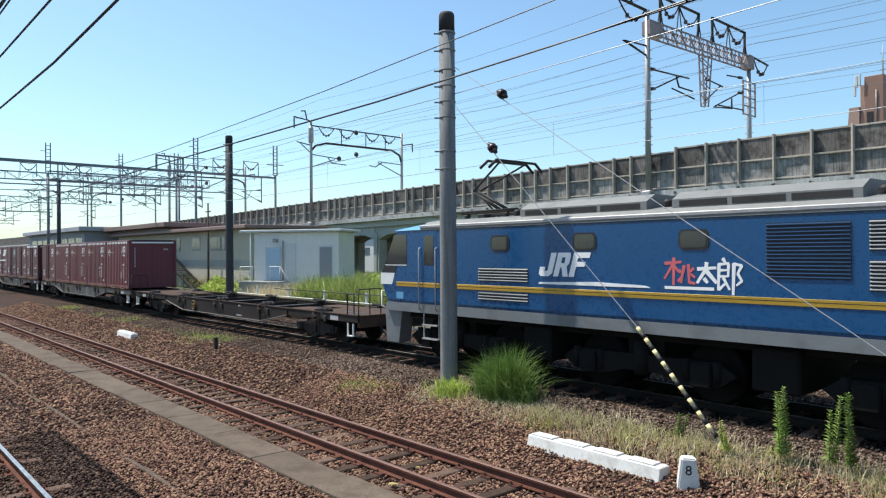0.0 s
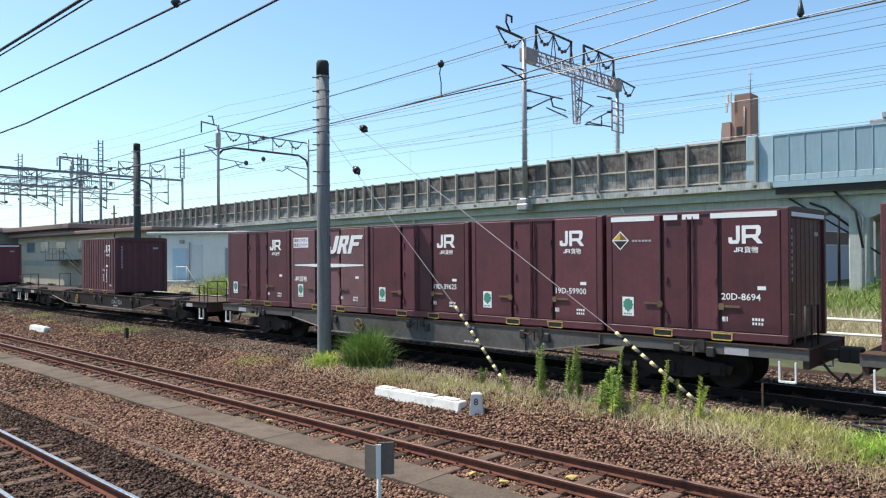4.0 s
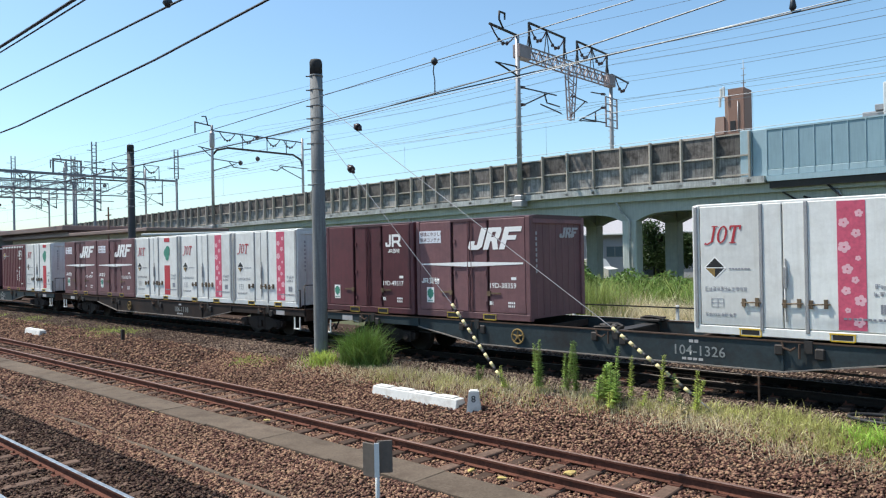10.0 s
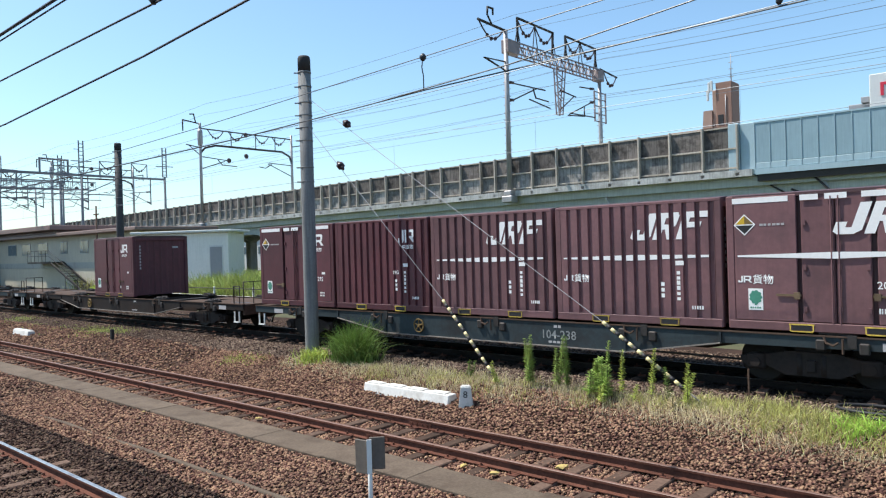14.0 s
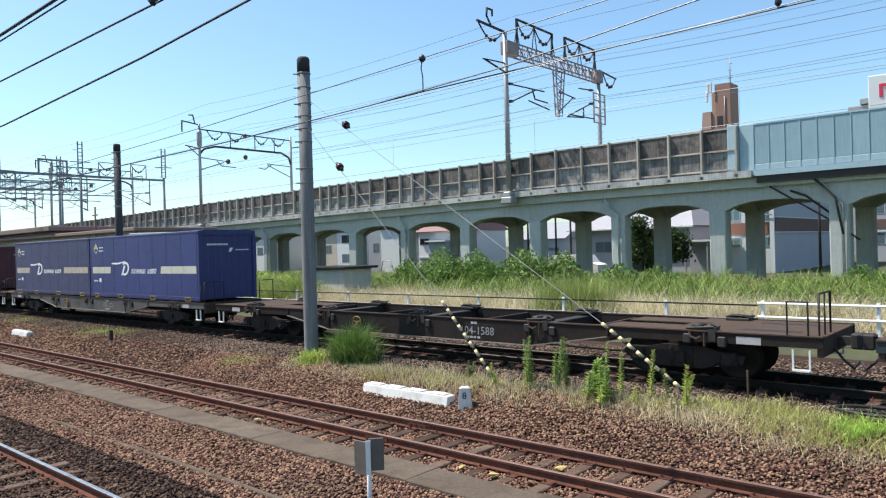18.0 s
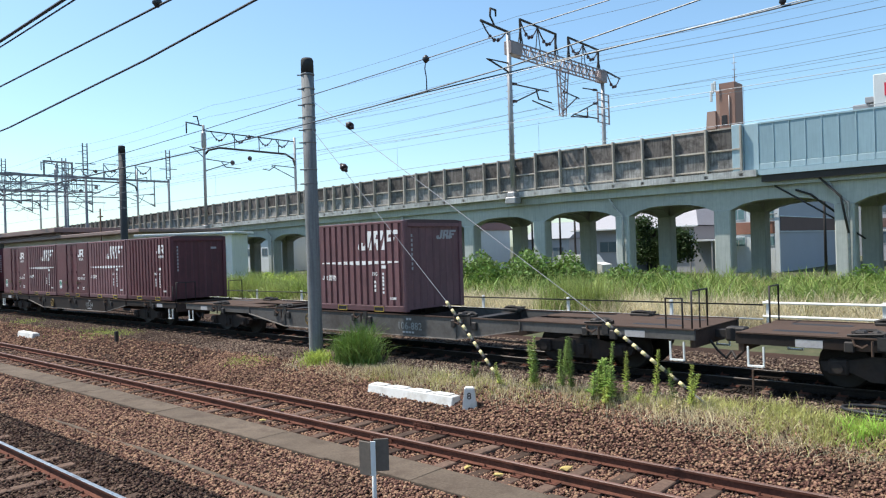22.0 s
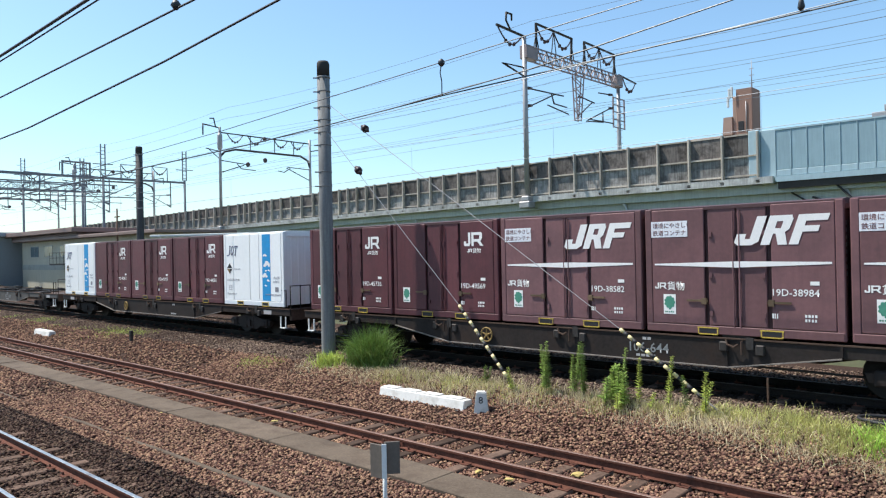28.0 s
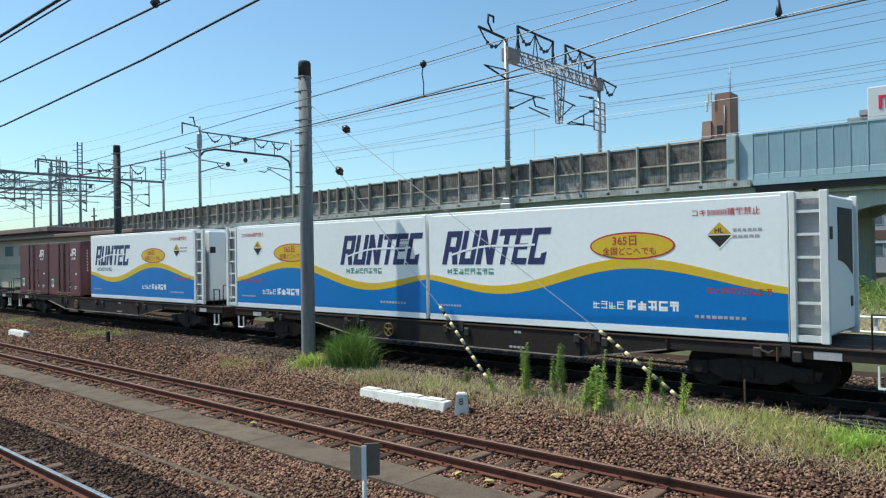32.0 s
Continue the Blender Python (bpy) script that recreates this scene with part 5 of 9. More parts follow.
    part("white_lettering", bm, MARK, t, "white lettering on the blue wave")
    bm = bmesh.new()
    glyphs(bm, 2.9 if k > 0 else -4.1, 0.84, 1.2, 0.12, q - 0.003, 9, seed=2)
    part("red_lettering", bm, REDTXT, t)
    # ladder frame and machinery bay on the leading end
    e = L / 2
    bm = bmesh.new()

    def bx(x0, x1, *r, bev=0.0):
        x0, x1 = sorted((k * x0, k * x1))
        if bev:
            bev_box(bm, x0, x1, *r, bev)
        else:
            box(bm, x0, x1, *r)
    for yy in (-HY + 0.04, HY - 0.1):
        bx(e + 0.02, e + 0.12, yy - 0.05, yy + 0.05, 0, H, bev=0.01)
        bx(e + 0.52, e + 0.66, yy - 0.05, yy + 0.05, 0, H, bev=0.01)
        bx(e + 0.12, e + 0.52, yy - 0.03, yy + 0.03, H - 0.12, H - 0.02)
        bx(e + 0.12, e + 0.52, yy - 0.03, yy + 0.03, 0.02, 0.14)
    lf = part("ladder_frame", bm, WHITE, t, "white ladder frame")
    lf["kind"] = "stuff"
    for g in range(6):
        bm = bmesh.new()
        bx(e + 0.12, e + 0.52, -HY + 0.02, -HY + 0.06, 0.28 + g * 0.41, 0.33 + g * 0.41)
        part("rung", bm, WHITE, lf)
    bm = bmesh.new()
    bx(e + 0.02, e + 0.6, -HY + 0.3, HY - 0.16, 0.1, H - 0.06, bev=0.04)
    part("cooling_unit", bm, WHITE_NEW, t, "white cooling unit")
    bm = bmesh.new()
    bx(e + 0.121, e + 0.519, -HY + 0.12, -HY + 0.14, 0.14, H - 0.13)
    part("ladder_recess", bm, STEEL, t)
    bm = bmesh.new()
    prism(bm, [(-0.27, 2.45), (0.86, 2.45), (0.86, 1.18), (0.5, 1.33), (0.1, 1.43), (-0.27, 1.47)], "x", *sorted((k * (e + 0.601), k * (e + 0.615))))
    part("cooling_grille", bm, BLACK, t)
    bm = bmesh.new()
    bx(e + 0.601, e + 0.615, -0.92, -0.7, 1.85, 2.08)
    bx(e + 0.601, e + 0.615, 0.7, 0.86, 0.55, 0.75)
    part("vent_hole", bm, STEEL_DK, t)
    return t


TYPES = {
    "D": lambda: smooth_container("freight_container", "maroon steel freight container with double doors and a white mark", "hook", MAROON),
    "DN": lambda: smooth_container("freight_container", "tall maroon container with white top blocks and double doors", "hook", MAROON, tall=True),
    "DR": lambda: smooth_container("freight_container", "bright red-maroon container with white top blocks", "hook", MAROON_R, tall=True),
    "R": lambda: smooth_container("freight_container", "bright red-maroon container with a low-set white mark", "hook", MAROON_R, low=0.62),
    "F": lambda: smooth_container("freight_container", "faded maroon container with large slanted mark and white line", "slant", MAROON_F, panel_text=True),
    "FN": lambda: smooth_container("freight_container", "tall faded maroon container with slanted mark and diamond plate", "slant", MAROON_F, tall=True),
    "G": lambda: ribbed_container("freight_container", "ribbed maroon steel freight container with a white mark", "hook", MAROON),
    "GN": lambda: ribbed_container("freight_container", "ribbed maroon container with white top blocks and diamond plate", "hook", MAROON_R, tall=True),
    "GF": lambda: ribbed_container("freight_container", "ribbed faded maroon container with large slanted mark", "slant", MAROON_F),
    "P": lambda: white_container("freight_container", "white container with pink flower band and red lettering", "pink"),
    "A": lambda: white_container("freight_container", "white container with red band and round ball picture", "red"),
    "J": lambda: white_container("freight_container", "white container with sky blue cloud band", "blue"),
    "B": lambda: blue_long("long_freight_container", "long deep blue container with cream band", BLUEBOX, CREAM),
    "C": lambda: blue_long("long_freight_container", "long faded purplish blue container with browned band", BLUE_FADED, BROWNED),
    "W": lambda: wave_long("long_freight_container", "long white cooled container with yellow and blue wave"),
    "M": lambda: wave_long("long_freight_container", "long white cooled container, wave mirrored, ladder at its rear", -1),
}
# wagons in order behind the locomotive: colour of the frame, number, load by slot (type or type:serial; '-' is empty)
WAGONS = [
    ("k", "", "- - - - -"),
    ("g", "107-10", "GN GN:20G GN:20G GN:20G D:19D-52013"),
    ("g", "", "DN:20D-8694 D:19D-59900 D:19D-39625 F D"),
    ("k", "104-1324", "- - G:19G - -"),
    ("b", "", "- - GN:20G - -"),
    ("b", "104-670", "D:19D-49904 F:V19C-7417 F:V19C-2887 D:19D-50780 F:V19C-7725"),
    ("b", "104-1326", "D:19D-44371 P - F:19D-38359 D:19D-49517"),
    ("k", "106-1118", "P P A F:19D-362176 F:19D-40789"),
    ("b", "104-550", "A GN:20G - DN:20D-4273 DN:20D-5107"),
    ("b", "104-238", "FN:20D-229 GF GF G:19G DN:20D-2295"),
    ("k", "", "- - D - -"),
    ("b", "104-2839", "- - - - -"),
    ("k", "104-1588", "- - - - -"),
    ("g", "107-1226", "B C"),
    ("k", "", "- D:19D-50405 R:V19C-9377 F:V19C-3272 -"),
    ("g", "106-882", "- - GF:19G - -"),
    ("k", "107-54", "G:19G GF:19G D:19D-47118 GF D:19D-42789"),
    ("k", "107-1793", "G F:19D-1780 DR:20D-7481 F:19D-35403 GF"),
    ("b", "", "G GN F D G:19G"),
    ("k", "106-644", "F:19D-30515 F:19D-38984 F:19D-38582 D:19D-49569 D:19D-45736"),
    ("k", "", "J D:19D-44381 D:19D-45993 D:19D-43303 J"),
    ("g", "107-1429", "- - - - -"),
    ("k", "", "W M"),
    ("k", "", "W - - D D"),
    ("k", "", "- - - - -"),
]
PITCH, SLOT = 20.4, 3.81
S0 = 168.53                        # leading edge of the first slot of the first wagon, at 13 s
SPEED = 14.635
DRIFT = [(0, 0.0), (3, 0.08), (6, -0.5), (7, -0.5), (9, -0.5), (10, -0.5), (11, -0.58), (12, -0.48), (13, -0.52), (14, -0.47), (14.5, -0.48), (18.5, -0.5), (20, -0.5), (21, -0.52), (22.5, -0.1), (23, -0.13), (24, 0.05), (25, -0.25), (28, 0.1), (29, 0.05), (30, 0.0), (32, 0.0)]
SLACK = {3: -0.35, 8: -0.33, 9: -0.3, 10: -0.25}      # wagons that ride a little behind their place
TIMES = [0, 1, 2, 3, 4, 5, 6, 7, 8, 9, 10, 11, 12, 13, 14, 15, 16, 17, 18, 19, 20, 21, 22, 23, 24, 25, 26, 27, 28, 29, 30, 31, 32]


def train_x(s, t):
    return s + SPEED * (t - 13) + float(np.interp(t, [d[0] for d in DRIFT], [d[1] for d in DRIFT]))


MOVERS = []                        # (thing, place along the train, height)


# ------------------------------------------------------------------ wagon


def wagon(name, label, m):
    """Container flat wagon, 20.4 m over the couplers; origin at rail level in the middle."""
    t = thing(name, label, "wagon", "wagons of the train")
    B = 9.8
    # fish-bellied side sills
    for s in (-1, 1):
        bm = bmesh.new()
        y0, y1 = s * 1.24, s * 1.18
        prism(bm, [(-B, 0.78), (-5.6, 0.76), (-3.6, 0.44), (3.6, 0.44), (5.6, 0.76), (B, 0.78), (B, 0.975), (-B, 0.975)], "y", min(y0, y1), max(y0, y1))
        part("side_sill", bm, m, t)
        bm = bmesh.new()
        box(bm, -B, B, *sorted((s * 1.17, s * 1.262)), 0.975, 1.0, 1)
        prism(bm, [(-5.6, 0.742), (-3.6, 0.42), (3.6, 0.42), (5.6, 0.742), (5.6, 0.765), (3.6, 0.442), (-3.6, 0.442), (-5.6, 0.765)], "y", s * 1.22 - 0.06, s * 1.22 + 0.05)
        for x in (-5.6, -3.6, 3.6, 5.6):
            box(bm, x - 0.02, x + 0.02, s * 1.21 - 0.06, s * 1.21 + 0.045, 0.46 if abs(x) < 5 else 0.78, 0.97, 2)
        part("sill_flange", bm, [DUSTY, DECK, m], t)
    # deck: plates at the ends, open frame with cross members in between
    for s in (-1, 1):
        bm = bmesh.new()
        a, b = sorted((s * B, s * 6.9))
        bev_box(bm, a, b, -1.17, 1.17, 0.95, 0.985, 0.01)
        part("deck_plate", bm, DECK, t, "rust-stained deck plate")
        for k in (-0.6, 0.6):
            bm = bmesh.new()
            a, b = sorted((s * 6.9, s * 5.4))
            bev_box(bm, a, b, k - 0.35, k + 0.35, 0.945, 0.98, 0.01)
            part("deck_plate", bm, DECK, t)
    for y in (-0.28, 0.28):
        bm = bmesh.new()
        prism(bm, [(-6.9, 0.88), (-5, 0.5), (5, 0.5), (6.9, 0.88), (6.9, 0.93), (5.6, 0.78), (-5.6, 0.78), (-6.9, 0.93)], "y", y - 0.04, y + 0.04)
        part("centre_sill", bm, DECK_DK, t)
    for s in (-1, 1):
        for y in (-0.62, 0.62):
            bm = bmesh.new()
            bev_box(bm, s * 8.75 - 0.55, s * 8.75 + 0.55, y - 0.11, y + 0.11, 0.96, 0.989, 0.002)
            part("deck_slot", bm, BLACK, t, "dark slot in the deck plate")
    bm = bmesh.new()
    box(bm, -0.05, 0.05, -1.17, 1.17, 0.78, 0.93)
    cm = mesh_of("cross_member", bm, DECK_DK)
    for x in (-5.1, -1.9, 1.9, 5.1):
        part("cross_member", cm, None, t, at=pose(x, 0, 0))
    bm = bmesh.new()
    box(bm, -0.1, 0.1, -1.17, 1.17, 0.72, 0.9)
    box(bm, -0.16, 0.16, -0.9, 0.9, 0.9, 0.94)
    lb = mesh_of("lock_beam", bm, STEEL_DK)
    for x in (-3.81, 0.0, 3.81):
        part("lock_beam", lb, None, t, at=pose(x, 0, 0))
    for x0, x1 in ((-5.0, -2.0), (2.0, 5.0)):
        bm = bmesh.new()
        rod(bm, (x0, -1.1, 0.74), (x1, 1.1, 0.74), 0.04, n=6)
        part("diagonal_brace", bm, DECK_DK, t)
    for s in (-1, 1):
        bm = bmesh.new()
        box(bm, s * (B - 0.07) - 0.05, s * (B - 0.07) + 0.05, -1.17, 1.17, 0.62, 0.94)
        part("end_beam", bm, DECK, t)
    # container fastenings
    locks = []
    for s in (-1, 1):
        bm = bmesh.new()
        bev_box(bm, -0.26, 0.24, s * 1.02 - 0.17, s * 1.02 + 0.17, 0.985, 1.045, 0.012)
        bev_box(bm, -0.2, -0.02, s * 1.05 - 0.13, s * 1.05 + 0.12, 1.045, 1.11, 0.03)
        bev_box(bm, 0.03, 0.16, s * 0.98 - 0.1, s * 0.98 + 0.15, 1.045, 1.1, 0.03)
        path_rod(bm, [(-0.28, s * 0.98, 1.05), (-0.12, s * 0.92, 1.1), (0.1, s * 0.9, 1.1), (0.27, s * 0.95, 1.05)], 0.03, n=5)
        bev_box(bm, -0.34, -0.18, s * 1.26 - 0.04, s * 1.26 + 0.05, 0.74, 0.93, 0.02)
        bev_box(bm, 0.34, 0.5, s * 1.26 - 0.04, s * 1.26 + 0.05, 0.7, 0.9, 0.02)
        rod(bm, (-0.3, s * 1.2, 1.03), (0.25, s * 1.2, 1.07), 0.025, n=6)
        path_rod(bm, [(-0.2, s * 1.31, 0.98), (-0.16, s * 1.33, 0.88), (-0.05, s * 1.33, 0.84), (0.03, s * 1.32, 0.9)], 0.02, n=5, m=1)
        rod(bm, (0.1, s * 1.31, 0.7), (0.1, s * 1.31, 0.96), 0.022, n=5, m=1)
        box(bm, 0.16, 0.3, s * 1.22 - 0.05, s * 1.22 + 0.05, 0.8, 1.02)
        locks.append(mesh_of("container_lock", bm, [STEEL_DK, DECK]))
    for x in (-9.1, -7.62, -3.81, 0.0, 3.81, 7.62, 9.1):
        if abs(x) < 9:
            for fm in locks:
                part("container_lock", fm, None, t, at=pose(x, 0, 0))
    # bogies
    bg_ = bogie()
    for s in (-1, 1):
        b = part("bogie", bg_[0], None, t, at=pose(s * 7.15, 0, 0))
        for k in (-0.95, 0.95):
            part("wheelset", bg_[1], None, b, at=pose(k, 0, 0.43))
    # couplers, steps, rails, hand wheel, hoses
    for s in (-1, 1):
        bm = bmesh.new()
        box(bm, min(s * 9.7, s * 10.05), max(s * 9.7, s * 10.05), -0.1, 0.1, 0.72, 0.88)
        bev_box(bm, min(s * 10.0, s * 10.22), max(s * 10.0, s * 10.22), -0.15, 0.15, 0.66, 0.95, 0.03)
        path_rod(bm, [(s * 9.8, -0.45, 0.7), (s * 9.95, -0.45, 0.5), (s * 10.1, -0.4, 0.35), (s * 10.2, -0.35, 0.5)], 0.025)
        part("coupler", bm, STEEL_DK, t)
        for sy in (-1, 1):
            bm = bmesh.new()
            x0, x1 = s * 9.3, s * 9.58
            for x in (x0, x1):
                box(bm, x - 0.015, x + 0.015, sy * 1.25 - 0.02, sy * 1.25 + 0.02, 0.36, 0.74)
            for z in (0.36,):
                box(bm, min(x0, x1), max(x0, x1), sy * 1.25 - 0.05, sy * 1.25 + 0.05, z, z + 0.03)
            part("step", bm, WHITE, t, "white step frame")
    for pts in ([(9.72, -1.15, 0.95), (9.72, -1.15, 1.75), (9.72, -0.35, 1.75), (9.72, -0.35, 0.95)], [(9.2, -1.2, 0.95), (9.2, -1.2, 1.6), (9.55, -1.2, 1.6), (9.55, -1.2, 0.95)],
                [(9.72, -0.75, 0.95), (9.72, -0.75, 1.75)], [(-9.72, 1.15, 0.95), (-9.72, 1.15, 1.75), (-9.72, 0.55, 1.75), (-9.72, 0.55, 0.95)]):
        bm = bmesh.new()
        path_rod(bm, pts, 0.017)
        part("handrail", bm, STEEL_DK, t)
    bm = bmesh.new()
    path_rod(bm, [(-2.3 + 0.17 * math.cos(a), -1.3, 0.7 + 0.17 * math.sin(a)) for a in np.linspace(0, 2 * math.pi, 17)], 0.02, n=5)
    for i in range(5):
        a = 2 * math.pi * i / 5 + 0.3
        rod(bm, (-2.3, -1.3, 0.7), (-2.3 + 0.17 * math.cos(a), -1.3, 0.7 + 0.17 * math.sin(a)), 0.018, n=5)
    rod(bm, (-2.3, -1.32, 0.7), (-2.3, -1.24, 0.7), 0.045, n=8)
    part("hand_wheel", bm, YELLOW_DIRTY, t, "yellow brake hand wheel")["kind"] = "stuff"
    bm = bmesh.new()
    bev_box(bm, -1.1, 0.4, -0.7, -0.3, 0.35, 0.6, 0.04)
    part("brake_box", bm, STEEL_DK, t)
    bm = bmesh.new()
    rod(bm, (1.0, -0.4, 0.5), (2.1, -0.4, 0.5), 0.16, n=10)
    part("air_tank", bm, STEEL_DK, t)
    bm = bmesh.new()
    path_rod(bm, [(-6, -0.8, 0.55), (6, -0.8, 0.4)], 0.025)
    part("brake_rod", bm, STEEL_DK, t)
    bm = bmesh.new()
    bars(bm, 1.85, 0.85, 0.22, 0.06, -1.243, 2, seed=3)
    bars(bm, 1.7, 0.5, 0.45, 0.05, -1.243, 4, seed=4)
    box(bm, 8.3, 8.75, -1.245, -1.241, 0.78, 0.92)
    box(bm, -8.75, -8.3, -1.245, -1.241, 0.78, 0.92)
    part("small_lettering", bm, MARK_DIM, t)
    return t


BOGIE = []


def bogie():
    if BOGIE:
        return BOGIE
    bm = bmesh.new()
    for s in (-1, 1):
        y0, y1 = sorted((s * 0.92, s * 1.06))
        prism(bm, [(-1.2, 0.36), (-0.75, 0.36), (-0.45, 0.22), (0.45, 0.22), (0.75, 0.36), (1.2, 0.36), (1.25, 0.52), (0.75, 0.58), (0.4, 0.66), (-0.4, 0.66), (-0.75, 0.58), (-1.25, 0.52)], "y", y0, y1)
        for k in (-0.95, 0.95):
            bev_box(bm, k - 0.16, k + 0.16, s * 1.0 - 0.12, s * 1.0 + 0.12, 0.3, 0.58, 0.03)
            rod(bm, (k, s * 1.0, 0.43), (k, s * 1.16, 0.43), 0.09, n=10)
        for k in (-0.2, 0.2):
            rod(bm, (k, s * 1.0, 0.24), (k, s * 1.0, 0.62), 0.08, n=8)
        bev_box(bm, -0.08, 0.08, s * 1.08 - 0.04, s * 1.08 + 0.05, 0.3, 0.52, 0.015)
    box(bm, -0.3, 0.3, -0.95, 0.95, 0.5, 0.72)
    for k in (-1.35, 1.35):
        rod(bm, (k * 0.42, -0.95, 0.3), (k * 0.42, 0.95, 0.3), 0.05, n=6)
    BOGIE.append(mesh_of("bogie", bm, WAG_DK))
    bm = bmesh.new()
    for s in (-1, 1):
        lathe(bm, [(0.15, s * 0.6), (0.38, s * 0.585), (0.4, s * 0.6), (0.43, s * 0.6), (0.43, s * 0.5), (0.46, s * 0.49), (0.46, s * 0.465), (0.15, s * 0.48)], 20, axis="y")
    rod(bm, (0, -0.95, 0), (0, 0.95, 0), 0.075, n=10)
    BOGIE.append(mesh_of("wheelset", bm, WHEEL))
    return BOGIE


def build_train():
    mats = {"k": WAG_DK, "b": WAG_BL, "g": WAG_GR}
    words = {"k": "grimy dark container flat wagon with rust-stained deck", "b": "dull blue container flat wagon with rust-stained deck", "g": "weathered grey container flat wagon with rust-stained deck"}
    base, boxes, numbers = {}, {}, []
    for i, (c, num, load) in enumerate(WAGONS):
        lead = S0 - PITCH * i + SLACK.get(i, 0.0)
        mid = lead - (4 * SLOT + CL) / 2
        if c not in base:
            w = base[c] = wagon("flat_wagon", words[c], mats[c])
        else:
            w = copy_thing(base[c], pose(0, 0, 0))
        if num:
            numbers.append((w, num))
        MOVERS.append((w, mid, Z_TRAIN))
        slots = load.split()
        for j, item in enumerate(slots):
            if item == "-":
                continue
            kind, _, serial = item.partition(":")
            pos = lead - SLOT * j - CL / 2
            if kind in "BC":
                pos = lead + 0.05 - 9.35 * j - 9.25 / 2
            if kind == "W":
                pos = lead - 1.57 - 8.75 / 2
            if kind == "M":
                pos = lead - 10.42 - 8.75 / 2
            if kind not in boxes:
                o = boxes[kind] = TYPES[kind]()
            else:
                o = copy_thing(boxes[kind], pose(0, 0, 0))
                for ch in list(o.children):
                    if ch.name.startswith("serial"):
                        bpy.data.objects.remove(ch)
            if serial and "-" in serial:
                write(o, serial, 0.62 if not serial.startswith("V") else 0.55, -HY - 0.003, 0.78, 0.13, MARK, name="serial_number")
            elif serial:
                write(o, serial, 0.52, -HY - 0.003, 1.0, 0.1, MARK, name="serial_mark")
            MOVERS.append((o, pos, Z_TRAIN + DECK_Z - 0.03))
    for w, num in numbers:
        write(w, num, 1.5, -1.245, 0.6, 0.2, FAINT, name="wagon_number")


build_train()

# ------------------------------------------------------------------ locomotive


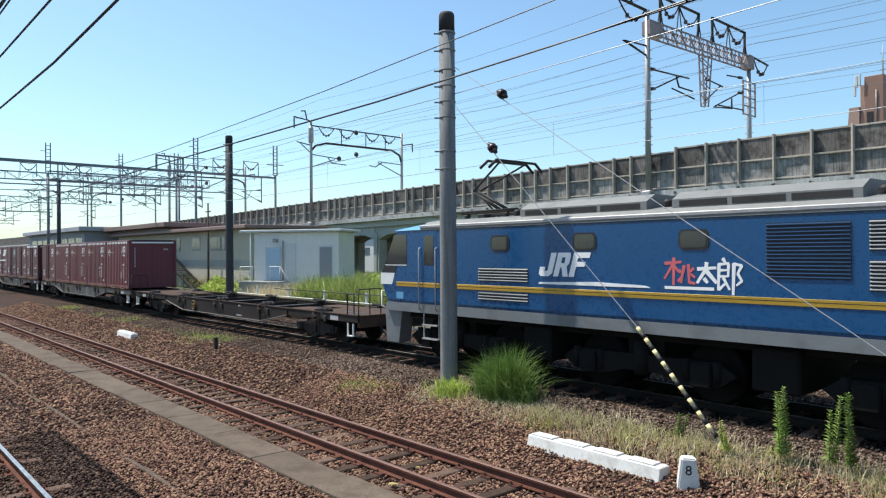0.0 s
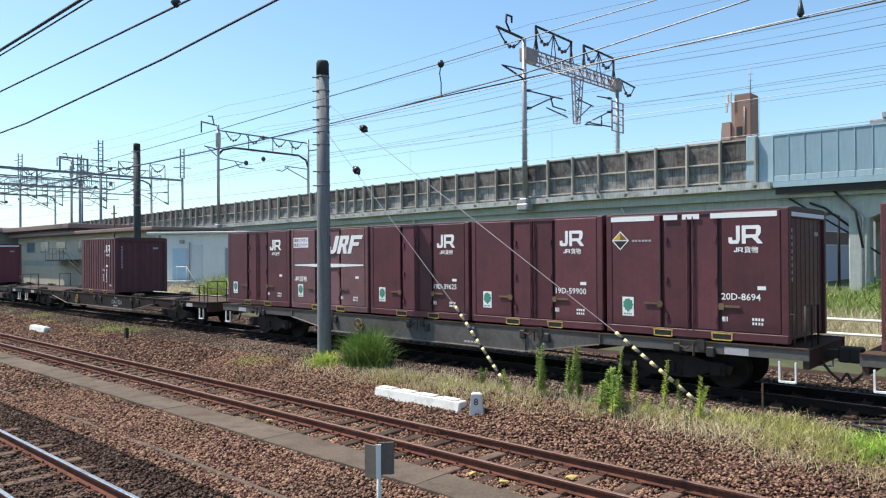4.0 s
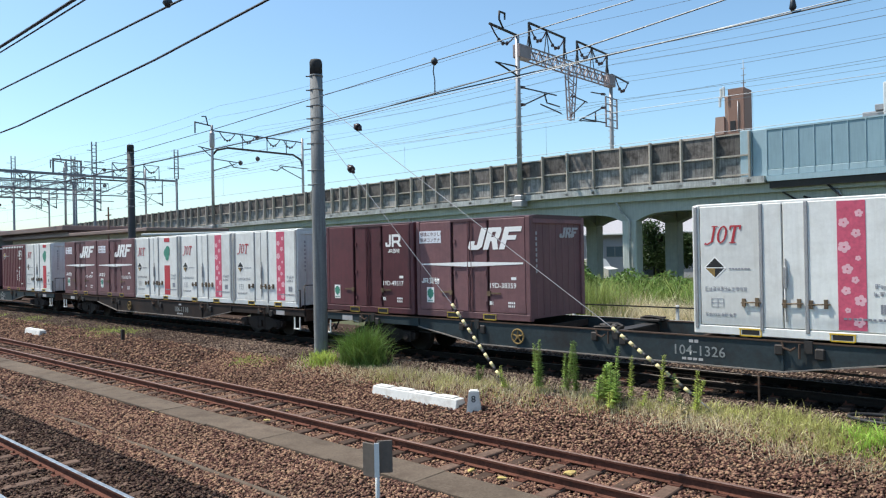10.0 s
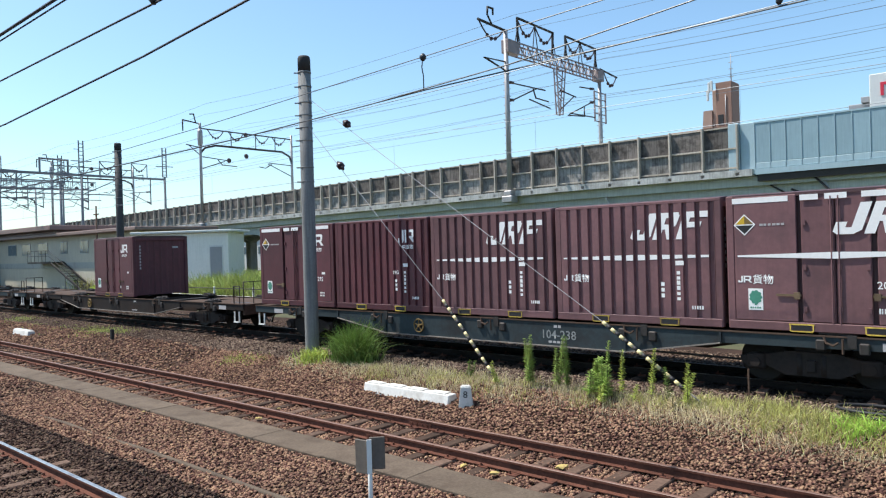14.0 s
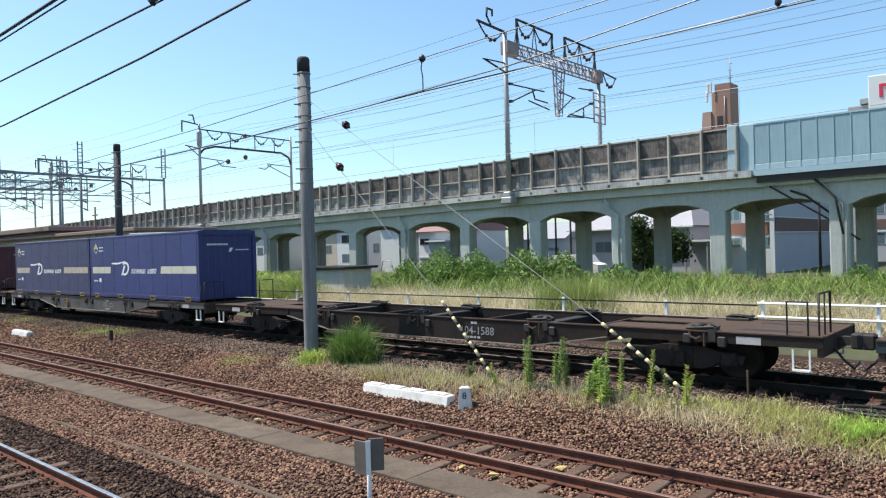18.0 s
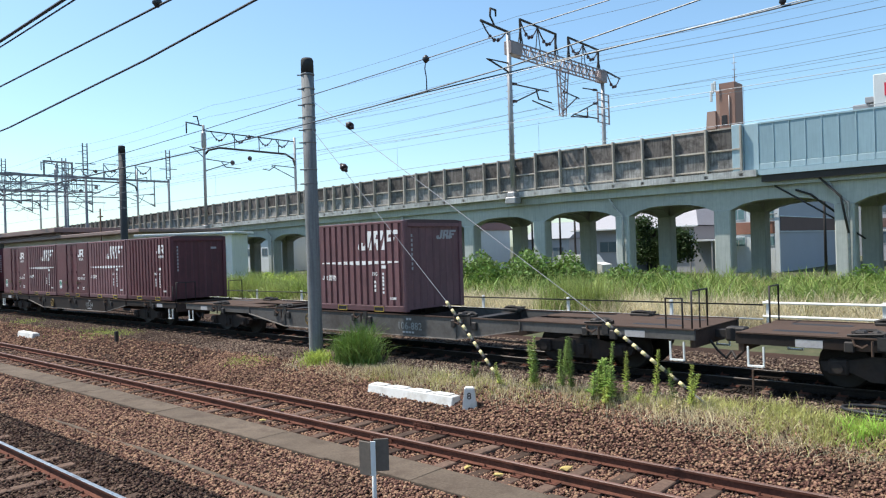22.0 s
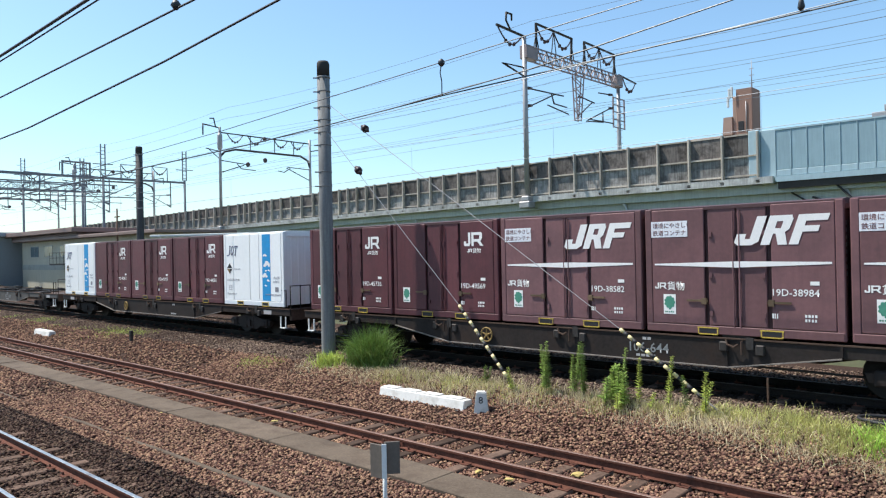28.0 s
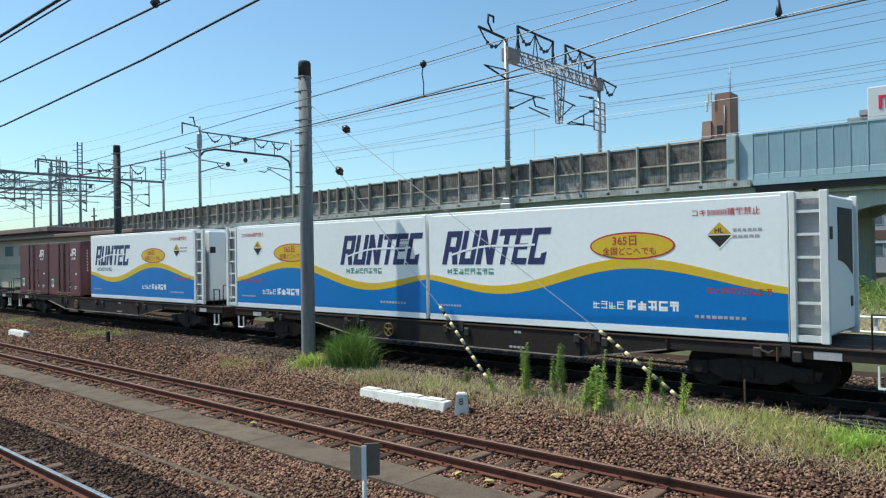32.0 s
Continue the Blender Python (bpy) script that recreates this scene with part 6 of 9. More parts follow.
def build_loco():
    t = thing("electric_locomotive", "blue electric freight locomotive with yellow line and grey roof", "locomotive")
    W, N = 1.4, -1.4
    bm = bmesh.new()
    prism(bm, [(-7.85, 1.5), (-8.1, 1.95), (-8.08, 2.3), (-7.42, 3.4), (7.42, 3.4), (8.08, 2.3), (8.1, 1.95), (7.85, 1.5)], "y", -W, W)
    bmesh.ops.bevel(bm, geom=[e for e in bm.edges if abs(e.verts[0].co.y - e.verts[1].co.y) < 0.01 and abs(e.verts[0].co.x) > 7.3 and abs(e.verts[1].co.x) > 7.3], offset=0.06, segments=2, affect="EDGES")
    part("body_shell", bm, LOCO, t)
    bm = bmesh.new()
    prism(bm, [(-7.9, 1.27), (7.9, 1.27), (7.86, 1.497), (-7.86, 1.497)], "y", -W - 0.004, W + 0.004)
    part("lower_band", bm, LOCO_GR, t, "grey band along the foot of the body")
    bm = bmesh.new()
    prism(bm, [(-W, 3.403), (-W + 0.02, 3.47), (-1.15, 3.6), (-0.8, 3.66), (0.8, 3.66), (1.15, 3.6), (W - 0.02, 3.47), (W, 3.403)], "x", -6.4, 6.4)
    part("roof", bm, LOCO_ROOF, t)
    bm = bmesh.new()
    for s in (-1, 1):
        bev_box(bm, -6.4, 6.4, s * (W - 0.03) - 0.04, s * (W - 0.03) + 0.04, 3.44, 3.52, 0.015)
    part("roof_gutter", bm, STEEL, t, "bright metal gutter strip")
    for s in (-1, 1):
        bm = bmesh.new()
        A = [(-W, 3.405), (-1.25, 3.55), (-0.8, 3.68), (0.8, 3.68), (1.25, 3.55), (W, 3.405)]
        a = [bm.verts.new((s * 6.4, y, z)) for y, z in A]
        b = [bm.verts.new((s * 7.55, y * 0.97, 3.405 + (z - 3.405) * 0.25)) for y, z in A]
        for i in range(5):
            bm.faces.new((a[i], a[i + 1], b[i + 1], b[i]))
        bm.faces.new(a)
        bm.faces.new(b)
        bm.faces.new((a[0], b[0], b[5], a[5]))
        part("cab_roof", bm, LOCO_LT, t, "light blue sloping cab roof")
        # cab end: windscreen, white panel, buffer beam, rail, lamps
        bm = bmesh.new()
        x0, z0, x1, z1 = 8.02, 2.42, 7.5, 3.3
        prism(bm, [(s * x0, z0), (s * (x0 + 0.03), z0), (s * (x1 + 0.03), z1), (s * x1, z1)], "y", -1.22, -0.03)
        prism(bm, [(s * x0, z0), (s * (x0 + 0.03), z0), (s * (x1 + 0.03), z1), (s * x1, z1)], "y", 0.03, 1.22)
        part("windscreen", bm, GLASS, t)
        bm = bmesh.new()
        prism(bm, [(s * 8.09, 1.97), (s * 8.12, 1.97), (s * 8.1, 2.28), (s * 8.07, 2.28)], "y", -W - 0.006, W + 0.006)
        for q in (-1, 1):
            y0, y1 = sorted((q * W, q * (W + 0.006)))
            prism(bm, [(s * 8.08, 1.97), (s * 7.6, 1.97), (s * 7.48, 2.28), (s * 8.07, 2.28)], "y", y0, y1)
        part("front_panel", bm, WHITE, t, "white front panel")
        bm = bmesh.new()
        prism(bm, [(s * 7.9, 0.4), (s * 7.98, 0.4), (s * 8.05, 1.26), (s * 7.3, 1.26), (s * 7.45, 0.4)], "y", -1.3, -0.9)
        prism(bm, [(s * 7.9, 0.4), (s * 7.98, 0.4), (s * 8.05, 1.26), (s * 7.3, 1.26), (s * 7.45, 0.4)], "y", 0.9, 1.3)
        box(bm, min(s * 7.8, s * 8.02), max(s * 7.8, s * 8.02), -0.89, 0.89, 0.75, 1.26)
        part("skirt", bm, LOCO_GR, t)
        bm = bmesh.new()
        path_rod(bm, [(s * 8.15, -1.2, 1.3), (s * 8.35, -1.2, 1.35), (s * 8.35, -1.2, 1.75), (s * 8.35, 1.2, 1.75), (s * 8.35, 1.2, 1.35), (s * 8.15, 1.2, 1.3)], 0.025)
        part("front_rail", bm, CREAM, t)
        bm = bmesh.new()
        box(bm, min(s * 7.9, s * 8.75), max(s * 7.9, s * 8.75), -0.12, 0.12, 0.72, 0.92)
        bev_box(bm, min(s * 8.7, s * 9.1), max(s * 8.7, s * 9.1), -0.17, 0.17, 0.64, 1.0, 0.03)
        part("coupler", bm, STEEL_DK, t)
        for q in (-1, 1):
            y0, y1 = sorted((q * W, q * (W + 0.008)))
            bm = bmesh.new()
            prism(bm, [(s * 7.93, 2.5), (s * 7.48, 3.3), (s * 6.95, 3.3), (s * 6.95, 2.5)], "y", y0, y1)
            part("cab_side_window", bm, GLASS, t)
            bm = bmesh.new()
            prism(bm, [(s * 8.07, 2.285), (s * 7.48, 2.285), (s * 7.35, 2.495), (s * 7.93, 2.495)], "y", y0, y1)
            part("dark_cab_panel", bm, BLACK, t)
            bm = bmesh.new()
            box(bm, min(s * 6.95, s * 7.88), max(s * 6.95, s * 7.88), min(y0, y1) - 0.003, max(y0, y1) + 0.003, 2.482, 2.502)
            part("window_strip", bm, MARK, t)
            bm = bmesh.new()
            box(bm, min(s * 7.1, s * 7.4), max(s * 7.1, s * 7.4), min(y0, y1), max(y0, y1), 1.6, 1.78)
            part("sign_holder", bm, LOCO_LT, t)
            bm = bmesh.new()
            a, b = sorted((s * 6.35, s * 5.75))
            box(bm, a, b, min(q * (W - 0.0), q * (W + 0.006)), max(q * (W - 0.0), q * (W + 0.006)), 1.55, 3.36)
            d = part("cab_door", bm, LOCO, t)
            bm = bmesh.new()
            box(bm, a + 0.12, b - 0.1, min(q * (W + 0.006), q * (W + 0.012)), max(q * (W + 0.006), q * (W + 0.012)), 2.5, 3.25)
            part("door_window", bm, GLASS, d)
            bm = bmesh.new()
            for x in (a - 0.03, b + 0.03):
                path_rod(bm, [(x, q * (W + 0.01), 1.35), (x, q * (W + 0.06), 1.4), (x, q * (W + 0.06), 2.9), (x, q * (W + 0.01), 2.95)], 0.016)
            for z in (0.6, 0.95):
                box(bm, a, b, min(q * 1.2, q * 1.4), max(q * 1.2, q * 1.4), z, z + 0.03)
            for x in (a, b):
                box(bm, x - 0.015, x + 0.015, min(q * 1.3, q * 1.33), max(q * 1.3, q * 1.33), 0.6, 1.27)
            part("handrail", bm, STEEL, t)
    # side of the body
    for q in (-1, 1):
        bm = bmesh.new()
        y0, y1 = sorted((q * W, q * (W + 0.014)))
        bev_box(bm, -7.4, 7.4, y0, y1, 1.93, 2.05, 0.005)
        part("yellow_line", bm, LOCO_YEL, t, "yellow line along the side")
        bm = bmesh.new()
        box(bm, -7.39, 7.39, min(q * (W + 0.0141), q * (W + 0.016)), max(q * (W + 0.0141), q * (W + 0.016)), 1.995, 2.005)
        part("dark_line", bm, BLACK, t)
        for cx in (-3.51, -1.12, 1.28, 5.4):
            bm = bmesh.new()
            pts = [(cx + 0.29 * sx, 3.02 + 0.18 * sz) for sx, sz in ((-1, -0.6), (-0.8, -1), (0.8, -1), (1, -0.6), (1, 0.6), (0.8, 1), (-0.8, 1), (-1, 0.6))]
            prism(bm, pts, "y", y0, y1, 0)
            w = part("side_window", bm, STEEL_DK, t)
            bm = bmesh.new()
            pts = [(cx + 0.25 * sx, 3.02 + 0.145 * sz) for sx, sz in ((-1, -0.6), (-0.8, -1), (0.8, -1), (1, -0.6), (1, 0.6), (0.8, 1), (-0.8, 1), (-1, 0.6))]
            prism(bm, pts, "y", q * (W + 0.014), q * (W + 0.018))
            part("pane", bm, GLASS, w)
        for x0, x1, z0, z1, n, slat in ((-4.22, -2.66, 2.14, 2.46, 5, LOCO_GR), (-4.22, -2.66, 1.7, 1.9, 3, LOCO_GR), (2.57, 3.85, 2.36, 3.26, 15, LOCO_SLAT), (4.1, 5.0, 2.8, 3.26, 8, LOCO_GR), (4.1, 5.0, 2.2, 2.66, 8, LOCO_GR)):
            bm = bmesh.new()
            box(bm, x0, x1, min(q * W, q * (W + 0.004)), max(q * W, q * (W + 0.004)), z0, z1)
            g = part("louvre", bm, BLACK, t)
            h = (z1 - z0) / n
            for k in range(n):
                bm = bmesh.new()
                z = z0 + k * h
                prism(bm, [(q * (W + 0.004), z + h * 0.6), (q * (W + 0.022), z + h * 0.3), (q * (W + 0.022), z + h * 0.48), (q * (W + 0.004), z + h * 0.8)], "x", x0, x1)
                part("slat", bm, slat, g)
    q = -W - 0.002
    bm = bmesh.new()
    quads(bm, SLANT_MARK, -2.36, 2.3, 1.12, 0.5, q, shear=0.3, thick=0.006)
    prism(bm, [(-2.35, 2.13), (0.4, 2.13), (0.3, 2.17), (-0.8, 2.21), (-2.35, 2.17)], "y", q, q - 0.006)
    part("company_mark", bm, MARK, t, "white slanted company mark and line")
    # brush-painted nickname as plain strokes
    def brush(strokes, x0, z0, w, h, thick, m, name, label):
        bm = bmesh.new()
        for k, (ax, az, bx_, bz, r) in enumerate(strokes):
            a, b = Vector((x0 + ax * w, z0 + az * h)), Vector((x0 + bx_ * w, z0 + bz * h))
            d = (b - a).normalized()
            p = Vector((-d.y, d.x)) * thick * r
            prism(bm, [tuple(a + p), tuple(a - p), tuple(b - p * 0.7 + d * 0.01), tuple(b + p * 0.7 + d * 0.01)], "y", q, q - 0.004 - 0.0003 * k)
        part(name, bm, m, t, label)
    brush(((0, 0.78, 0.56, 0.84, 1), (0.32, 1, 0.3, 0, 1.1), (0.29, 0.76, 0, 0.22, 0.9), (0.32, 0.7, 0.5, 0.45, 0.8), (0.66, 0.72, 0.55, 0.08, 1), (0.8, 0.76, 0.82, 0.1, 1), (0.82, 0.1, 1, 0.06, 0.9), (0.48, 0.55, 0.6, 0.42, 0.8), (0.97, 0.62, 0.85, 0.48, 0.8), (0.45, 0.12, 0.6, 0.34, 0.8), (0.87, 0.4, 1, 0.28, 0.8)),
          0.7, 2.21, 0.6, 0.49, 0.032, BRUSH_RED, "brush_mark_red", "red brush strokes")
    brush(((0.04, 0.68, 0.96, 0.74, 1), (0.52, 1, 0.46, 0.6, 1.1), (0.47, 0.66, 0.04, 0.04, 1), (0.48, 0.62, 0.98, 0.06, 1.2), (0.38, 0.26, 0.54, 0.06, 1.1)), 1.33, 2.24, 0.38, 0.38, 0.034, MARK, "brush_mark", "white brush strokes")
    brush(((0.26, 1, 0.36, 0.88, 1), (0.12, 0.84, 0.08, 0.12, 1), (0.08, 0.82, 0.5, 0.86, 0.9), (0.49, 0.84, 0.47, 0.5, 0.9), (0.12, 0.66, 0.46, 0.67, 0.8), (0.12, 0.49, 0.46, 0.5, 0.8), (0.1, 0.12, 0.36, 0.3, 0.9), (0.28, 0.46, 0.52, 0.14, 0.9), (0.7, 0.86, 0.66, 0, 1.1), (0.68, 0.84, 1, 0.8, 0.9), (1, 0.8, 0.84, 0.58, 0.9), (0.84, 0.58, 1, 0.38, 0.9), (1, 0.38, 0.8, 0.26, 0.8)),
          1.7, 2.07, 0.46, 0.62, 0.03, MARK, "brush_mark", "white brush strokes")
    bm = bmesh.new()
    box(bm, 0.7, 1.66, q - 0.004, q, 2.125, 2.18)
    part("mark_underline", bm, MARK, t)
    # roof equipment
    for x0, x1 in ((-3.2, 0.1), (0.65, 3.9), (4.3, 6.0)):
        bm = bmesh.new()
        prism(bm, [(-1.05, 3.62), (-1.05, 3.78), (-0.75, 3.93), (0.75, 3.93), (1.05, 3.78), (1.05, 3.62)], "x", x0, x1)
        g = part("roof_box", bm, LOCO_ROOF, t)
        n = 3
        for i in range(n):
            a = x0 + 0.15 + i * (x1 - x0 - 0.2) / n
            bm = bmesh.new()
            box(bm, a, a + (x1 - x0 - 0.2) / n - 0.1, -1.058, -1.05, 3.64, 3.75)
            part("vent_panel", bm, STEEL_DK, g)
    bm = bmesh.new()
    for sx in (-1,):
        for y in (-0.55, 0.55):
            bev_box(bm, -5.7, -3.9, y - 0.05, y + 0.05, 3.78, 3.86, 0.01)
            for x in (-5.5, -4.1):
                lathe(bm, [(0.05, 3.62), (0.1, 3.66), (0.05, 3.7), (0.1, 3.74), (0.05, 3.78)], 8, centre=(x, y, 0))
        for y in (-0.25, 0.25):
            rod(bm, (-4.75, y * 0.6, 3.9), (-5.75, y * 0.4, 4.42), 0.045, 0.035)
            rod(bm, (-5.75, y * 0.4, 4.42), (-4.45, y * 1.8, 5.02), 0.03, 0.025)
        rod(bm, (-5.05, 0, 3.85), (-5.7, 0, 4.38), 0.02)
        for x in (-4.6, -4.3):
            path_rod(bm, [(x, -0.95, 4.86), (x, -0.7, 5.06), (x, 0.7, 5.06), (x, 0.95, 4.86)], 0.035)
    part("pantograph", bm, STEEL_DK, t, "raised single-arm pantograph")
    bm = bmesh.new()
    for x in (-5.9, -3.6, 0.35, 4.1):
        lathe(bm, [(0.05, 3.6), (0.12, 3.66), (0.06, 3.7), (0.12, 3.75), (0.05, 3.82)], 10, centre=(x, -0.7, 0))
        bev_box(bm, x - 0.15, x + 0.15, 0.3, 0.8, 3.6, 3.85, 0.03)
    path_rod(bm, [(-5.9, -0.7, 3.84), (-3.6, -0.7, 3.84)], 0.025)
    part("roof_fitting", bm, STEEL_DK, t)
    # running gear
    for x in (-5.2, 0.0, 5.2):
        bm = bmesh.new()
        for s in (-1, 1):
            y0, y1 = sorted((s * 0.95, s * 1.12))
            prism(bm, [(-1.9, 0.62), (-1.6, 0.4), (-0.9, 0.36), (-0.4, 0.5), (0.4, 0.5), (0.9, 0.36), (1.6, 0.4), (1.9, 0.62), (1.6, 0.82), (-1.6, 0.82)], "y", y0, y1)
            for k in (-1.25, 1.25):
                bev_box(bm, k - 0.2, k + 0.2, s * 1.08 - 0.12, s * 1.08 + 0.12, 0.36, 0.78, 0.03)
                for e in (-0.3, 0.3):
                    rod(bm, (k + e, s * 1.08, 0.45), (k + e, s * 1.08, 0.85), 0.09, n=8)
            rod(bm, (0, s * 1.08, 0.45), (0, s * 1.08, 1.1), 0.16, n=10)
        box(bm, -0.4, 0.4, -0.95, 0.95, 0.5, 1.2)
        b = part("bogie", bm, LOCO_DK, t, at=pose(x, 0, 0))
        for k in (-1.25, 1.25):
            bm = bmesh.new()
            for s in (-1, 1):
                lathe(bm, [(0.2, s * 0.6), (0.5, s * 0.585), (0.56, s * 0.6), (0.56, s * 0.5), (0.59, s * 0.47), (0.2, s * 0.48)], 22, axis="y")
            rod(bm, (0, -0.95, 0), (0, 0.95, 0), 0.09, n=10)
            part("wheelset", bm, LOCO_DK, b, at=pose(k, 0, 0.56))
    bm = bmesh.new()
    for x0, x1 in ((-3.0, -2.2), (2.2, 3.0)):
        bev_box(bm, x0, x1, -1.2, 1.2, 0.45, 1.2, 0.04)
    box(bm, -7.5, 7.5, -1.0, 1.0, 1.1, 1.26)
    part("underframe_box", bm, LOCO_DK, t)
    MOVERS.append((t, 178.35, Z_TRAIN))


build_loco()

# ------------------------------------------------------------------ poles, wires, gantries


def wire(bm, pts, r, n=5):
    path_rod(bm, pts, r, n=n)


def sagging(a, b, sag, k=14):
    a, b = Vector(a), Vector(b)
    return [a.lerp(b, i / k) - Vector((0, 0, 4 * sag * (i / k) * (1 - i / k))) for i in range(k + 1)]


def concrete_pole(x, y, z0, z1, r, m, label, rings=True, name="catenary_pole"):
    t = thing(name, label, "pole", at=pose(x, y, z0))
    h = z1 - z0
    bm = bmesh.new()
    lathe(bm, [(r * 1.06, -0.3), (r * 1.05, 0), (r, h * 0.5), (r * 0.95, h - 0.42)], 20)
    part("shaft", bm, m, t)
    bm = bmesh.new()
    lathe(bm, [(r * 0.96, h - 0.42), (r * 0.95, h - 0.06), (r * 0.8, h)], 20)
    part("cap", bm, POLE_DK, t, "dark weathered pole head")
    if rings:
        for z in (h - 0.46, h - 0.85, h - 1.3, h - 1.65, h - 2.0, h - 2.35, h - 3.1, h - 3.5):
            bm = bmesh.new()
            lathe(bm, [(r * 0.98, -0.02), (r * 1.045, -0.016), (r * 1.045, 0.016), (r * 0.98, 0.02)], 16)
            rod(bm, (-r * 0.7, -r * 0.7, 0), (-r * 1.1, -r * 1.1, 0), 0.02, n=6)
            part("clamp_band", bm, POLE, t, at=pose(0, 0, z))
    return t


def disc(bm, p, r, d=(0, 1, 0.2)):
    p, d = Vector(p), Vector(d).normalized()
    rod(bm, p - d * r * 0.25, p + d * r * 0.25, r, r * 0.7, n=12)


def guard_wire(top, knee, foot, ball, label):
    """A guy wire with a strain insulator and a striped guard at its foot."""
    t = thing("guy_wire", label, "guy wire")
    top, knee, foot = Vector(top), Vector(knee), Vector(foot)
    bm = bmesh.new()
    path_rod(bm, [top, knee], 0.008, n=5)
    rod(bm, foot, foot + (foot - knee).normalized() * 0.5, 0.015, n=5)
    part("wire", bm, STEEL, t)
    bm = bmesh.new()
    w = (knee - top).normalized()
    b = Vector(ball)
    rod(bm, b - w * 0.05, b + w * 0.05, 0.1, 0.1, n=12)
    rod(bm, b - w * 0.16, b - w * 0.05, 0.03, 0.08, n=10)
    rod(bm, b + w * 0.05, b + w * 0.16, 0.08, 0.03, n=10)
    part("insulator", bm, INSUL, t, "dark round strain insulator")
    n = 18
    for i in range(n):
        bm = bmesh.new()
        rod(bm, knee.lerp(foot, i / n), knee.lerp(foot, (i + 1) / n), 0.036, n=10)
        part("guard_band", bm, PALEYEL if i % 2 == 0 else BLACK, t)
    return t


def build_line():
    concrete_pole(-15.97, 12.6, 0.3, 8.71, 0.185, POLE, "tall grey concrete pole with dark head and clamp bands")
    concrete_pole(-40.5, 18.55, 0.3, 9.7, 0.2, DARKPOLE, "dark weathered concrete pole beside the freight track")
    concrete_pole(-88.0, 21.0, 0.3, 11.5, 0.2, DARKPOLE, "dark weathered concrete pole far down the line", rings=False)
    guard_wire((-15.8, 12.55, 6.72), (-11.07, 12.6, 2.04), (-9.64, 12.6, 0.42), (-14.53, 12.58, 5.52), "guy wire with yellow and black striped guard")
    guard_wire((-15.8, 12.6, 7.5), (-6.91, 12.6, 1.72), (-5.3, 12.6, 0.58), (-14.26, 12.6, 6.6), "guy wire with yellow and black striped guard")
    # overhead wires above the near track
    t = thing("overhead_line", "dark overhead wires above the near track", "overhead wire")
    for pts, r, nm in (([(-75, 3.83, 6.45), (-12, 3.83, 6.7), (30, 3.83, 7.0)], 0.024, "feeder_wire"), ([(-75, 3.83, 6.38), (-12, 3.85, 6.63), (30, 3.85, 6.9)], 0.012, "feeder_wire"),
                       ([(-75, 3.83, 6.05), (-12, 3.83, 6.01), (30, 3.83, 6.02)], 0.013, "messenger_wire"), ([(-75, 3.83, 5.2), (-12.1, 3.83, 5.33), (-7.7, 3.83, 5.49), (0, 3.83, 5.95), (12, 3.83, 6.9)], 0.013, "contact_wire")):
        bm = bmesh.new()
        wire(bm, pts, r)
        part(nm, bm, WIRE, t)
    bm = bmesh.new()
    rod(bm, (-7.4, 3.83, 6.02), (-7.4, 3.83, 6.6), 0.012)
    lathe(bm, [(0.02, 6.0), (0.06, 6.05), (0.03, 6.1)], 8, centre=(-7.4, 3.83, 0))
    part("dropper", bm, WIRE, t)
    # wires above the side track
    t = thing("overhead_line", "overhead wires crossing above the side track", "overhead wire")
    for pts, r, nm in (([(-75, 8.4, 5.9), (-22, 8.4, 5.9), (-14.34, 8.4, 6.07), (-10.34, 8.4, 6.21), (-5.0, 8.4, 6.4), (6, 8.4, 6.75)], 0.008, "messenger_wire"),
                       ([(-75, 8.4, 5.3), (-12.8, 8.4, 5.65), (-8.9, 8.4, 5.74), (-6, 8.4, 5.87), (-3.18, 8.4, 6.13), (8, 8.4, 7.2)], 0.0105, "rising_wire"),
                       ([(-75, 8.42, 5.28), (-12.8, 8.42, 5.65), (-7.67, 8.42, 5.78), (8, 8.42, 5.9)], 0.0105, "contact_wire")):
        bm = bmesh.new()
        wire(bm, pts, r)
        part(nm, bm, WIRE, t)
    bm = bmesh.new()
    path_rod(bm, [(-7.65, 8.4, 6.3), (-7.68, 8.4, 6.15), (-7.65, 8.4, 6.0), (-7.66, 8.41, 5.78)], 0.009)
    lathe(bm, [(0.02, 6.24), (0.055, 6.28), (0.055, 6.32), (0.02, 6.36)], 10, centre=(-7.65, 8.4, 0))
    lathe(bm, [(0.02, 5.82), (0.04, 5.85), (0.012, 6.0)], 8, centre=(-2.34, 8.4, 0.02))
    part("dropper", bm, WIRE, t)
    # freight track
    t = thing("overhead_line", "thin overhead wires above the freight track", "overhead wire")
    for pts, r, nm in (([(-200, 15.08, 5.62), (-18, 15.08, 5.62), (-12, 15.08, 5.66), (40, 15.08, 5.7), (200, 15.08, 5.7)], 0.006, "contact_wire"), (sagging((-66, 15.08, 6.6), (-15.9, 15.08, 6.55), 0.25) + sagging((-15.9, 15.08, 6.55), (34, 15.08, 6.6), 0.25), 0.006, "messenger_wire"),
                       ([(-70, 12.6, 6.6), (-15.97, 12.6, 6.85), (20, 12.6, 7.6)], 0.009, "feeder_wire")):
        bm = bmesh.new()
        wire(bm, pts, r)
        part(nm, bm, WIRE_LITE, t)
    bm = bmesh.new()
    for x in range(-60, 12, 5):
        rod(bm, (x, 15.08, 5.62), (x, 15.08, 6.4), 0.003, n=4)
    part("dropper", bm, WIRE_LITE, t)
    # feeder wires strung over the elevated line
    t = thing("overhead_line", "many thin wires strung above the elevated railway", "overhead wire")
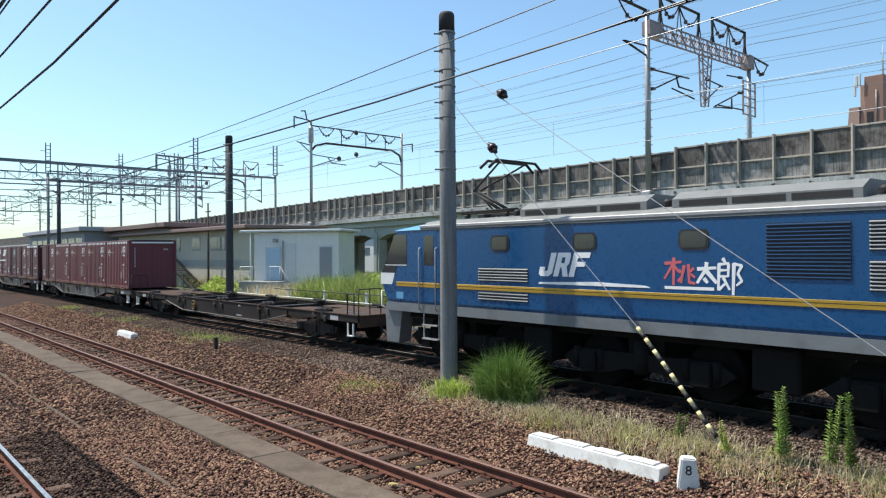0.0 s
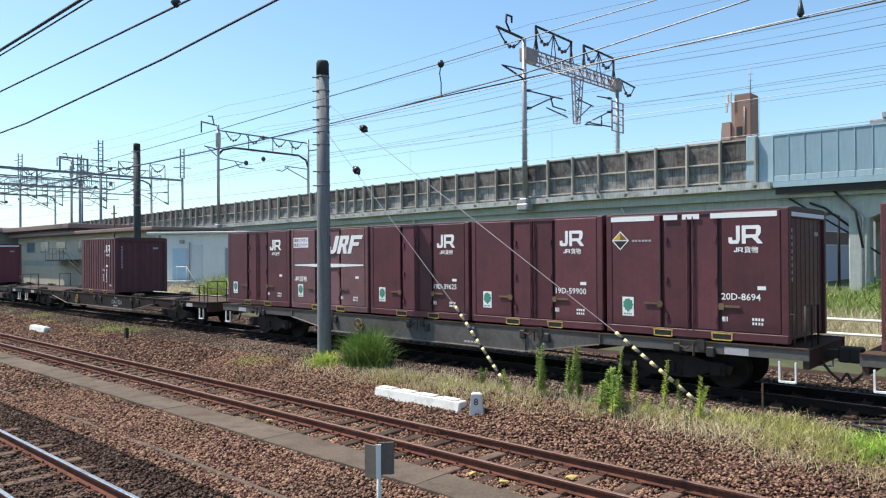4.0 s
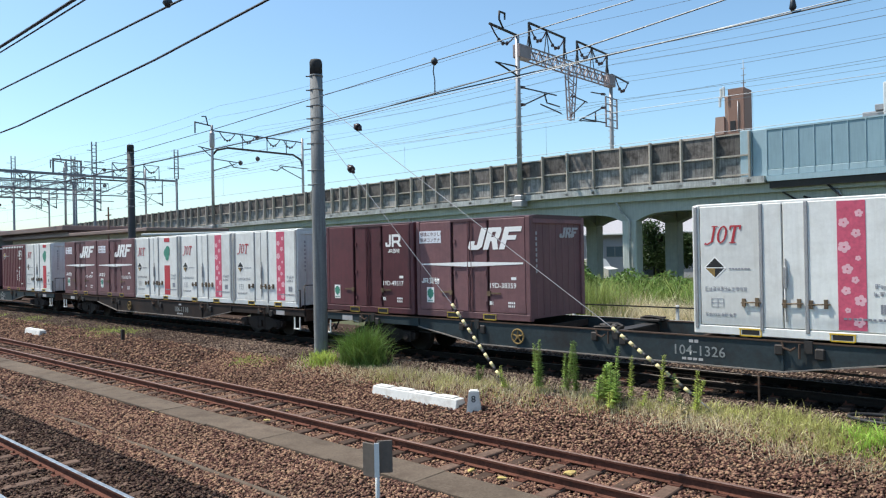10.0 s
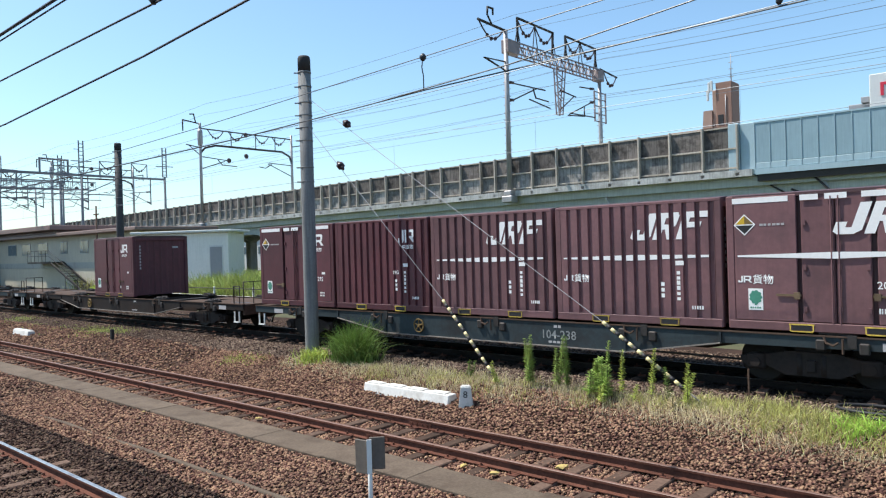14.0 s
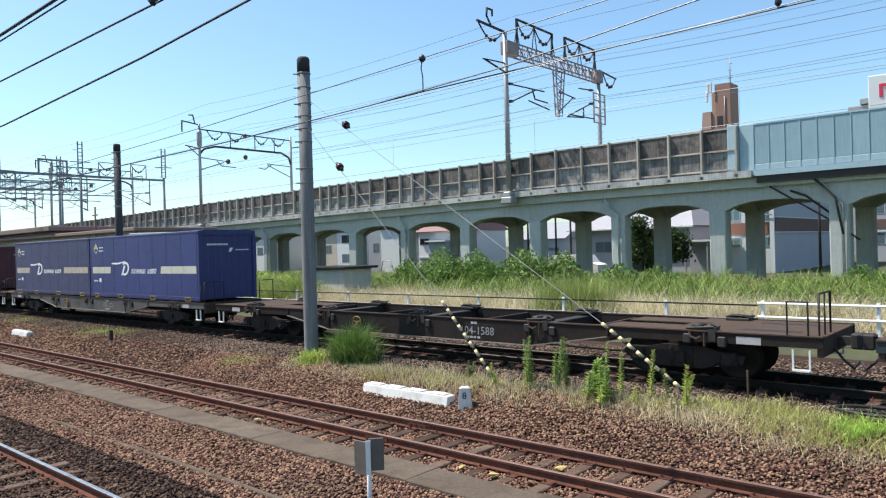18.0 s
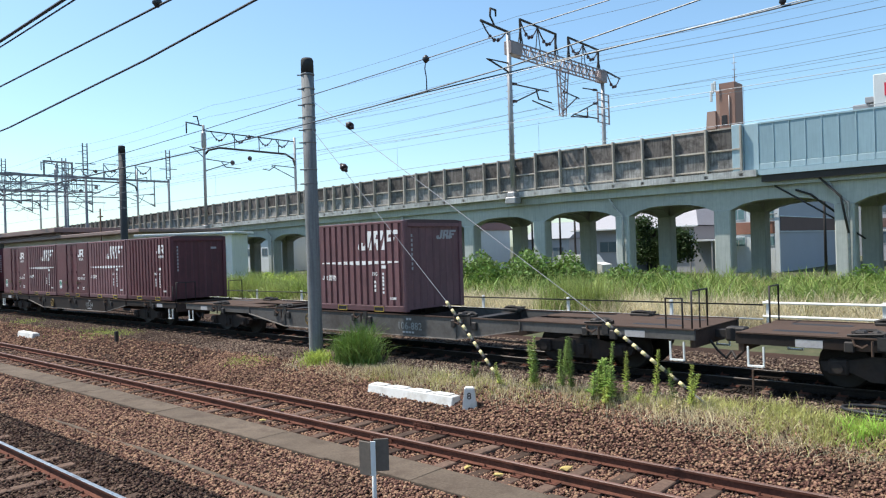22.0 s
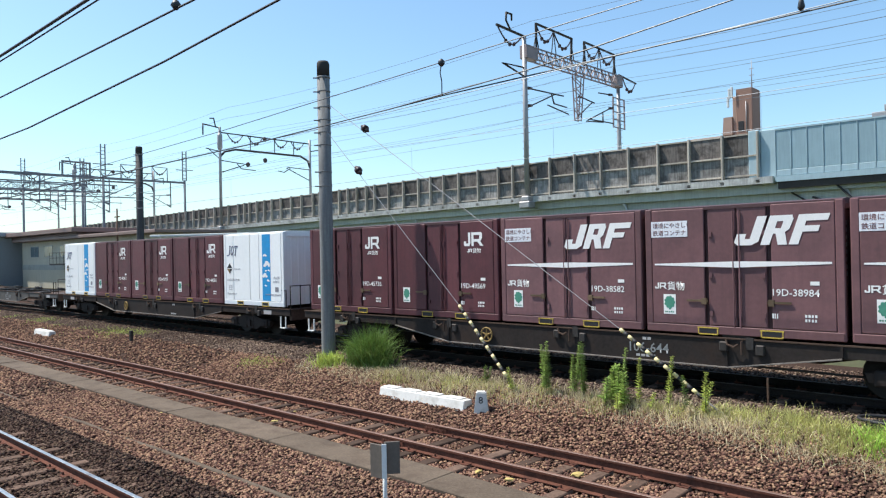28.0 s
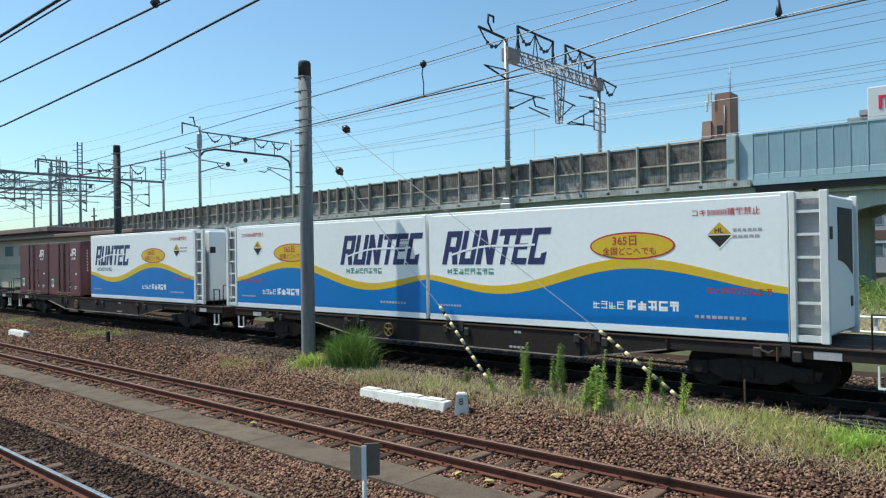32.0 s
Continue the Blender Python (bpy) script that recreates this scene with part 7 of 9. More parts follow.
    for y, z in ((39.0, 17.4), (39.4, 18.6), (41.2, 13.95), (41.2, 12.6), (44.0, 17.0), (46.0, 13.9), (46.0, 12.6), (47.5, 17.2), (49.5, 17.3), (51.0, 16.6), (40.0, 15.6), (52.0, 18.0), (50.4, 14.5)):
        bm = bmesh.new()
        for x in (-141.9, -103.8, -65.7, -27.6, 10.5):
            wire(bm, sagging((x, y, z), (x + 38.1, y, z), 0.5 if z > 12.9 else 0.1, 10), 0.013, 4)
        part("strung_wire", bm, WIRE_LITE, t)


def truss(bm, a, b, h, w, n, r=0.05):
    """A square lattice beam between a and b (tops), with zig-zag lacing."""
    a, b = Vector(a), Vector(b)
    side = (b - a).cross(Vector((0, 0, 1))).normalized() * w / 2
    dn = Vector((0, 0, -h))
    for s in (side, -side):
        for d in (Vector(), dn):
            p, q = a + s + d, b + s + d
            box_bar(bm, p, q, r)
    for i in range(n):
        p, q = a.lerp(b, i / n), a.lerp(b, (i + 1) / n)
        for s in (side, -side):
            rod(bm, p + s + (dn if i % 2 else Vector()), q + s + (Vector() if i % 2 else dn), r * 0.5, n=4)
            rod(bm, q + s, q + s + dn, r * 0.45, n=4)


def box_bar(bm, p, q, r):
    rod(bm, p, q, r, n=4)


def garland(bm, a, b, drop):
    """A hanging insulator loop."""
    a, b = Vector(a), Vector(b)
    pts = [a.lerp(b, i / 6) - Vector((0, 0, drop * math.sin(math.pi * i / 6))) for i in range(7)]
    path_rod(bm, pts, 0.05, n=6)
    for p in pts[2:5]:
        disc(bm, p, 0.14, (0, 1, 0))


def cantilever(bm, x, y, z, s, k=1.0):
    """A hinged tube bracket that carries the contact wire: s is the side it points to."""
    path_rod(bm, [(x, y, z), (x, y + s * 2.6 * k, z - 0.25)], 0.045, n=5)
    path_rod(bm, [(x, y, z - 1.5 * k), (x, y + s * 2.4 * k, z - 0.25)], 0.04, n=5)
    path_rod(bm, [(x, y + s * 1.3 * k, z - 0.15), (x + 0.1, y + s * 1.9 * k, z - 1.1 * k), (x + 0.1, y + s * 3.0 * k, z - 1.25 * k)], 0.03, n=5)
    rod(bm, (x, y + s * 0.1, z - 0.02), (x, y + s * 0.5, z - 0.06), 0.09, n=8)
    rod(bm, (x, y + s * 0.1, z - 1.4 * k), (x, y + s * 0.45, z - 1.2 * k), 0.09, n=8)


def gantry_big(x):
    t = thing("catenary_gantry", "pinkish grey lattice gantry standing on the viaduct", "gantry", at=pose(x, 0, 0))
    for y, top, r in ((38.42, 17.4, 0.17), (50.85, 16.1, 0.16)):
        bm = bmesh.new()
        lathe(bm, [(r, 6.7), (r, 12), (r * 0.85, top)], 12, centre=(0, y, 0))
        if y < 45:
            bev_box(bm, -0.42, 0.42, y - 0.4, y + 0.3, 6.05, 6.5, 0.06)
            bev_box(bm, -0.3, 0.3, y - 0.3, y + 0.25, 6.5, 6.85, 0.06)
        for z in np.arange(8, top - 2, 0.5):
            rod(bm, (-0.3, y, z), (0.3, y, z), 0.025, n=4)
        part("mast", bm, STEEL, t)
    bm = bmesh.new()
    truss(bm, (0, 38.5, 16.7), (0, 51.0, 16.75), 0.75, 0.55, 24, 0.06)
    part("lattice_beam", bm, TRUSS, t)
    for y0, y1 in ((38.3, 39.6), (50.2, 51.1)):
        bm = bmesh.new()
        bev_box(bm, -0.3, 0.3, y0, y1, 15.9, 16.78, 0.03)
        part("beam_end_plate", bm, TRUSS, t)
    bm = bmesh.new()
    for s in (-0.12, 0.12):
        path_rod(bm, [(s, 44.4, 15.95), (s, 44.6, 12.6), (s, 45.1, 12.6), (s, 45.6, 15.95)], 0.055, n=4)
    for i in range(9):
        f0, f1 = i / 9, (i + 1) / 9
        z0, z1 = 15.95 - 3.3 * f0, 15.95 - 3.3 * f1
        l0, r0, l1, r1 = 44.4 + 0.2 * f0, 45.6 - 0.5 * f0, 44.4 + 0.2 * f1, 45.6 - 0.5 * f1
        for s in (-0.12, 0.12):
            rod(bm, (s, l0 if i % 2 else r0, z0), (s, r1 if i % 2 else l1, z1), 0.035, n=4)
    part("drop_arm", bm, TRUSS, t)
    for y0, ya, ym, yb, y1 in ((39.5, 39.8, 41.9, 44.2, 44.1), (45.6, 45.9, 48.0, 50.3, 50.3)):
        bm = bmesh.new()
        path_rod(bm, [(0, ya, 16.75), (0, ya, 18.5), (0, yb, 18.4), (0, y1, 16.75)], 0.075, n=5)
        for yy in (ya, ym, yb):
            for d in (-0.3, 0.3):
                path_rod(bm, [(0, yy, 17.9 if yy != ym else 18.4), (0, yy + d, 16.75)], 0.035, n=4)
        part("feeder_bracket", bm, STEEL_DK, t)
        bm = bmesh.new()
        garland(bm, (0, ya, 18.45), (0, ym, 18.4), 0.95)
        garland(bm, (0, ym, 18.4), (0, yb, 18.35), 0.95)
        part("insulator_loop", bm, INSUL, t)
    bm = bmesh.new()
    path_rod(bm, [(0, 38.5, 17.35), (0, 35.5, 17.5)], 0.09, n=5)
    part("side_bracket", bm, STEEL_DK, t)
    bm = bmesh.new()
    path_rod(bm, [(0, 37.0, 17.4), (0, 36.5, 18.0), (0, 36.55, 18.5), (0, 37.1, 18.5), (0, 37.1, 18.1)], 0.06)
    part("side_bracket", bm, STEEL_DK, t)
    bm = bmesh.new()
    path_rod(bm, [(0, 51.0, 16.95), (0, 53.8, 16.7)], 0.07)
    part("side_bracket", bm, STEEL_DK, t)
    bm = bmesh.new()
    path_rod(bm, [(0, 38.4, 14.7), (0, 36.1, 15.2), (0, 38.4, 15.3)], 0.055)
    part("side_bracket", bm, STEEL_DK, t)
    bm = bmesh.new()
    garland(bm, (0, 35.6, 17.45), (0, 38.2, 17.3), 0.85)
    garland(bm, (0, 51.6, 16.8), (0, 53.7, 16.7), 0.9)
    part("insulator_loop", bm, INSUL, t)
    bm = bmesh.new()
    for pts in ([(38.6, 14.0), (43.0, 14.1)], [(38.6, 12.7), (41.9, 14.05)], [(41.5, 14.0), (41.8, 13.4), (43.4, 13.35)], [(41.0, 13.2), (43.6, 12.9)],
                [(50.0, 15.2), (47.8, 15.05)], [(50.0, 14.3), (46.2, 12.8)], [(48.4, 13.6), (48.4, 12.9), (46.0, 12.7)], [(50.0, 13.0), (46.6, 12.9)],
                [(45.0, 14.4), (47.2, 14.2)], [(45.0, 13.0), (46.9, 14.2)]):
        path_rod(bm, [(0, *p) for p in pts], 0.05, n=5)
        part("wire_bracket", bm, STEEL_DK, t)
        bm = bmesh.new()
    for y, z in ((38.9, 14.0), (38.9, 12.85), (49.6, 15.15), (49.6, 14.1), (45.3, 14.35)):
        rod(bm, (0, y - 0.22, z), (0, y + 0.22, z + 0.05), 0.1, n=8)
        part("bracket_insulator", bm, INSUL, t)
        bm = bmesh.new()
    bm.free()
    bm = bmesh.new()
    for y in (50.0, 51.75):
        path_rod(bm, [(0, y, 15.1), (0, y, 12.7)], 0.07, n=4)
    for z in (12.75, 13.35, 13.95, 14.5, 15.05):
        rod(bm, (0, 50.0, z), (0, 51.75, z), 0.05, n=4)
    part("mast_frame", bm, TRUSS, t)
    return t


def gantry_arch(x, label="slim steel gantry with a curved beam on the viaduct"):
    t = thing("catenary_gantry", label, "gantry", at=pose(x, 0, 0))
    for y, top in ((38.45, 16.5), (49.7, 16.3)):
        bm = bmesh.new()
        lathe(bm, [(0.16, 6.2), (0.15, 12), (0.13, top)], 10, centre=(0, y, 0))
        if y < 45:
            bev_box(bm, -0.32, 0.32, y - 0.32, y + 0.28, 5.6, 6.4, 0.08)
            lathe(bm, [(0.2, 14.2), (0.26, 14.4), (0.26, 15.6), (0.2, 15.8)], 10, centre=(0, y, 0))
        part("mast", bm, STEEL, t)
    bm = bmesh.new()
    path_rod(bm, [(0, 38.5, 13.5), (0, 38.95, 14.0), (0, 40.2, 14.35), (0, 48.4, 14.35), (0, 49.4, 13.9), (0, 49.7, 13.0)], 0.11, n=6)
    path_rod(bm, [(0, 38.6, 15.95), (0, 49.7, 15.85)], 0.07, n=5)
    for y in (42, 45, 47.5):
        rod(bm, (0, y, 14.3), (0, y, 15.9), 0.05, n=5)
    part("curved_beam", bm, STEEL_DK, t)
    bm = bmesh.new()
    path_rod(bm, [(0, 38.45, 16.4), (0, 36.6, 16.6), (0, 36.6, 15.5)], 0.07)
    part("side_bracket", bm, STEEL_DK, t)
    bm = bmesh.new()
    path_rod(bm, [(0, 38.0, 16.5), (0, 37.8, 17.3), (0, 37.35, 17.25)], 0.06)
    part("side_bracket", bm, STEEL_DK, t)
    bm = bmesh.new()
    path_rod(bm, [(0, 36.9, 14.2), (0, 38.45, 14.0)], 0.06)
    part("side_bracket", bm, STEEL_DK, t)
    bm = bmesh.new()
    path_rod(bm, [(0, 37.2, 14.15), (0, 38.45, 13.2)], 0.045)
    part("side_bracket", bm, STEEL_DK, t)
    bm = bmesh.new()
    path_rod(bm, [(0, 49.7, 15.0), (0, 51.2, 15.3), (0, 51.2, 14.4)], 0.06)
    part("side_bracket", bm, STEEL_DK, t)
    bm = bmesh.new()
    for y in (40.2, 42.6, 45.8, 48.0):
        garland(bm, (0, y - 0.9, 15.9), (0, y + 0.9, 15.85), 0.8)
    part("insulator_loop", bm, INSUL, t)
    for y, z in ((43.7, 15.75), (41.6, 12.9), (43.7, 13.5)):
        bm = bmesh.new()
        disc(bm, (0.2, y, z), 0.27, (1, 0, 0))
        part("balance_disc", bm, INSUL, t)
    bm = bmesh.new()
    for pts in ([(38.6, 13.1), (41.6, 12.9)], [(38.6, 11.9), (41.2, 12.8)], [(40.4, 12.9), (40.9, 12.4), (42.6, 12.35)], [(49.6, 11.7), (46.5, 12.9)], [(49.6, 12.9), (46.6, 13.0)], [(47.0, 12.9), (46.2, 12.4), (45.4, 12.5)]):
        path_rod(bm, [(0, *p) for p in pts], 0.05, n=5)
        part("wire_bracket", bm, STEEL_DK, t)
        bm = bmesh.new()
    bm.free()
    return t


def ladder_mast(bm, x, y, z0, z1):
    for s in (-0.22, 0.22):
        rod(bm, (x, y + s, z0), (x, y + s, z1), 0.07, n=4)
    for z in np.arange(z0 + 0.25, z1, 0.38):
        rod(bm, (x, y - 0.22, z), (x, y + 0.22, z), 0.045, n=4)
    rod(bm, (x, y - 1.0, z0 + 1.15), (x, y + 1.0, z0 + 1.2), 0.06, n=4)
    rod(bm, (x, y - 0.7, z1 - 0.9), (x, y - 0.2, z1 - 0.9), 0.04, n=4)


def portal(x, y0, y1, z, masts, lattice, label, s=1.0):
    """A portal across the tracks with masts, stays and feeder brackets."""
    t = thing("track_portal", label, "gantry", at=pose(x, 0, 0))
    bm = bmesh.new()
    if lattice:
        truss(bm, (0, y0, z + 0.5), (0, y1, z + 0.5), 0.9, 0.6, 18, 0.06)
    else:
        prism(bm, [(y0, z - 0.15), (y1, z - 0.1), (y1, z + 0.1), (y0, z + 0.15)], "x", -0.12, 0.12)
        path_rod(bm, [(0, y0, z - 2.1), (0, y1 - 5.6, z - 1.9)], 0.06, n=5)
        path_rod(bm, [(0, y0, z - 2.6), (0, y1 - 7.0, z - 2.5)], 0.04, n=5)
        for k in np.arange(y1 - 17.5, y1 - 6, 4.3):
            rod(bm, (0, k, z - 2.0), (0, k + 3.8, z - 0.2), 0.06, n=4)
    part("cross_beam", bm, PORTAL, t)
    for y in masts:
        bm = bmesh.new()
        lathe(bm, [(0.15, 0.3), (0.13, z + 0.3)], 8, centre=(0, y, 0))
        part("mast", bm, PORTAL, t)
        bm = bmesh.new()
        ladder_mast(bm, 0, y, z + 0.25, z + 3.5)
        part("mast_ladder", bm, PORTAL, t)
    for y in np.arange(y1 - 2.9, y1 - 7.0, -3.35) if not lattice else np.arange(y0 + 2.2, y1 - 1, 5.9):
        bm = bmesh.new()
        path_rod(bm, [(0, y - 0.85, z), (0, y - 0.85, z + 1.55), (0, y + 0.85, z + 1.5), (0, y + 0.85, z)], 0.06, n=4)
        part("feeder_bracket", bm, PORTAL, t)
        bm = bmesh.new()
        garland(bm, (0, y - 0.8, z + 1.45), (0, y + 0.8, z + 1.4), 0.7)
        part("insulator_loop", bm, INSUL, t)
    for y in np.arange(y0 + 3.4, y1, 6.6):
        bm = bmesh.new()
        cantilever(bm, 0, y, z - 1.4, -1, 0.9)
        rod(bm, (0, y, z), (0, y, z - 2.8), 0.06, n=5)
        part("wire_bracket", bm, PORTAL, t)
    return t


build_line()
gantry_big(-27.6)
gantry_big(10.5)
gantry_arch(-65.7)
gantry_arch(-103.8)
gantry_arch(-141.9)
MAIN_PORTAL = portal(-75.0, 1.4, 39.5, 11.6, (1.5, 30.6, 39.45), False, "dark steel portal across the tracks with ladder masts", 1.4)
for yy in (3.83, 8.4):
    bm = bmesh.new()
    rod(bm, (0, yy, 5.1), (0, yy, 11.45), 0.07)
    part("drop_tube", bm, PORTAL, MAIN_PORTAL)
bm = bmesh.new()
path_rod(bm, [(0, 26.7, 11.7), (0, 26.7, 13.05), (0, 29.3, 13.0), (0, 29.3, 11.7)], 0.1, n=5)
path_rod(bm, [(0, 27.9, 13.0), (0, 28.0, 11.9)], 0.06, n=5)
part("feeder_frame", bm, PORTAL, MAIN_PORTAL)
portal(-88.0, 20.0, 37.4, 11.7, (20.0, 33.5), True, "grey lattice portal across the tracks farther off", 1.4)
portal(-98.0, 12.0, 37.8, 12.5, (30.3, 37.6), True, "grey lattice portal across the tracks farther off", 1.4)
portal(-135.0, 14.0, 38.0, 12.3, (14.0, 36.0), True, "grey lattice portal across the tracks farther off", 1.4)
portal(-170.0, 8.0, 38.0, 12.3, (8.0, 36.0), False, "thin steel portal across the tracks far away", 1.4)

# ------------------------------------------------------------------ plants


def blades(rg, x, y, z, h, w, lean, segs=3, droop=0.5):
    """Curved tapering grass blades: arrays of places, heights, widths and leans."""
    n = len(x)
    a = rg.uniform(0, 2 * np.pi, n)
    dx, dy = np.cos(a), np.sin(a)
    b = rg.uniform(0, 2 * np.pi, n)
    wx, wy = np.cos(b), np.sin(b)
    V = np.empty((n, segs + 1, 2, 3))
    for i in range(segs + 1):
        u = i / segs
        off = lean * h * u ** 1.8
        up = h * (u - droop * lean * u ** 3)
        ww = w * (1 - u) ** 0.7 * (0.6 + 0.8 * min(1, u * 3)) + 0.0008
        for s in (0, 1):
            k = (s - 0.5) * ww
            V[:, i, s, 0] = x + dx * off + wx * k
            V[:, i, s, 1] = y + dy * off + wy * k
            V[:, i, s, 2] = z + up
    F = []
    base = np.arange(n)[:, None] * (segs + 1) * 2
    for i in range(segs):
        F.append(np.stack([base[:, 0] + 2 * i, base[:, 0] + 2 * i + 1, base[:, 0] + 2 * i + 3, base[:, 0] + 2 * i + 2], 1))
    return V.reshape(-1, 3), np.concatenate(F)


def ground_z(y):
    return np.interp(y, [p[0] for p in PROFILE], [p[1] for p in PROFILE])


def grass_patch(name, label, n, xr, yr, h, w, lean, m, seed, clump=0.0, kind="stuff", category="grass", segs=3, spread=40):
    rg = np.random.default_rng(seed)
    if clump:
        k = max(3, int(n / spread))
        cx, cy = rg.uniform(*xr, k), rg.uniform(*yr, k)
        i = rg.integers(0, k, n)
        x, y = cx[i] + rg.normal(0, clump, n), cy[i] + rg.normal(0, clump, n)
        hh = rg.uniform(h[0], h[1], n) * rg.uniform(0.6, 1.1, k)[i]
    else:
        x, y = rg.uniform(*xr, n), rg.uniform(*yr, n)
        hh = rg.uniform(h[0], h[1], n)
    v, f = blades(rg, x, y, ground_z(y) - 0.02, hh, rg.uniform(w[0], w[1], n), rg.uniform(lean[0], lean[1], n), segs)
    return tagged(new(name, raw_mesh(name, v, f, m)), label, category, kind=kind)


def leaf_cloud(name, label, n, place, size, m, seed, category="foliage", kind="stuff"):
    """Many small leaves: place(rg, n) gives their centres."""
    rg = np.random.default_rng(seed)
    c = place(rg, n)
    n = len(c)
    s = rg.uniform(size[0], size[1], n)
    u = rg.normal(0, 1, (n, 3))
    u /= np.linalg.norm(u, axis=1)[:, None]
    t = rg.normal(0, 1, (n, 3))
    t -= (t * u).sum(1)[:, None] * u
    t /= np.linalg.norm(t, axis=1)[:, None]
    b = np.cross(u, t)
    P = np.stack([c - t * s[:, None], c + b * s[:, None] * 0.45, c + t * s[:, None], c - b * s[:, None] * 0.45], 1)
    f = np.arange(n * 4).reshape(n, 4)
    return tagged(new(name, raw_mesh(name, P.reshape(-1, 3), f, m)), label, category, kind=kind)


def tall_weed(x, y, h, n, m, label, seed, spread=0.14, leaf=0.16, name="tall_weed"):
    """An upright weed: a few stems closely set with narrow leaves."""
    t = thing(name, label, "weed", "weeds beside the track", at=pose(x, y, gz(y)))
    rg = np.random.default_rng(seed)
    bm = bmesh.new()
    V, F = [], []
    for k in range(n):
        bx, by = rg.normal(0, spread, 2)
        hh = h * rg.uniform(0.65, 1.05)
        lx, ly = rg.normal(0, 0.06, 2)
        path_rod(bm, [(bx, by, -0.05), (bx + lx, by + ly, hh * 0.5), (bx + 1.4 * lx, by + 1.4 * ly, hh)], 0.006, n=4)
        cnt = int(hh * 135)
        for i in range(cnt):
            u = 0.12 + 0.88 * i / cnt
            a = i * 2.4 + rg.uniform(-0.4, 0.4)
            L = leaf * (1.0 - 0.55 * u) * rg.uniform(0.7, 1.2)
            p = np.array([bx + lx * 1.4 * u, by + ly * 1.4 * u, hh * u])
            d = np.array([math.cos(a), math.sin(a), rg.uniform(0.35, 0.9)])
            d /= np.linalg.norm(d)
            s = np.array([-math.sin(a), math.cos(a), 0]) * L * 0.16
            tip = p + d * L - np.array([0, 0, L * 0.2])
            mid = p + d * L * 0.5
            i0 = len(V)
            V += [p, mid + s, tip, mid - s]
            F.append((i0, i0 + 1, i0 + 2, i0 + 3))
    part("stem", bm, STEM, t)
    part("leaf_mass", raw_mesh("leaf_mass", np.array(V), np.array(F), m), None, t)
    return t


def build_plants():
    # big tuft at the foot of the pole
    rg = np.random.default_rng(3)
    t = thing("grass_tuft", "large tuft of long green grass at the pole foot", "grass tuft", at=pose(0, 0, 0))
    n = 1500
    kx, ky, kh = rg.uniform(-14.85, -13.75, 9), rg.normal(12.75, 0.18, 9), rg.uniform(0.75, 1.1, 9)
    k = rg.integers(0, 9, n)
    x, y = kx[k] + rg.normal(0, 0.13, n), ky[k] + rg.normal(0, 0.13, n)
    h = rg.uniform(0.7, 1.35, n) * kh[k]
    v, f = blades(rg, x, y, ground_z(y) - 0.03, h, rg.uniform(0.01, 0.022, n), rg.uniform(0.1, 0.7, n), 5)
    part("blade_mass", raw_mesh("blade_mass", v, f, GRASS), None, t)
    n = 1100
    k = rg.integers(0, 9, n)
    x, y = kx[k] + rg.normal(0.05, 0.2, n), ky[k] + rg.normal(0, 0.16, n)
    v, f = blades(rg, x, y, ground_z(y) - 0.03, rg.uniform(0.5, 1.15, n) * kh[k], rg.uniform(0.01, 0.024, n), rg.uniform(0.3, 1.0, n), 5)
    part("blade_mass", raw_mesh("blade_mass", v, f, GRASS_DK), None, t)
    n = 420
    x, y = -15.6 + rg.normal(0, 0.2, n), 12.3 + rg.normal(0, 0.15, n)
    v, f = blades(rg, x, y, ground_z(y) - 0.03, rg.uniform(0.25, 0.55, n), rg.uniform(0.015, 0.03, n), rg.uniform(0.2, 0.7, n), 4)
    part("low_blade_mass", raw_mesh("low_blade_mass", v, f, GRASS_LT), None, t)
    # weeds in a row
    for i, (wx, wy, h, n, m) in enumerate(((-8.66, 12.45, 1.3, 2, WEED), (-8.45, 12.4, 1.2, 1, WEED), (-8.0, 12.45, 1.1, 2, WEED), (-7.66, 12.45, 1.15, 2, GRASS), (-7.05, 12.4, 0.72, 9, WEED), (-6.83, 12.5, 1.05, 1, WEED),
                                           (-6.43, 12.5, 0.9, 1, GRASS_LT), (-6.2, 12.3, 0.5, 1, GRASS_LT), (-5.98, 12.5, 0.98, 1, GRASS_LT), (-5.5, 12.45, 1.0, 1, GRASS), (-5.12, 12.45, 0.8, 2, GRASS_LT), (-5.3, 12.2, 0.5, 2, GRASS_DRY), (-6.7, 12.1, 0.4, 2, GRASS_LT), (-9.3, 12.3, 0.55, 2, GRASS_LT), (-10.3, 12.5, 0.5, 2, GRASS))):
        tall_weed(wx, wy, h, n, m, "bushy bright green weed" if n > 4 else "tall narrow-leaved green weed beside the freight track", 30 + i, 0.15 if n > 4 else 0.05, 0.2 if n > 4 else 0.135)
    # low grasses
    grass_patch("dry_grass", "thin pale grass growing through ballast", 6500, (-13.6, -4.5), (11.75, 12.75), (0.1, 0.34), (0.004, 0.01), (0.1, 0.8), GRASS_DRY, 5, 0.2, spread=75)
    grass_patch("low_grass", "thin green grass growing through ballast", 3600, (-13.4, -6.0), (11.8, 12.6), (0.08, 0.3), (0.005, 0.012), (0.1, 0.8), STRAW_GREEN, 6, 0.16, spread=75)
    grass_patch("bright_grass", "yellowish grass tufts beside the track", 1900, (-5.6, -3.4), (12.3, 13.0), (0.12, 0.36), (0.006, 0.013), (0.2, 0.9), STRAW_GREEN, 7, 0.16, spread=110)
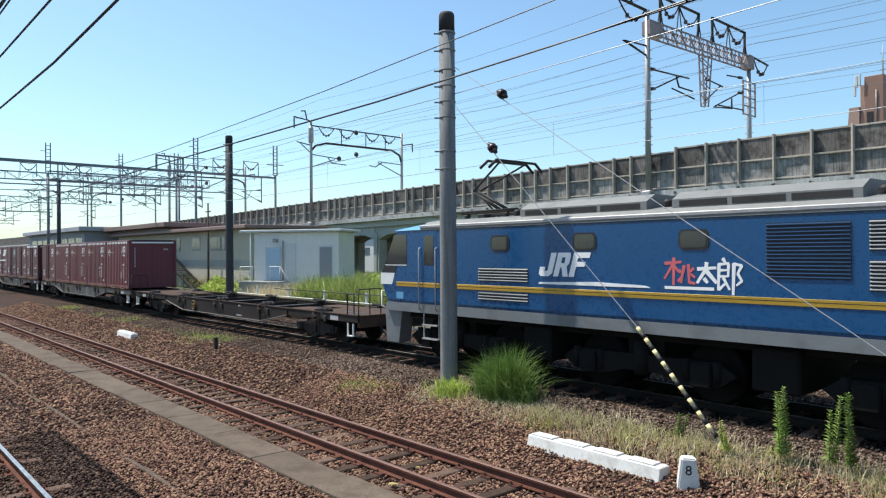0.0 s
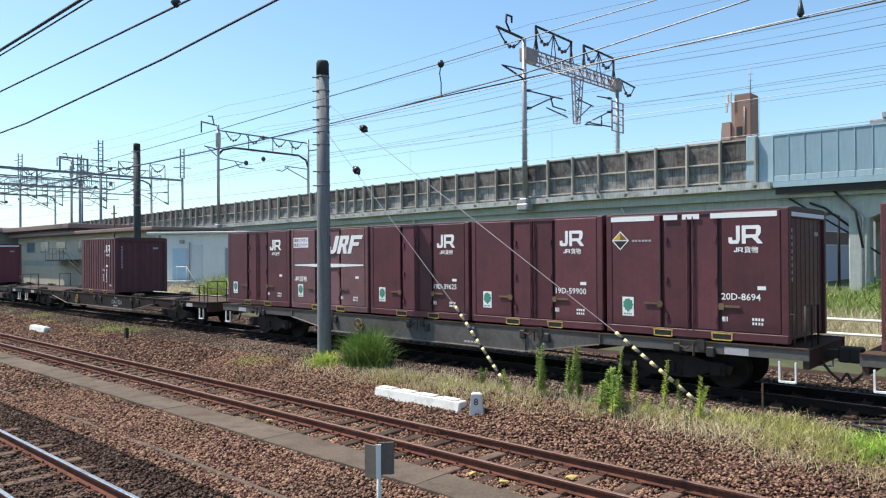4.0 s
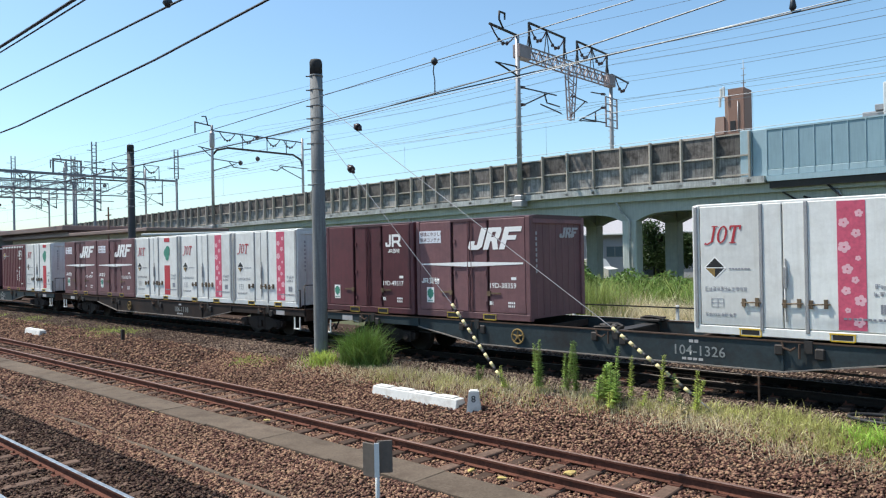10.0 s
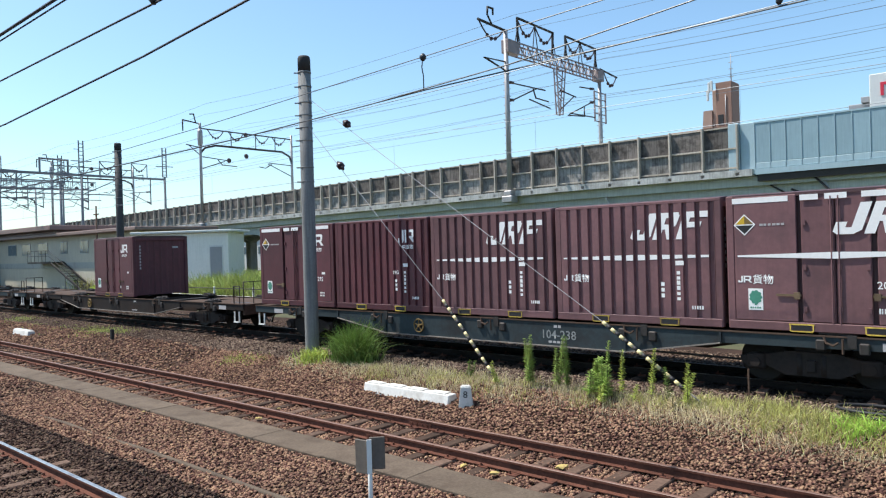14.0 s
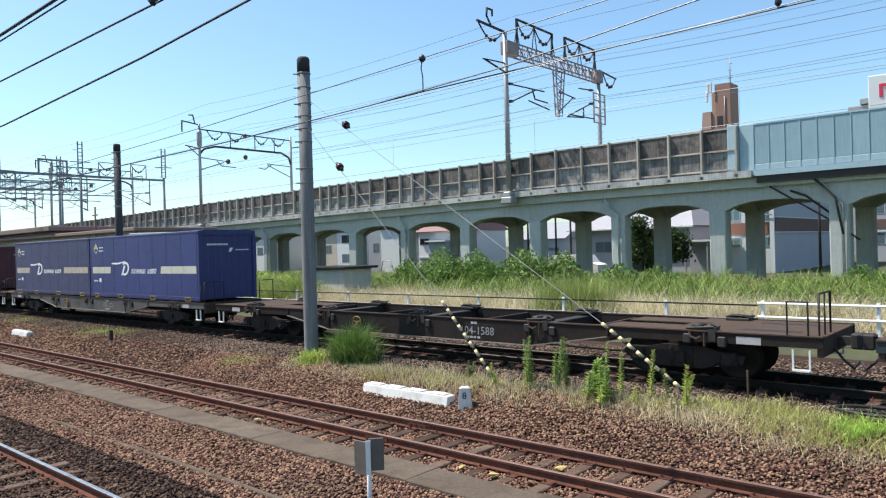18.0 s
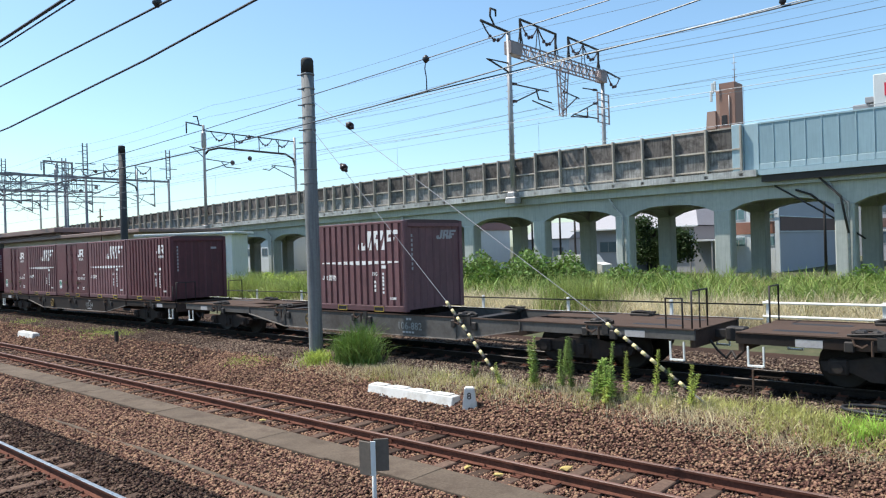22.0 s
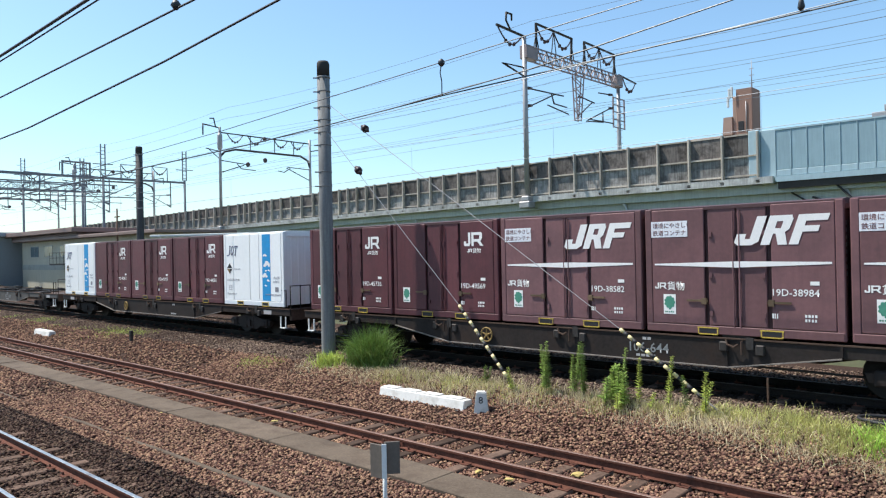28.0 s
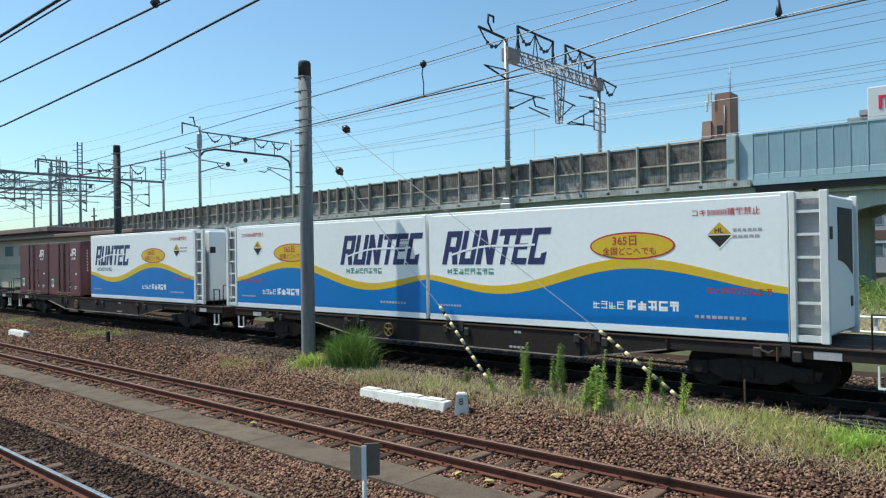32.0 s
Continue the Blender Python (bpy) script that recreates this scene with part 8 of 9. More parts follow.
    grass_patch("bright_grass", "bright green grass patch beside the track", 6000, (-3.9, 3.5), (11.75, 12.9), (0.15, 0.42), (0.007, 0.014), (0.1, 0.9), STRAW_GREEN, 18, 0.16, spread=95)
    grass_patch("green_grass_patch", "fresh green grass patch beside the track", 3000, (-2.6, 3.5), (11.9, 12.5), (0.25, 0.5), (0.01, 0.02), (0.2, 0.9), GRASS_YOUNG, 17, 0.15)
    grass_patch("pale_reed_edge", "pale dry grass edge on the ballast", 2600, (-4.2, 3), (11.45, 11.85), (0.1, 0.3), (0.004, 0.008), (0.3, 1.0), GRASS_DRY, 8, 0.18)
    grass_patch("dry_grass", "pale straw lying on the ballast", 1500, (-5.8, -3.0), (11.9, 12.5), (0.1, 0.35), (0.004, 0.009), (0.6, 1.2), GRASS_DRY, 19, 0.25)
    grass_patch("low_grass", "thin grass tufts on the ballast far along", 2400, (-50, -26), (12.0, 12.9), (0.06, 0.2), (0.006, 0.014), (0.1, 0.8), GRASS_LT, 9, 0.35, spread=170)
    grass_patch("dry_grass", "pale flattened grass at the pole foot", 2600, (-16.6, -13.2), (11.9, 12.5), (0.08, 0.28), (0.004, 0.01), (0.6, 1.2), GRASS_DRY, 10, 0.25)
    grass_patch("low_grass", "yellow-green grass tuft on the ballast", 700, (-18.8, -17.4), (11.7, 12.1), (0.06, 0.2), (0.006, 0.012), (0.2, 0.9), GRASS_LT, 20, 0.2)
    # bushy grass in front of the hut
    for i, (x0, x1, hh) in enumerate(((-39.9, -37.2, 2.25), (-37.4, -33.8, 2.45), (-34.0, -29.6, 2.1))):
        grass_patch("grass_bush", "tall bushy yellow-green grass beside the hut", 3600, (x0 + 0.4, x1 - 0.4), (22.4, 23.8), (hh * 0.5, hh * 0.95), (0.025, 0.05), (0.15, 0.8), REED_LT, 50 + i, 0.35, segs=4)
        grass_patch("grass_bush", "tall green grass beside the hut", 2000, (x0 + 0.2, x1 - 0.2), (22.8, 24.2), (hh * 0.5, hh), (0.025, 0.05), (0.2, 0.8), REED, 60 + i, 0.35, segs=4)
    # field behind the freight track
    grass_patch("dry_reeds", "pale dry reeds along the field edge", 24000, (-46, 14), (22.2, 26.0), (0.85, 1.55), (0.008, 0.02), (0.2, 0.9), GRASS_DRY, 11, 0.3, segs=4)
    grass_patch("dry_reeds", "bleached reed stalks behind the pipe fence", 15000, (-48, 14), (22.4, 27.0), (0.9, 1.6), (0.012, 0.028), (0.15, 0.8), REED_PALE, 91, 0.4, segs=4)
    grass_patch("dry_reeds", "olive reeds mixed into the field edge", 7000, (-48, 14), (23.2, 27.0), (0.7, 1.35), (0.015, 0.03), (0.1, 0.6), REED_OLIVE, 15, 0.35)
    grass_patch("field_grass", "tall sunlit reeds on the field", 26000, (-60, 16), (27.2, 37.5), (1.0, 1.9), (0.028, 0.055), (0.25, 0.95), REED_LT, 12, 0.55, segs=5)
    grass_patch("field_grass", "deep green broad-leaved reeds on the field", 42000, (-70, 16), (27.2, 38.0), (1.0, 2.0), (0.03, 0.06), (0.25, 0.95), REED, 13, 0.55, segs=5)
    grass_patch("field_grass", "olive-green reeds scattered over the field", 9000, (-70, 16), (26.5, 37.0), (0.9, 1.8), (0.025, 0.05), (0.2, 0.9), REED_OLIVE, 16, 0.5, segs=5)
    grass_patch("reed_clump", "tall green reed clump in the dry reeds", 2600, (-15.0, -12.9), (22.9, 23.8), (1.2, 2.1), (0.014, 0.028), (0.05, 0.4), REED_LT, 14, 0.35, segs=4)
    grass_patch("reed_clump", "dark green reeds at the foot of a clump", 1500, (-15.0, -12.9), (22.9, 23.8), (0.7, 1.6), (0.014, 0.03), (0.05, 0.4), REED, 92, 0.35, segs=4)

    def mound(cx, cy, rx, ry, h):
        def place(r, n):
            a, k = r.uniform(0, 2 * np.pi, n), np.sqrt(r.random(n))
            x, y = cx + rx * k * np.cos(a), cy + ry * k * np.sin(a)
            top = h * np.sqrt(np.maximum(0, 1 - k ** 2)) * (0.75 + 0.25 * np.sin(x * 2.1) * np.cos(y * 1.7))
            return np.stack([x, y, ground_z(y) + top * r.uniform(0.5, 1.0, n)], 1)
        return place
    for i, (cx, cy, rx, ry, h, n, m) in enumerate(((-27.5, 32, 4.8, 3.0, 3.1, 9000, GRASS_DK), (-22.0, 32.5, 4.2, 2.5, 3.0, 9000, GRASS_DK), (-24.5, 30.5, 3.5, 1.8, 2.4, 5000, GRASS), (-31.5, 31, 3.0, 2.0, 1.5, 4000, GRASS), (-17, 34, 4, 2.5, 1.9, 4500, GRASS_DK), (-38.5, 27.0, 3.2, 1.6, 1.9, 5000, GRASS_LT), (-34.5, 27.5, 2.2, 1.4, 1.6, 3500, GRASS_LT), (-5, 35, 6, 2, 1.7, 4500, GRASS), (-45.5, 28, 3, 1.5, 1.5, 3000, GRASS), (-54, 24, 3, 1.4, 1.4, 3000, GRASS_LT))):
        leaf_cloud("creeper_mound", "mound of green creeper leaves and bushes", n, mound(cx, cy, rx, ry, h), (0.07, 0.16), m, 40 + i)
    # dark tree under the viaduct
    t = thing("tree", "dark green leafy tree behind the viaduct", "tree", at=pose(-26.3, 57, 0.4))
    bm = bmesh.new()
    for a, b, r0, r1 in (((0, 0, 0), (0.1, 0, 2.2), 0.18, 0.12), ((0.1, 0, 2.2), (-1.0, 0.3, 4.0), 0.1, 0.04), ((0.1, 0, 2.2), (1.4, -0.2, 3.8), 0.1, 0.04), ((0.1, 0, 2.2), (0.3, 0.2, 5.0), 0.09, 0.03)):
        rod(bm, a, b, r0, r1)
    part("trunk", bm, SLEEPER, t)
    rg = np.random.default_rng(77)
    cl = np.array([(-1.3, 0, 3.7), (-1.25, 0, 4.5), (-1.2, 0.1, 2.6), (-1.7, 0, 1.6), (-0.6, 0, 2.0), (0.2, 0, 1.5), (1.2, 0, 3.6), (1.5, 0, 2.9), (2.2, 0.2, 2.7), (2.4, 0, 1.9), (1.2, 0, 1.8), (2.0, 0, 3.3), (0.3, 0, 2.7)])
    n = 10000
    i = rg.integers(0, len(cl), n)
    c = cl[i] + rg.normal(0, 1, (n, 3)) * np.array((0.42, 0.5, 0.3))
    s = rg.uniform(0.08, 0.17, n)[:, None]
    u = rg.normal(0, 1, (n, 3))
    u /= np.linalg.norm(u, axis=1)[:, None]
    w = np.cross(u, rg.normal(0, 1, (n, 3)))
    w /= np.linalg.norm(w, axis=1)[:, None]
    P = np.stack([c - u * s, c + w * s * 0.5, c + u * s, c - w * s * 0.5], 1).reshape(-1, 3)
    part("crown", raw_mesh("crown", P, np.arange(n * 4).reshape(n, 4), TREE_LEAF), None, t)


stones("ballast_stones", 118000, (-20, 2.5), (5.6, 12.3), (0.02, 0.046), STONE, 21, skip=((7.66, 8.2),))
stones("ballast_stones", 62000, (-36, 2.5), (2.2, 5.6), (0.02, 0.046), STONE_NEAR, 23)
stones("ballast_stones", 60000, (-58, -20), (3.5, 12.3), (0.03, 0.06), STONE, 25, skip=((7.7, 8.16),))
stones("freight_bed_stones", 24000, (-48, 4), (12.2, 13.75), (0.02, 0.045), STONE_DARK, 22, dense_x=(-22, 2))
# stones under the train, coloured as if in its shade
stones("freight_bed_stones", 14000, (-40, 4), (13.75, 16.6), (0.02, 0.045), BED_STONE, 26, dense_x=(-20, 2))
stones("freight_bed_stones", 9000, (-40, 4), (16.6, 18.6), (0.025, 0.05), STONE_DARK, 27, dense_x=(-20, 2))
build_plants()

# ------------------------------------------------------------------ buildings
B_WHITE = mat("white_rendered_wall", (0.62, 0.64, 0.63), 0.85, vary=0.06, size=0.4, fine=4, bump=0.05, streak=0.15, dirt=(0.42, 0.43, 0.42))
B_GREY = mat("grey_cladding", (0.3, 0.31, 0.33), 0.7, vary=0.06, size=0.4, fine=4, bump=0.05)
B_LILAC = mat("lilac_grey_wall", (0.4, 0.4, 0.43), 0.8, vary=0.06, size=0.4, fine=4, bump=0.05)
B_BRICK = mat("brick_red_band", (0.27, 0.13, 0.09), 0.85, vary=0.15, size=1, fine=9, bump=0.1)
B_BROWN = mat("brown_tile_wall", (0.27, 0.155, 0.115), 0.7, vary=0.1, size=0.4, fine=4, bump=0.05)
B_BROWN2 = mat("pale_brown_tile_wall", (0.36, 0.24, 0.19), 0.7, vary=0.1, size=0.4, fine=4, bump=0.05)
B_BEIGE = mat("beige_stucco", (0.5, 0.455, 0.365), 0.85, vary=0.12, size=0.5, fine=6, bump=0.08, streak=0.3, dirt=(0.2, 0.18, 0.15))
B_ROOF = mat("brown_metal_roof", (0.24, 0.165, 0.145), 0.6, vary=0.15, size=0.7, fine=8, bump=0.05)
B_HUT = mat("pale_hut_panel", (0.74, 0.75, 0.72), 0.7, vary=0.06, size=0.6, fine=6, bump=0.04, streak=0.2, dirt=(0.38, 0.38, 0.35))
B_DOOR = mat("pale_blue_door", (0.42, 0.56, 0.67), 0.5, vary=0.06, bump=0.02)
B_RED = mat("faded_red_roof", (0.27, 0.15, 0.14), 0.7, vary=0.12, size=1, fine=8, bump=0.05)
B_SIGNRED = mat("red_sign_paint", (0.6, 0.03, 0.06), 0.5, vary=0.05, bump=0)
B_SLATE = mat("weathered_grey_roof", (0.36, 0.35, 0.37), 0.8, vary=0.1, size=0.6, fine=5, bump=0.05, streak=0.3)
# bluish grey wall tone with the haze of distance put into it
B_HAZE = mat("haze_grey_wall", (0.38, 0.4, 0.43), 0.85, vary=0.1, size=0.3, fine=3, bump=0)
# darker copy of the brick band, with shade put into its colour
B_BRICK_DK = mat("shade_darkened_band", (0.16, 0.1, 0.085), 0.85, vary=0.12, size=1, fine=9, bump=0.05)
B_STORE = mat("grey_blue_cladding", (0.3, 0.34, 0.38), 0.75, vary=0.08, size=0.5, fine=5, bump=0.05, streak=0.2, dirt=(0.2, 0.22, 0.24))
B_BALCONY = mat("pinkish_balcony_panel", (0.46, 0.37, 0.33), 0.8, vary=0.1, size=0.5, fine=5, bump=0.04, streak=0.3, dirt=(0.28, 0.22, 0.2))
GLASS_PALE = glass_mat("sky_tinted_glass", (0.16, 0.26, 0.27), 0.15)


def win(parent, x, y, z, w, h, face="y", m=None, frame_m=None, cross=True):
    """A window with a frame and a pane on a wall that faces -y or +x."""
    def ob(name, mt, a, b, c, d, t0, t1, par):
        bm = bmesh.new()
        if face == "y":
            box(bm, a, b, y - t1, y - t0, c, d)
        else:
            box(bm, x + t0, x + t1, a, b, c, d)
        return part(name, bm, mt, par)
    u = x if face == "y" else y
    f = ob("window", frame_m or STEEL, u - w / 2, u + w / 2, z - h / 2, z + h / 2, -0.02, 0.04, parent)
    n = 2 if cross else 1
    for i in range(n):
        a = u - w / 2 + 0.06 + i * (w - 0.06) / n
        ob("pane", m or GLASS_B, a, a + (w - 0.06) / n - 0.06, z - h / 2 + 0.06, z + h / 2 - 0.06, 0.041, 0.05, f)


HUT = (-48.5, 23.9, 33.0, 6.15)     # corner, turn and length of the hut


def build_hut():
    # the hut stands askew to the tracks: built along its own front, from its left corner
    t = thing("equipment_hut", "pale grey flat-roofed trackside hut with two doors", "hut", at=pose(HUT[0], HUT[1], 0, 0, 0, HUT[2]))
    L, D, top = HUT[3], 2.6, 4.75
    bm = bmesh.new()
    bev_box(bm, 0, L, 0, D, 0.2, top, 0.03)
    part("wall", bm, B_HUT, t)
    bm = bmesh.new()
    bev_box(bm, -0.9, L + 0.35, -0.35, D + 0.3, top + 0.01, top + 0.17, 0.03)
    part("roof", bm, B_WHITE, t)
    bm = bmesh.new()
    bev_box(bm, -0.1, L + 0.05, -0.06, -0.002, 0.2, 1.35, 0.02)
    part("base_course", bm, CONC, t, "grey concrete base course")
    bm = bmesh.new()
    bev_box(bm, -0.4, 2.6, -1.3, -0.065, 0.2, 1.55, 0.04)
    part("entrance_plinth", bm, CONC, t)
    for x, w, z0, m in ((1.45, 1.05, 1.56, B_DOOR), (L - 0.9, 0.85, 1.6, B_GREY)):
        bm = bmesh.new()
        bev_box(bm, x - w / 2 - 0.08, x + w / 2 + 0.08, -0.03, 0.02, z0, z0 + 2.25, 0.01)
        part("door_frame", bm, B_WHITE, t)
        bm = bmesh.new()
        bev_box(bm, x - w / 2, x + w / 2, -0.06, 0.02, z0, z0 + 2.15, 0.015)
        d = part("door", bm, m, t)
        bm = bmesh.new()
        rod(bm, (x + w * 0.35, -0.11, z0 + 1.0), (x + w * 0.35, -0.06, z0 + 1.0), 0.04)
        part("handle", bm, STEEL, d)
    bm = bmesh.new()
    bev_box(bm, 2.35, 3.1, -0.06, 0.01, 1.6, 4.0, 0.015)
    part("wall_panel", bm, B_WHITE, t)
    bm = bmesh.new()
    path_rod(bm, [(2.2, -0.1, 4.2), (2.2, -0.1, 1.6)], 0.045)
    part("conduit", bm, STEEL, t)
    bm = bmesh.new()
    bev_box(bm, 1.5, 1.8, -0.25, -0.002, 4.1, 4.35, 0.03)
    part("lamp_box", bm, STEEL, t)
    bm = bmesh.new()
    rod(bm, (-0.15, -0.2, 0.3), (-0.15, -0.2, top), 0.05)
    part("down_pipe", bm, WHITE, t, "white rain pipe")
    for pts in ([(-0.3, -1.25, 1.55), (-0.3, -1.25, 2.5), (0.6, -1.25, 2.5), (0.6, -1.25, 1.55)], [(-0.3, -1.25, 2.05), (0.6, -1.25, 2.05)], [(1.9, -1.25, 1.55), (1.9, -1.25, 2.5), (2.6, -1.25, 2.5), (3.9, -1.25, 0.6)], [(2.6, -1.25, 2.5), (2.6, -1.25, 1.55)], [(3.4, -1.25, 0.3), (3.4, -1.25, 1.3)]):
        bm = bmesh.new()
        path_rod(bm, pts, 0.025)
        part("handrail", bm, WHITE, t)
    for i in range(6):
        bm = bmesh.new()
        box(bm, 2.61 + i * 0.25, 2.86 + i * 0.25, -1.2, -0.3, 0.2, 1.38 - i * 0.2)
        part("step", bm, CONC, t)
    # low trackside cabinet with a ribbed lid
    t = thing("trackside_cabinet", "grey-green flat-topped trackside cabinet among weeds", "cabinet")
    bm = bmesh.new()
    bev_box(bm, -31.9, -29.0, 25.2, 27.2, 0.2, 2.3, 0.03)
    part("body", bm, VIA, t)
    bm = bmesh.new()
    bev_box(bm, -32.2, -28.7, 25.0, 27.4, 2.31, 2.42, 0.02)
    for k in range(17):
        rod(bm, (-32.15 + k * 0.215, 24.98, 2.4), (-32.15 + k * 0.215, 27.4, 2.4), 0.05, n=6)
    part("lid", bm, STEEL_DK, t)


def build_signal_house():
    t = thing("station_building", "long two-storey beige railway building with brown roof", "building")
    x0, x1, y0, y1 = -88.0, -55.6, 27.0, 33.0
    bm = bmesh.new()
    bev_box(bm, x0, x1, y0, y1, 0.2, 5.3, 0.03)
    part("wall", bm, B_BEIGE, t)
    bm = bmesh.new()
    bev_box(bm, x0 - 0.6, x1 + 0.9, y0 - 0.8, y1 + 0.5, 5.31, 5.6, 0.04)
    bev_box(bm, x0 - 3, -70.5, y0 - 1.2, y1 - 0.5, 5.9, 6.35, 0.04)
    bev_box(bm, x0 - 2, -71.2, y0 - 0.4, y1 - 0.8, 5.61, 5.89, 0.02)
    part("roof", bm, B_ROOF, t)
    bm = bmesh.new()
    bev_box(bm, x0, x1 + 0.02, y0 - 0.03, y0 - 0.001, 2.3, 2.85, 0.005)
    part("floor_band", bm, CONC, t)
    for x, w in ((-61.4, 2.9), (-66.0, 1.8), (-70.5, 1.6), (-75.5, 2.4), (-80, 2.4), (-84, 2.4)):
        win(t, x, y0, 4.2, w, 1.15)
    bm = bmesh.new()
    prism(bm, [(-71.0, 3.0), (-70.6, 3.0), (-63.2, 0.3), (-63.8, 0.3)], "y", y0 - 1.3, y0 - 1.2)
    prism(bm, [(-71.0, 3.0), (-70.6, 3.0), (-63.2, 0.3), (-63.8, 0.3)], "y", y0 - 0.2, y0 - 0.1)
    for i in range(13):
        x = -70.7 + i * 0.55
        box(bm, x - 0.16, x + 0.16, y0 - 1.2, y0 - 0.2, 2.86 - i * 0.2, 2.9 - i * 0.2)
    box(bm, -76.0, -70.7, y0 - 1.3, y0 - 0.1, 2.8, 2.95)
    part("outside_stair", bm, STEEL_DK, t)
    bm = bmesh.new()
    path_rod(bm, [(-76, y0 - 1.28, 4.0), (-70.8, y0 - 1.28, 4.0), (-63.4, y0 - 1.28, 1.3)], 0.03)
    path_rod(bm, [(-76, y0 - 1.28, 3.5), (-70.8, y0 - 1.28, 3.5), (-63.4, y0 - 1.28, 0.8)], 0.025)
    for x in np.arange(-76, -70.7, 0.9):
        rod(bm, (x, y0 - 1.28, 2.95), (x, y0 - 1.28, 4.0), 0.02, n=4)
    part("stair_rail", bm, STEEL_DK, t)
    bm = bmesh.new()
    rod(bm, (-62.0, y0 - 0.6, 0.3), (-62.0, y0 - 0.6, 7.6), 0.1, 0.07)
    path_rod(bm, [(-62.5, y0 - 0.6, 6.9), (-61.5, y0 - 0.6, 6.9)], 0.05)
    tagged(part("service_pole", bm, SLEEPER), "thin wooden service pole beside the building", "pole")
    t = thing("station_building", "glass-fronted upper building beyond the beige one", "building")
    bm = bmesh.new()
    bev_box(bm, -118, -90, 24, 32, 0.2, 6.0, 0.03)
    part("wall", bm, B_GREY, t)
    bm = bmesh.new()
    bev_box(bm, -118.6, -89.4, 23.3, 32.5, 6.01, 6.5, 0.04)
    part("roof", bm, B_LILAC, t)
    for i in range(8):
        win(t, -92 - i * 3.2, 24, 4.5, 2.7, 1.6)


def build_town():
    # block with brick bands: lit front and shaded long side put into the colours
    def slab(t, name, m, x0, x1, y0, y1, z0, z1, label=""):
        bm = bmesh.new()
        bev_box(bm, x0, x1, y0, y1, z0, z1, 0.01)
        return part(name, bm, m, t, label)
    t = thing("office_block", "block with brick-red bands, sunlit front coloured white, shaded side coloured lilac", "building")
    slab(t, "wall", B_LILAC, -22.6, -18.05, 62, 86, 0.3, 11.0)
    slab(t, "white_front", B_WHITE, -22.6, -18.05, 61.92, 61.995, 0.3, 11.0)
    for z in (3.65, 6.9):
        slab(t, "brick_band", B_BRICK, -22.6, -18.3, 61.86, 61.918, z, z + 1.0)
        slab(t, "brick_band", B_BRICK_DK, -18.045, -17.99, 62.2, 86, z + 0.2, z + 1.35)
        slab(t, "white_ledge", B_WHITE, -18.045, -17.95, 61.9, 86, z + 0.1, z + 0.19)
        slab(t, "white_ledge", B_WHITE, -18.045, -17.95, 61.9, 86, z + 1.36, z + 1.45)
    slab(t, "corner_strip", B_WHITE, -18.35, -18.0, 61.8, 61.919, 0.3, 11.0)
    for z, h in ((3.05, 0.85), (5.33, 0.95), (8.6, 0.95)):
        for x in (-21.3, -18.85):
            win(t, x, 61.92, z, 1.15 if x < -20 else 0.95, h, m=GLASS_PALE, frame_m=B_WHITE)
    for y in (66, 70, 74, 78, 82):
        win(t, -17.99, y, 9.0, 1.9, 1.2, face="x", frame_m=B_WHITE)
    bm = bmesh.new()
    path_rod(bm, [(-18.75, 61.7, 0.4), (-18.75, 61.7, 11.0)], 0.06)
    path_rod(bm, [(-19.3, 61.7, 5.2), (-18.1, 61.7, 5.25)], 0.035)
    part("rain_pipe", bm, STEEL, t)
    # porch roof beside the block
    t = thing("porch", "pale flat porch roof on thin posts", "porch")
    slab(t, "roof", B_WHITE, -25.0, -20.9, 60.0, 61.75, 3.18, 3.34)
    for x in (-24.8, -22.9, -21.2):
        slab(t, "post", STEEL, x - 0.06, x + 0.06, 60.1, 60.22, 0.4, 3.175)
    slab(t, "back_panel", B_GREY, -24.9, -22.7, 61.3, 61.4, 0.4, 3.175)
    # second long block farther back with rows of windows
    t = thing("office_block", "lilac-grey block with dark bands and rows of windows", "building")
    slab(t, "wall", B_LILAC, -17.4, -1.0, 90, 104, 0.3, 13.0)
    for z in (4.05, 7.55):
        slab(t, "dark_band", B_BRICK_DK, -17.4, -1.0, 89.92, 89.995, z, z + 1.0)
        slab(t, "white_ledge", B_WHITE, -17.4, -1.0, 89.86, 89.995, z - 0.4, z - 0.25)
    for z in (2.95, 6.3, 9.8):
        for k in range(6):
            win(t, -15.9 + k * 2.5, 90, z, 2.1, 1.3, frame_m=B_WHITE)
    # shed with a long hipped roof and a dark open bay
    t = thing("warehouse", "low shed with a long grey hipped roof and open bay", "building")
    slab(t, "wall", B_LILAC, -37.4, -31.6, 63.2, 75, 0.3, 4.6)
    slab(t, "wall", B_LILAC, -28.4, -25.6, 63.2, 75, 0.3, 4.6)
    # black sheet stands in for the shade inside the open bay
    slab(t, "bay_back", BLACK, -31.59, -28.41, 66.0, 66.1, 0.3, 4.6)
    slab(t, "white_panel", B_WHITE, -37.0, -35.9, 63.1, 63.19, 2.2, 4.5)
    bm = bmesh.new()
    e = [bm.verts.new(p) for p in ((-37.9, 62.4, 4.66), (-24.95, 62.4, 4.66), (-24.95, 76, 4.66), (-37.9, 76, 4.66), (-36.0, 69, 9.0), (-28.0, 69, 9.0))]
    for f in ((0, 1, 5, 4), (1, 2, 5), (2, 3, 4, 5), (3, 0, 4), (3, 2, 1, 0)):
        bm.faces.new([e[i] for i in f])
    part("roof", bm, B_SLATE, t)
    slab(t, "eave_board", B_WHITE, -37.9, -24.95, 62.33, 62.395, 4.52, 4.66)
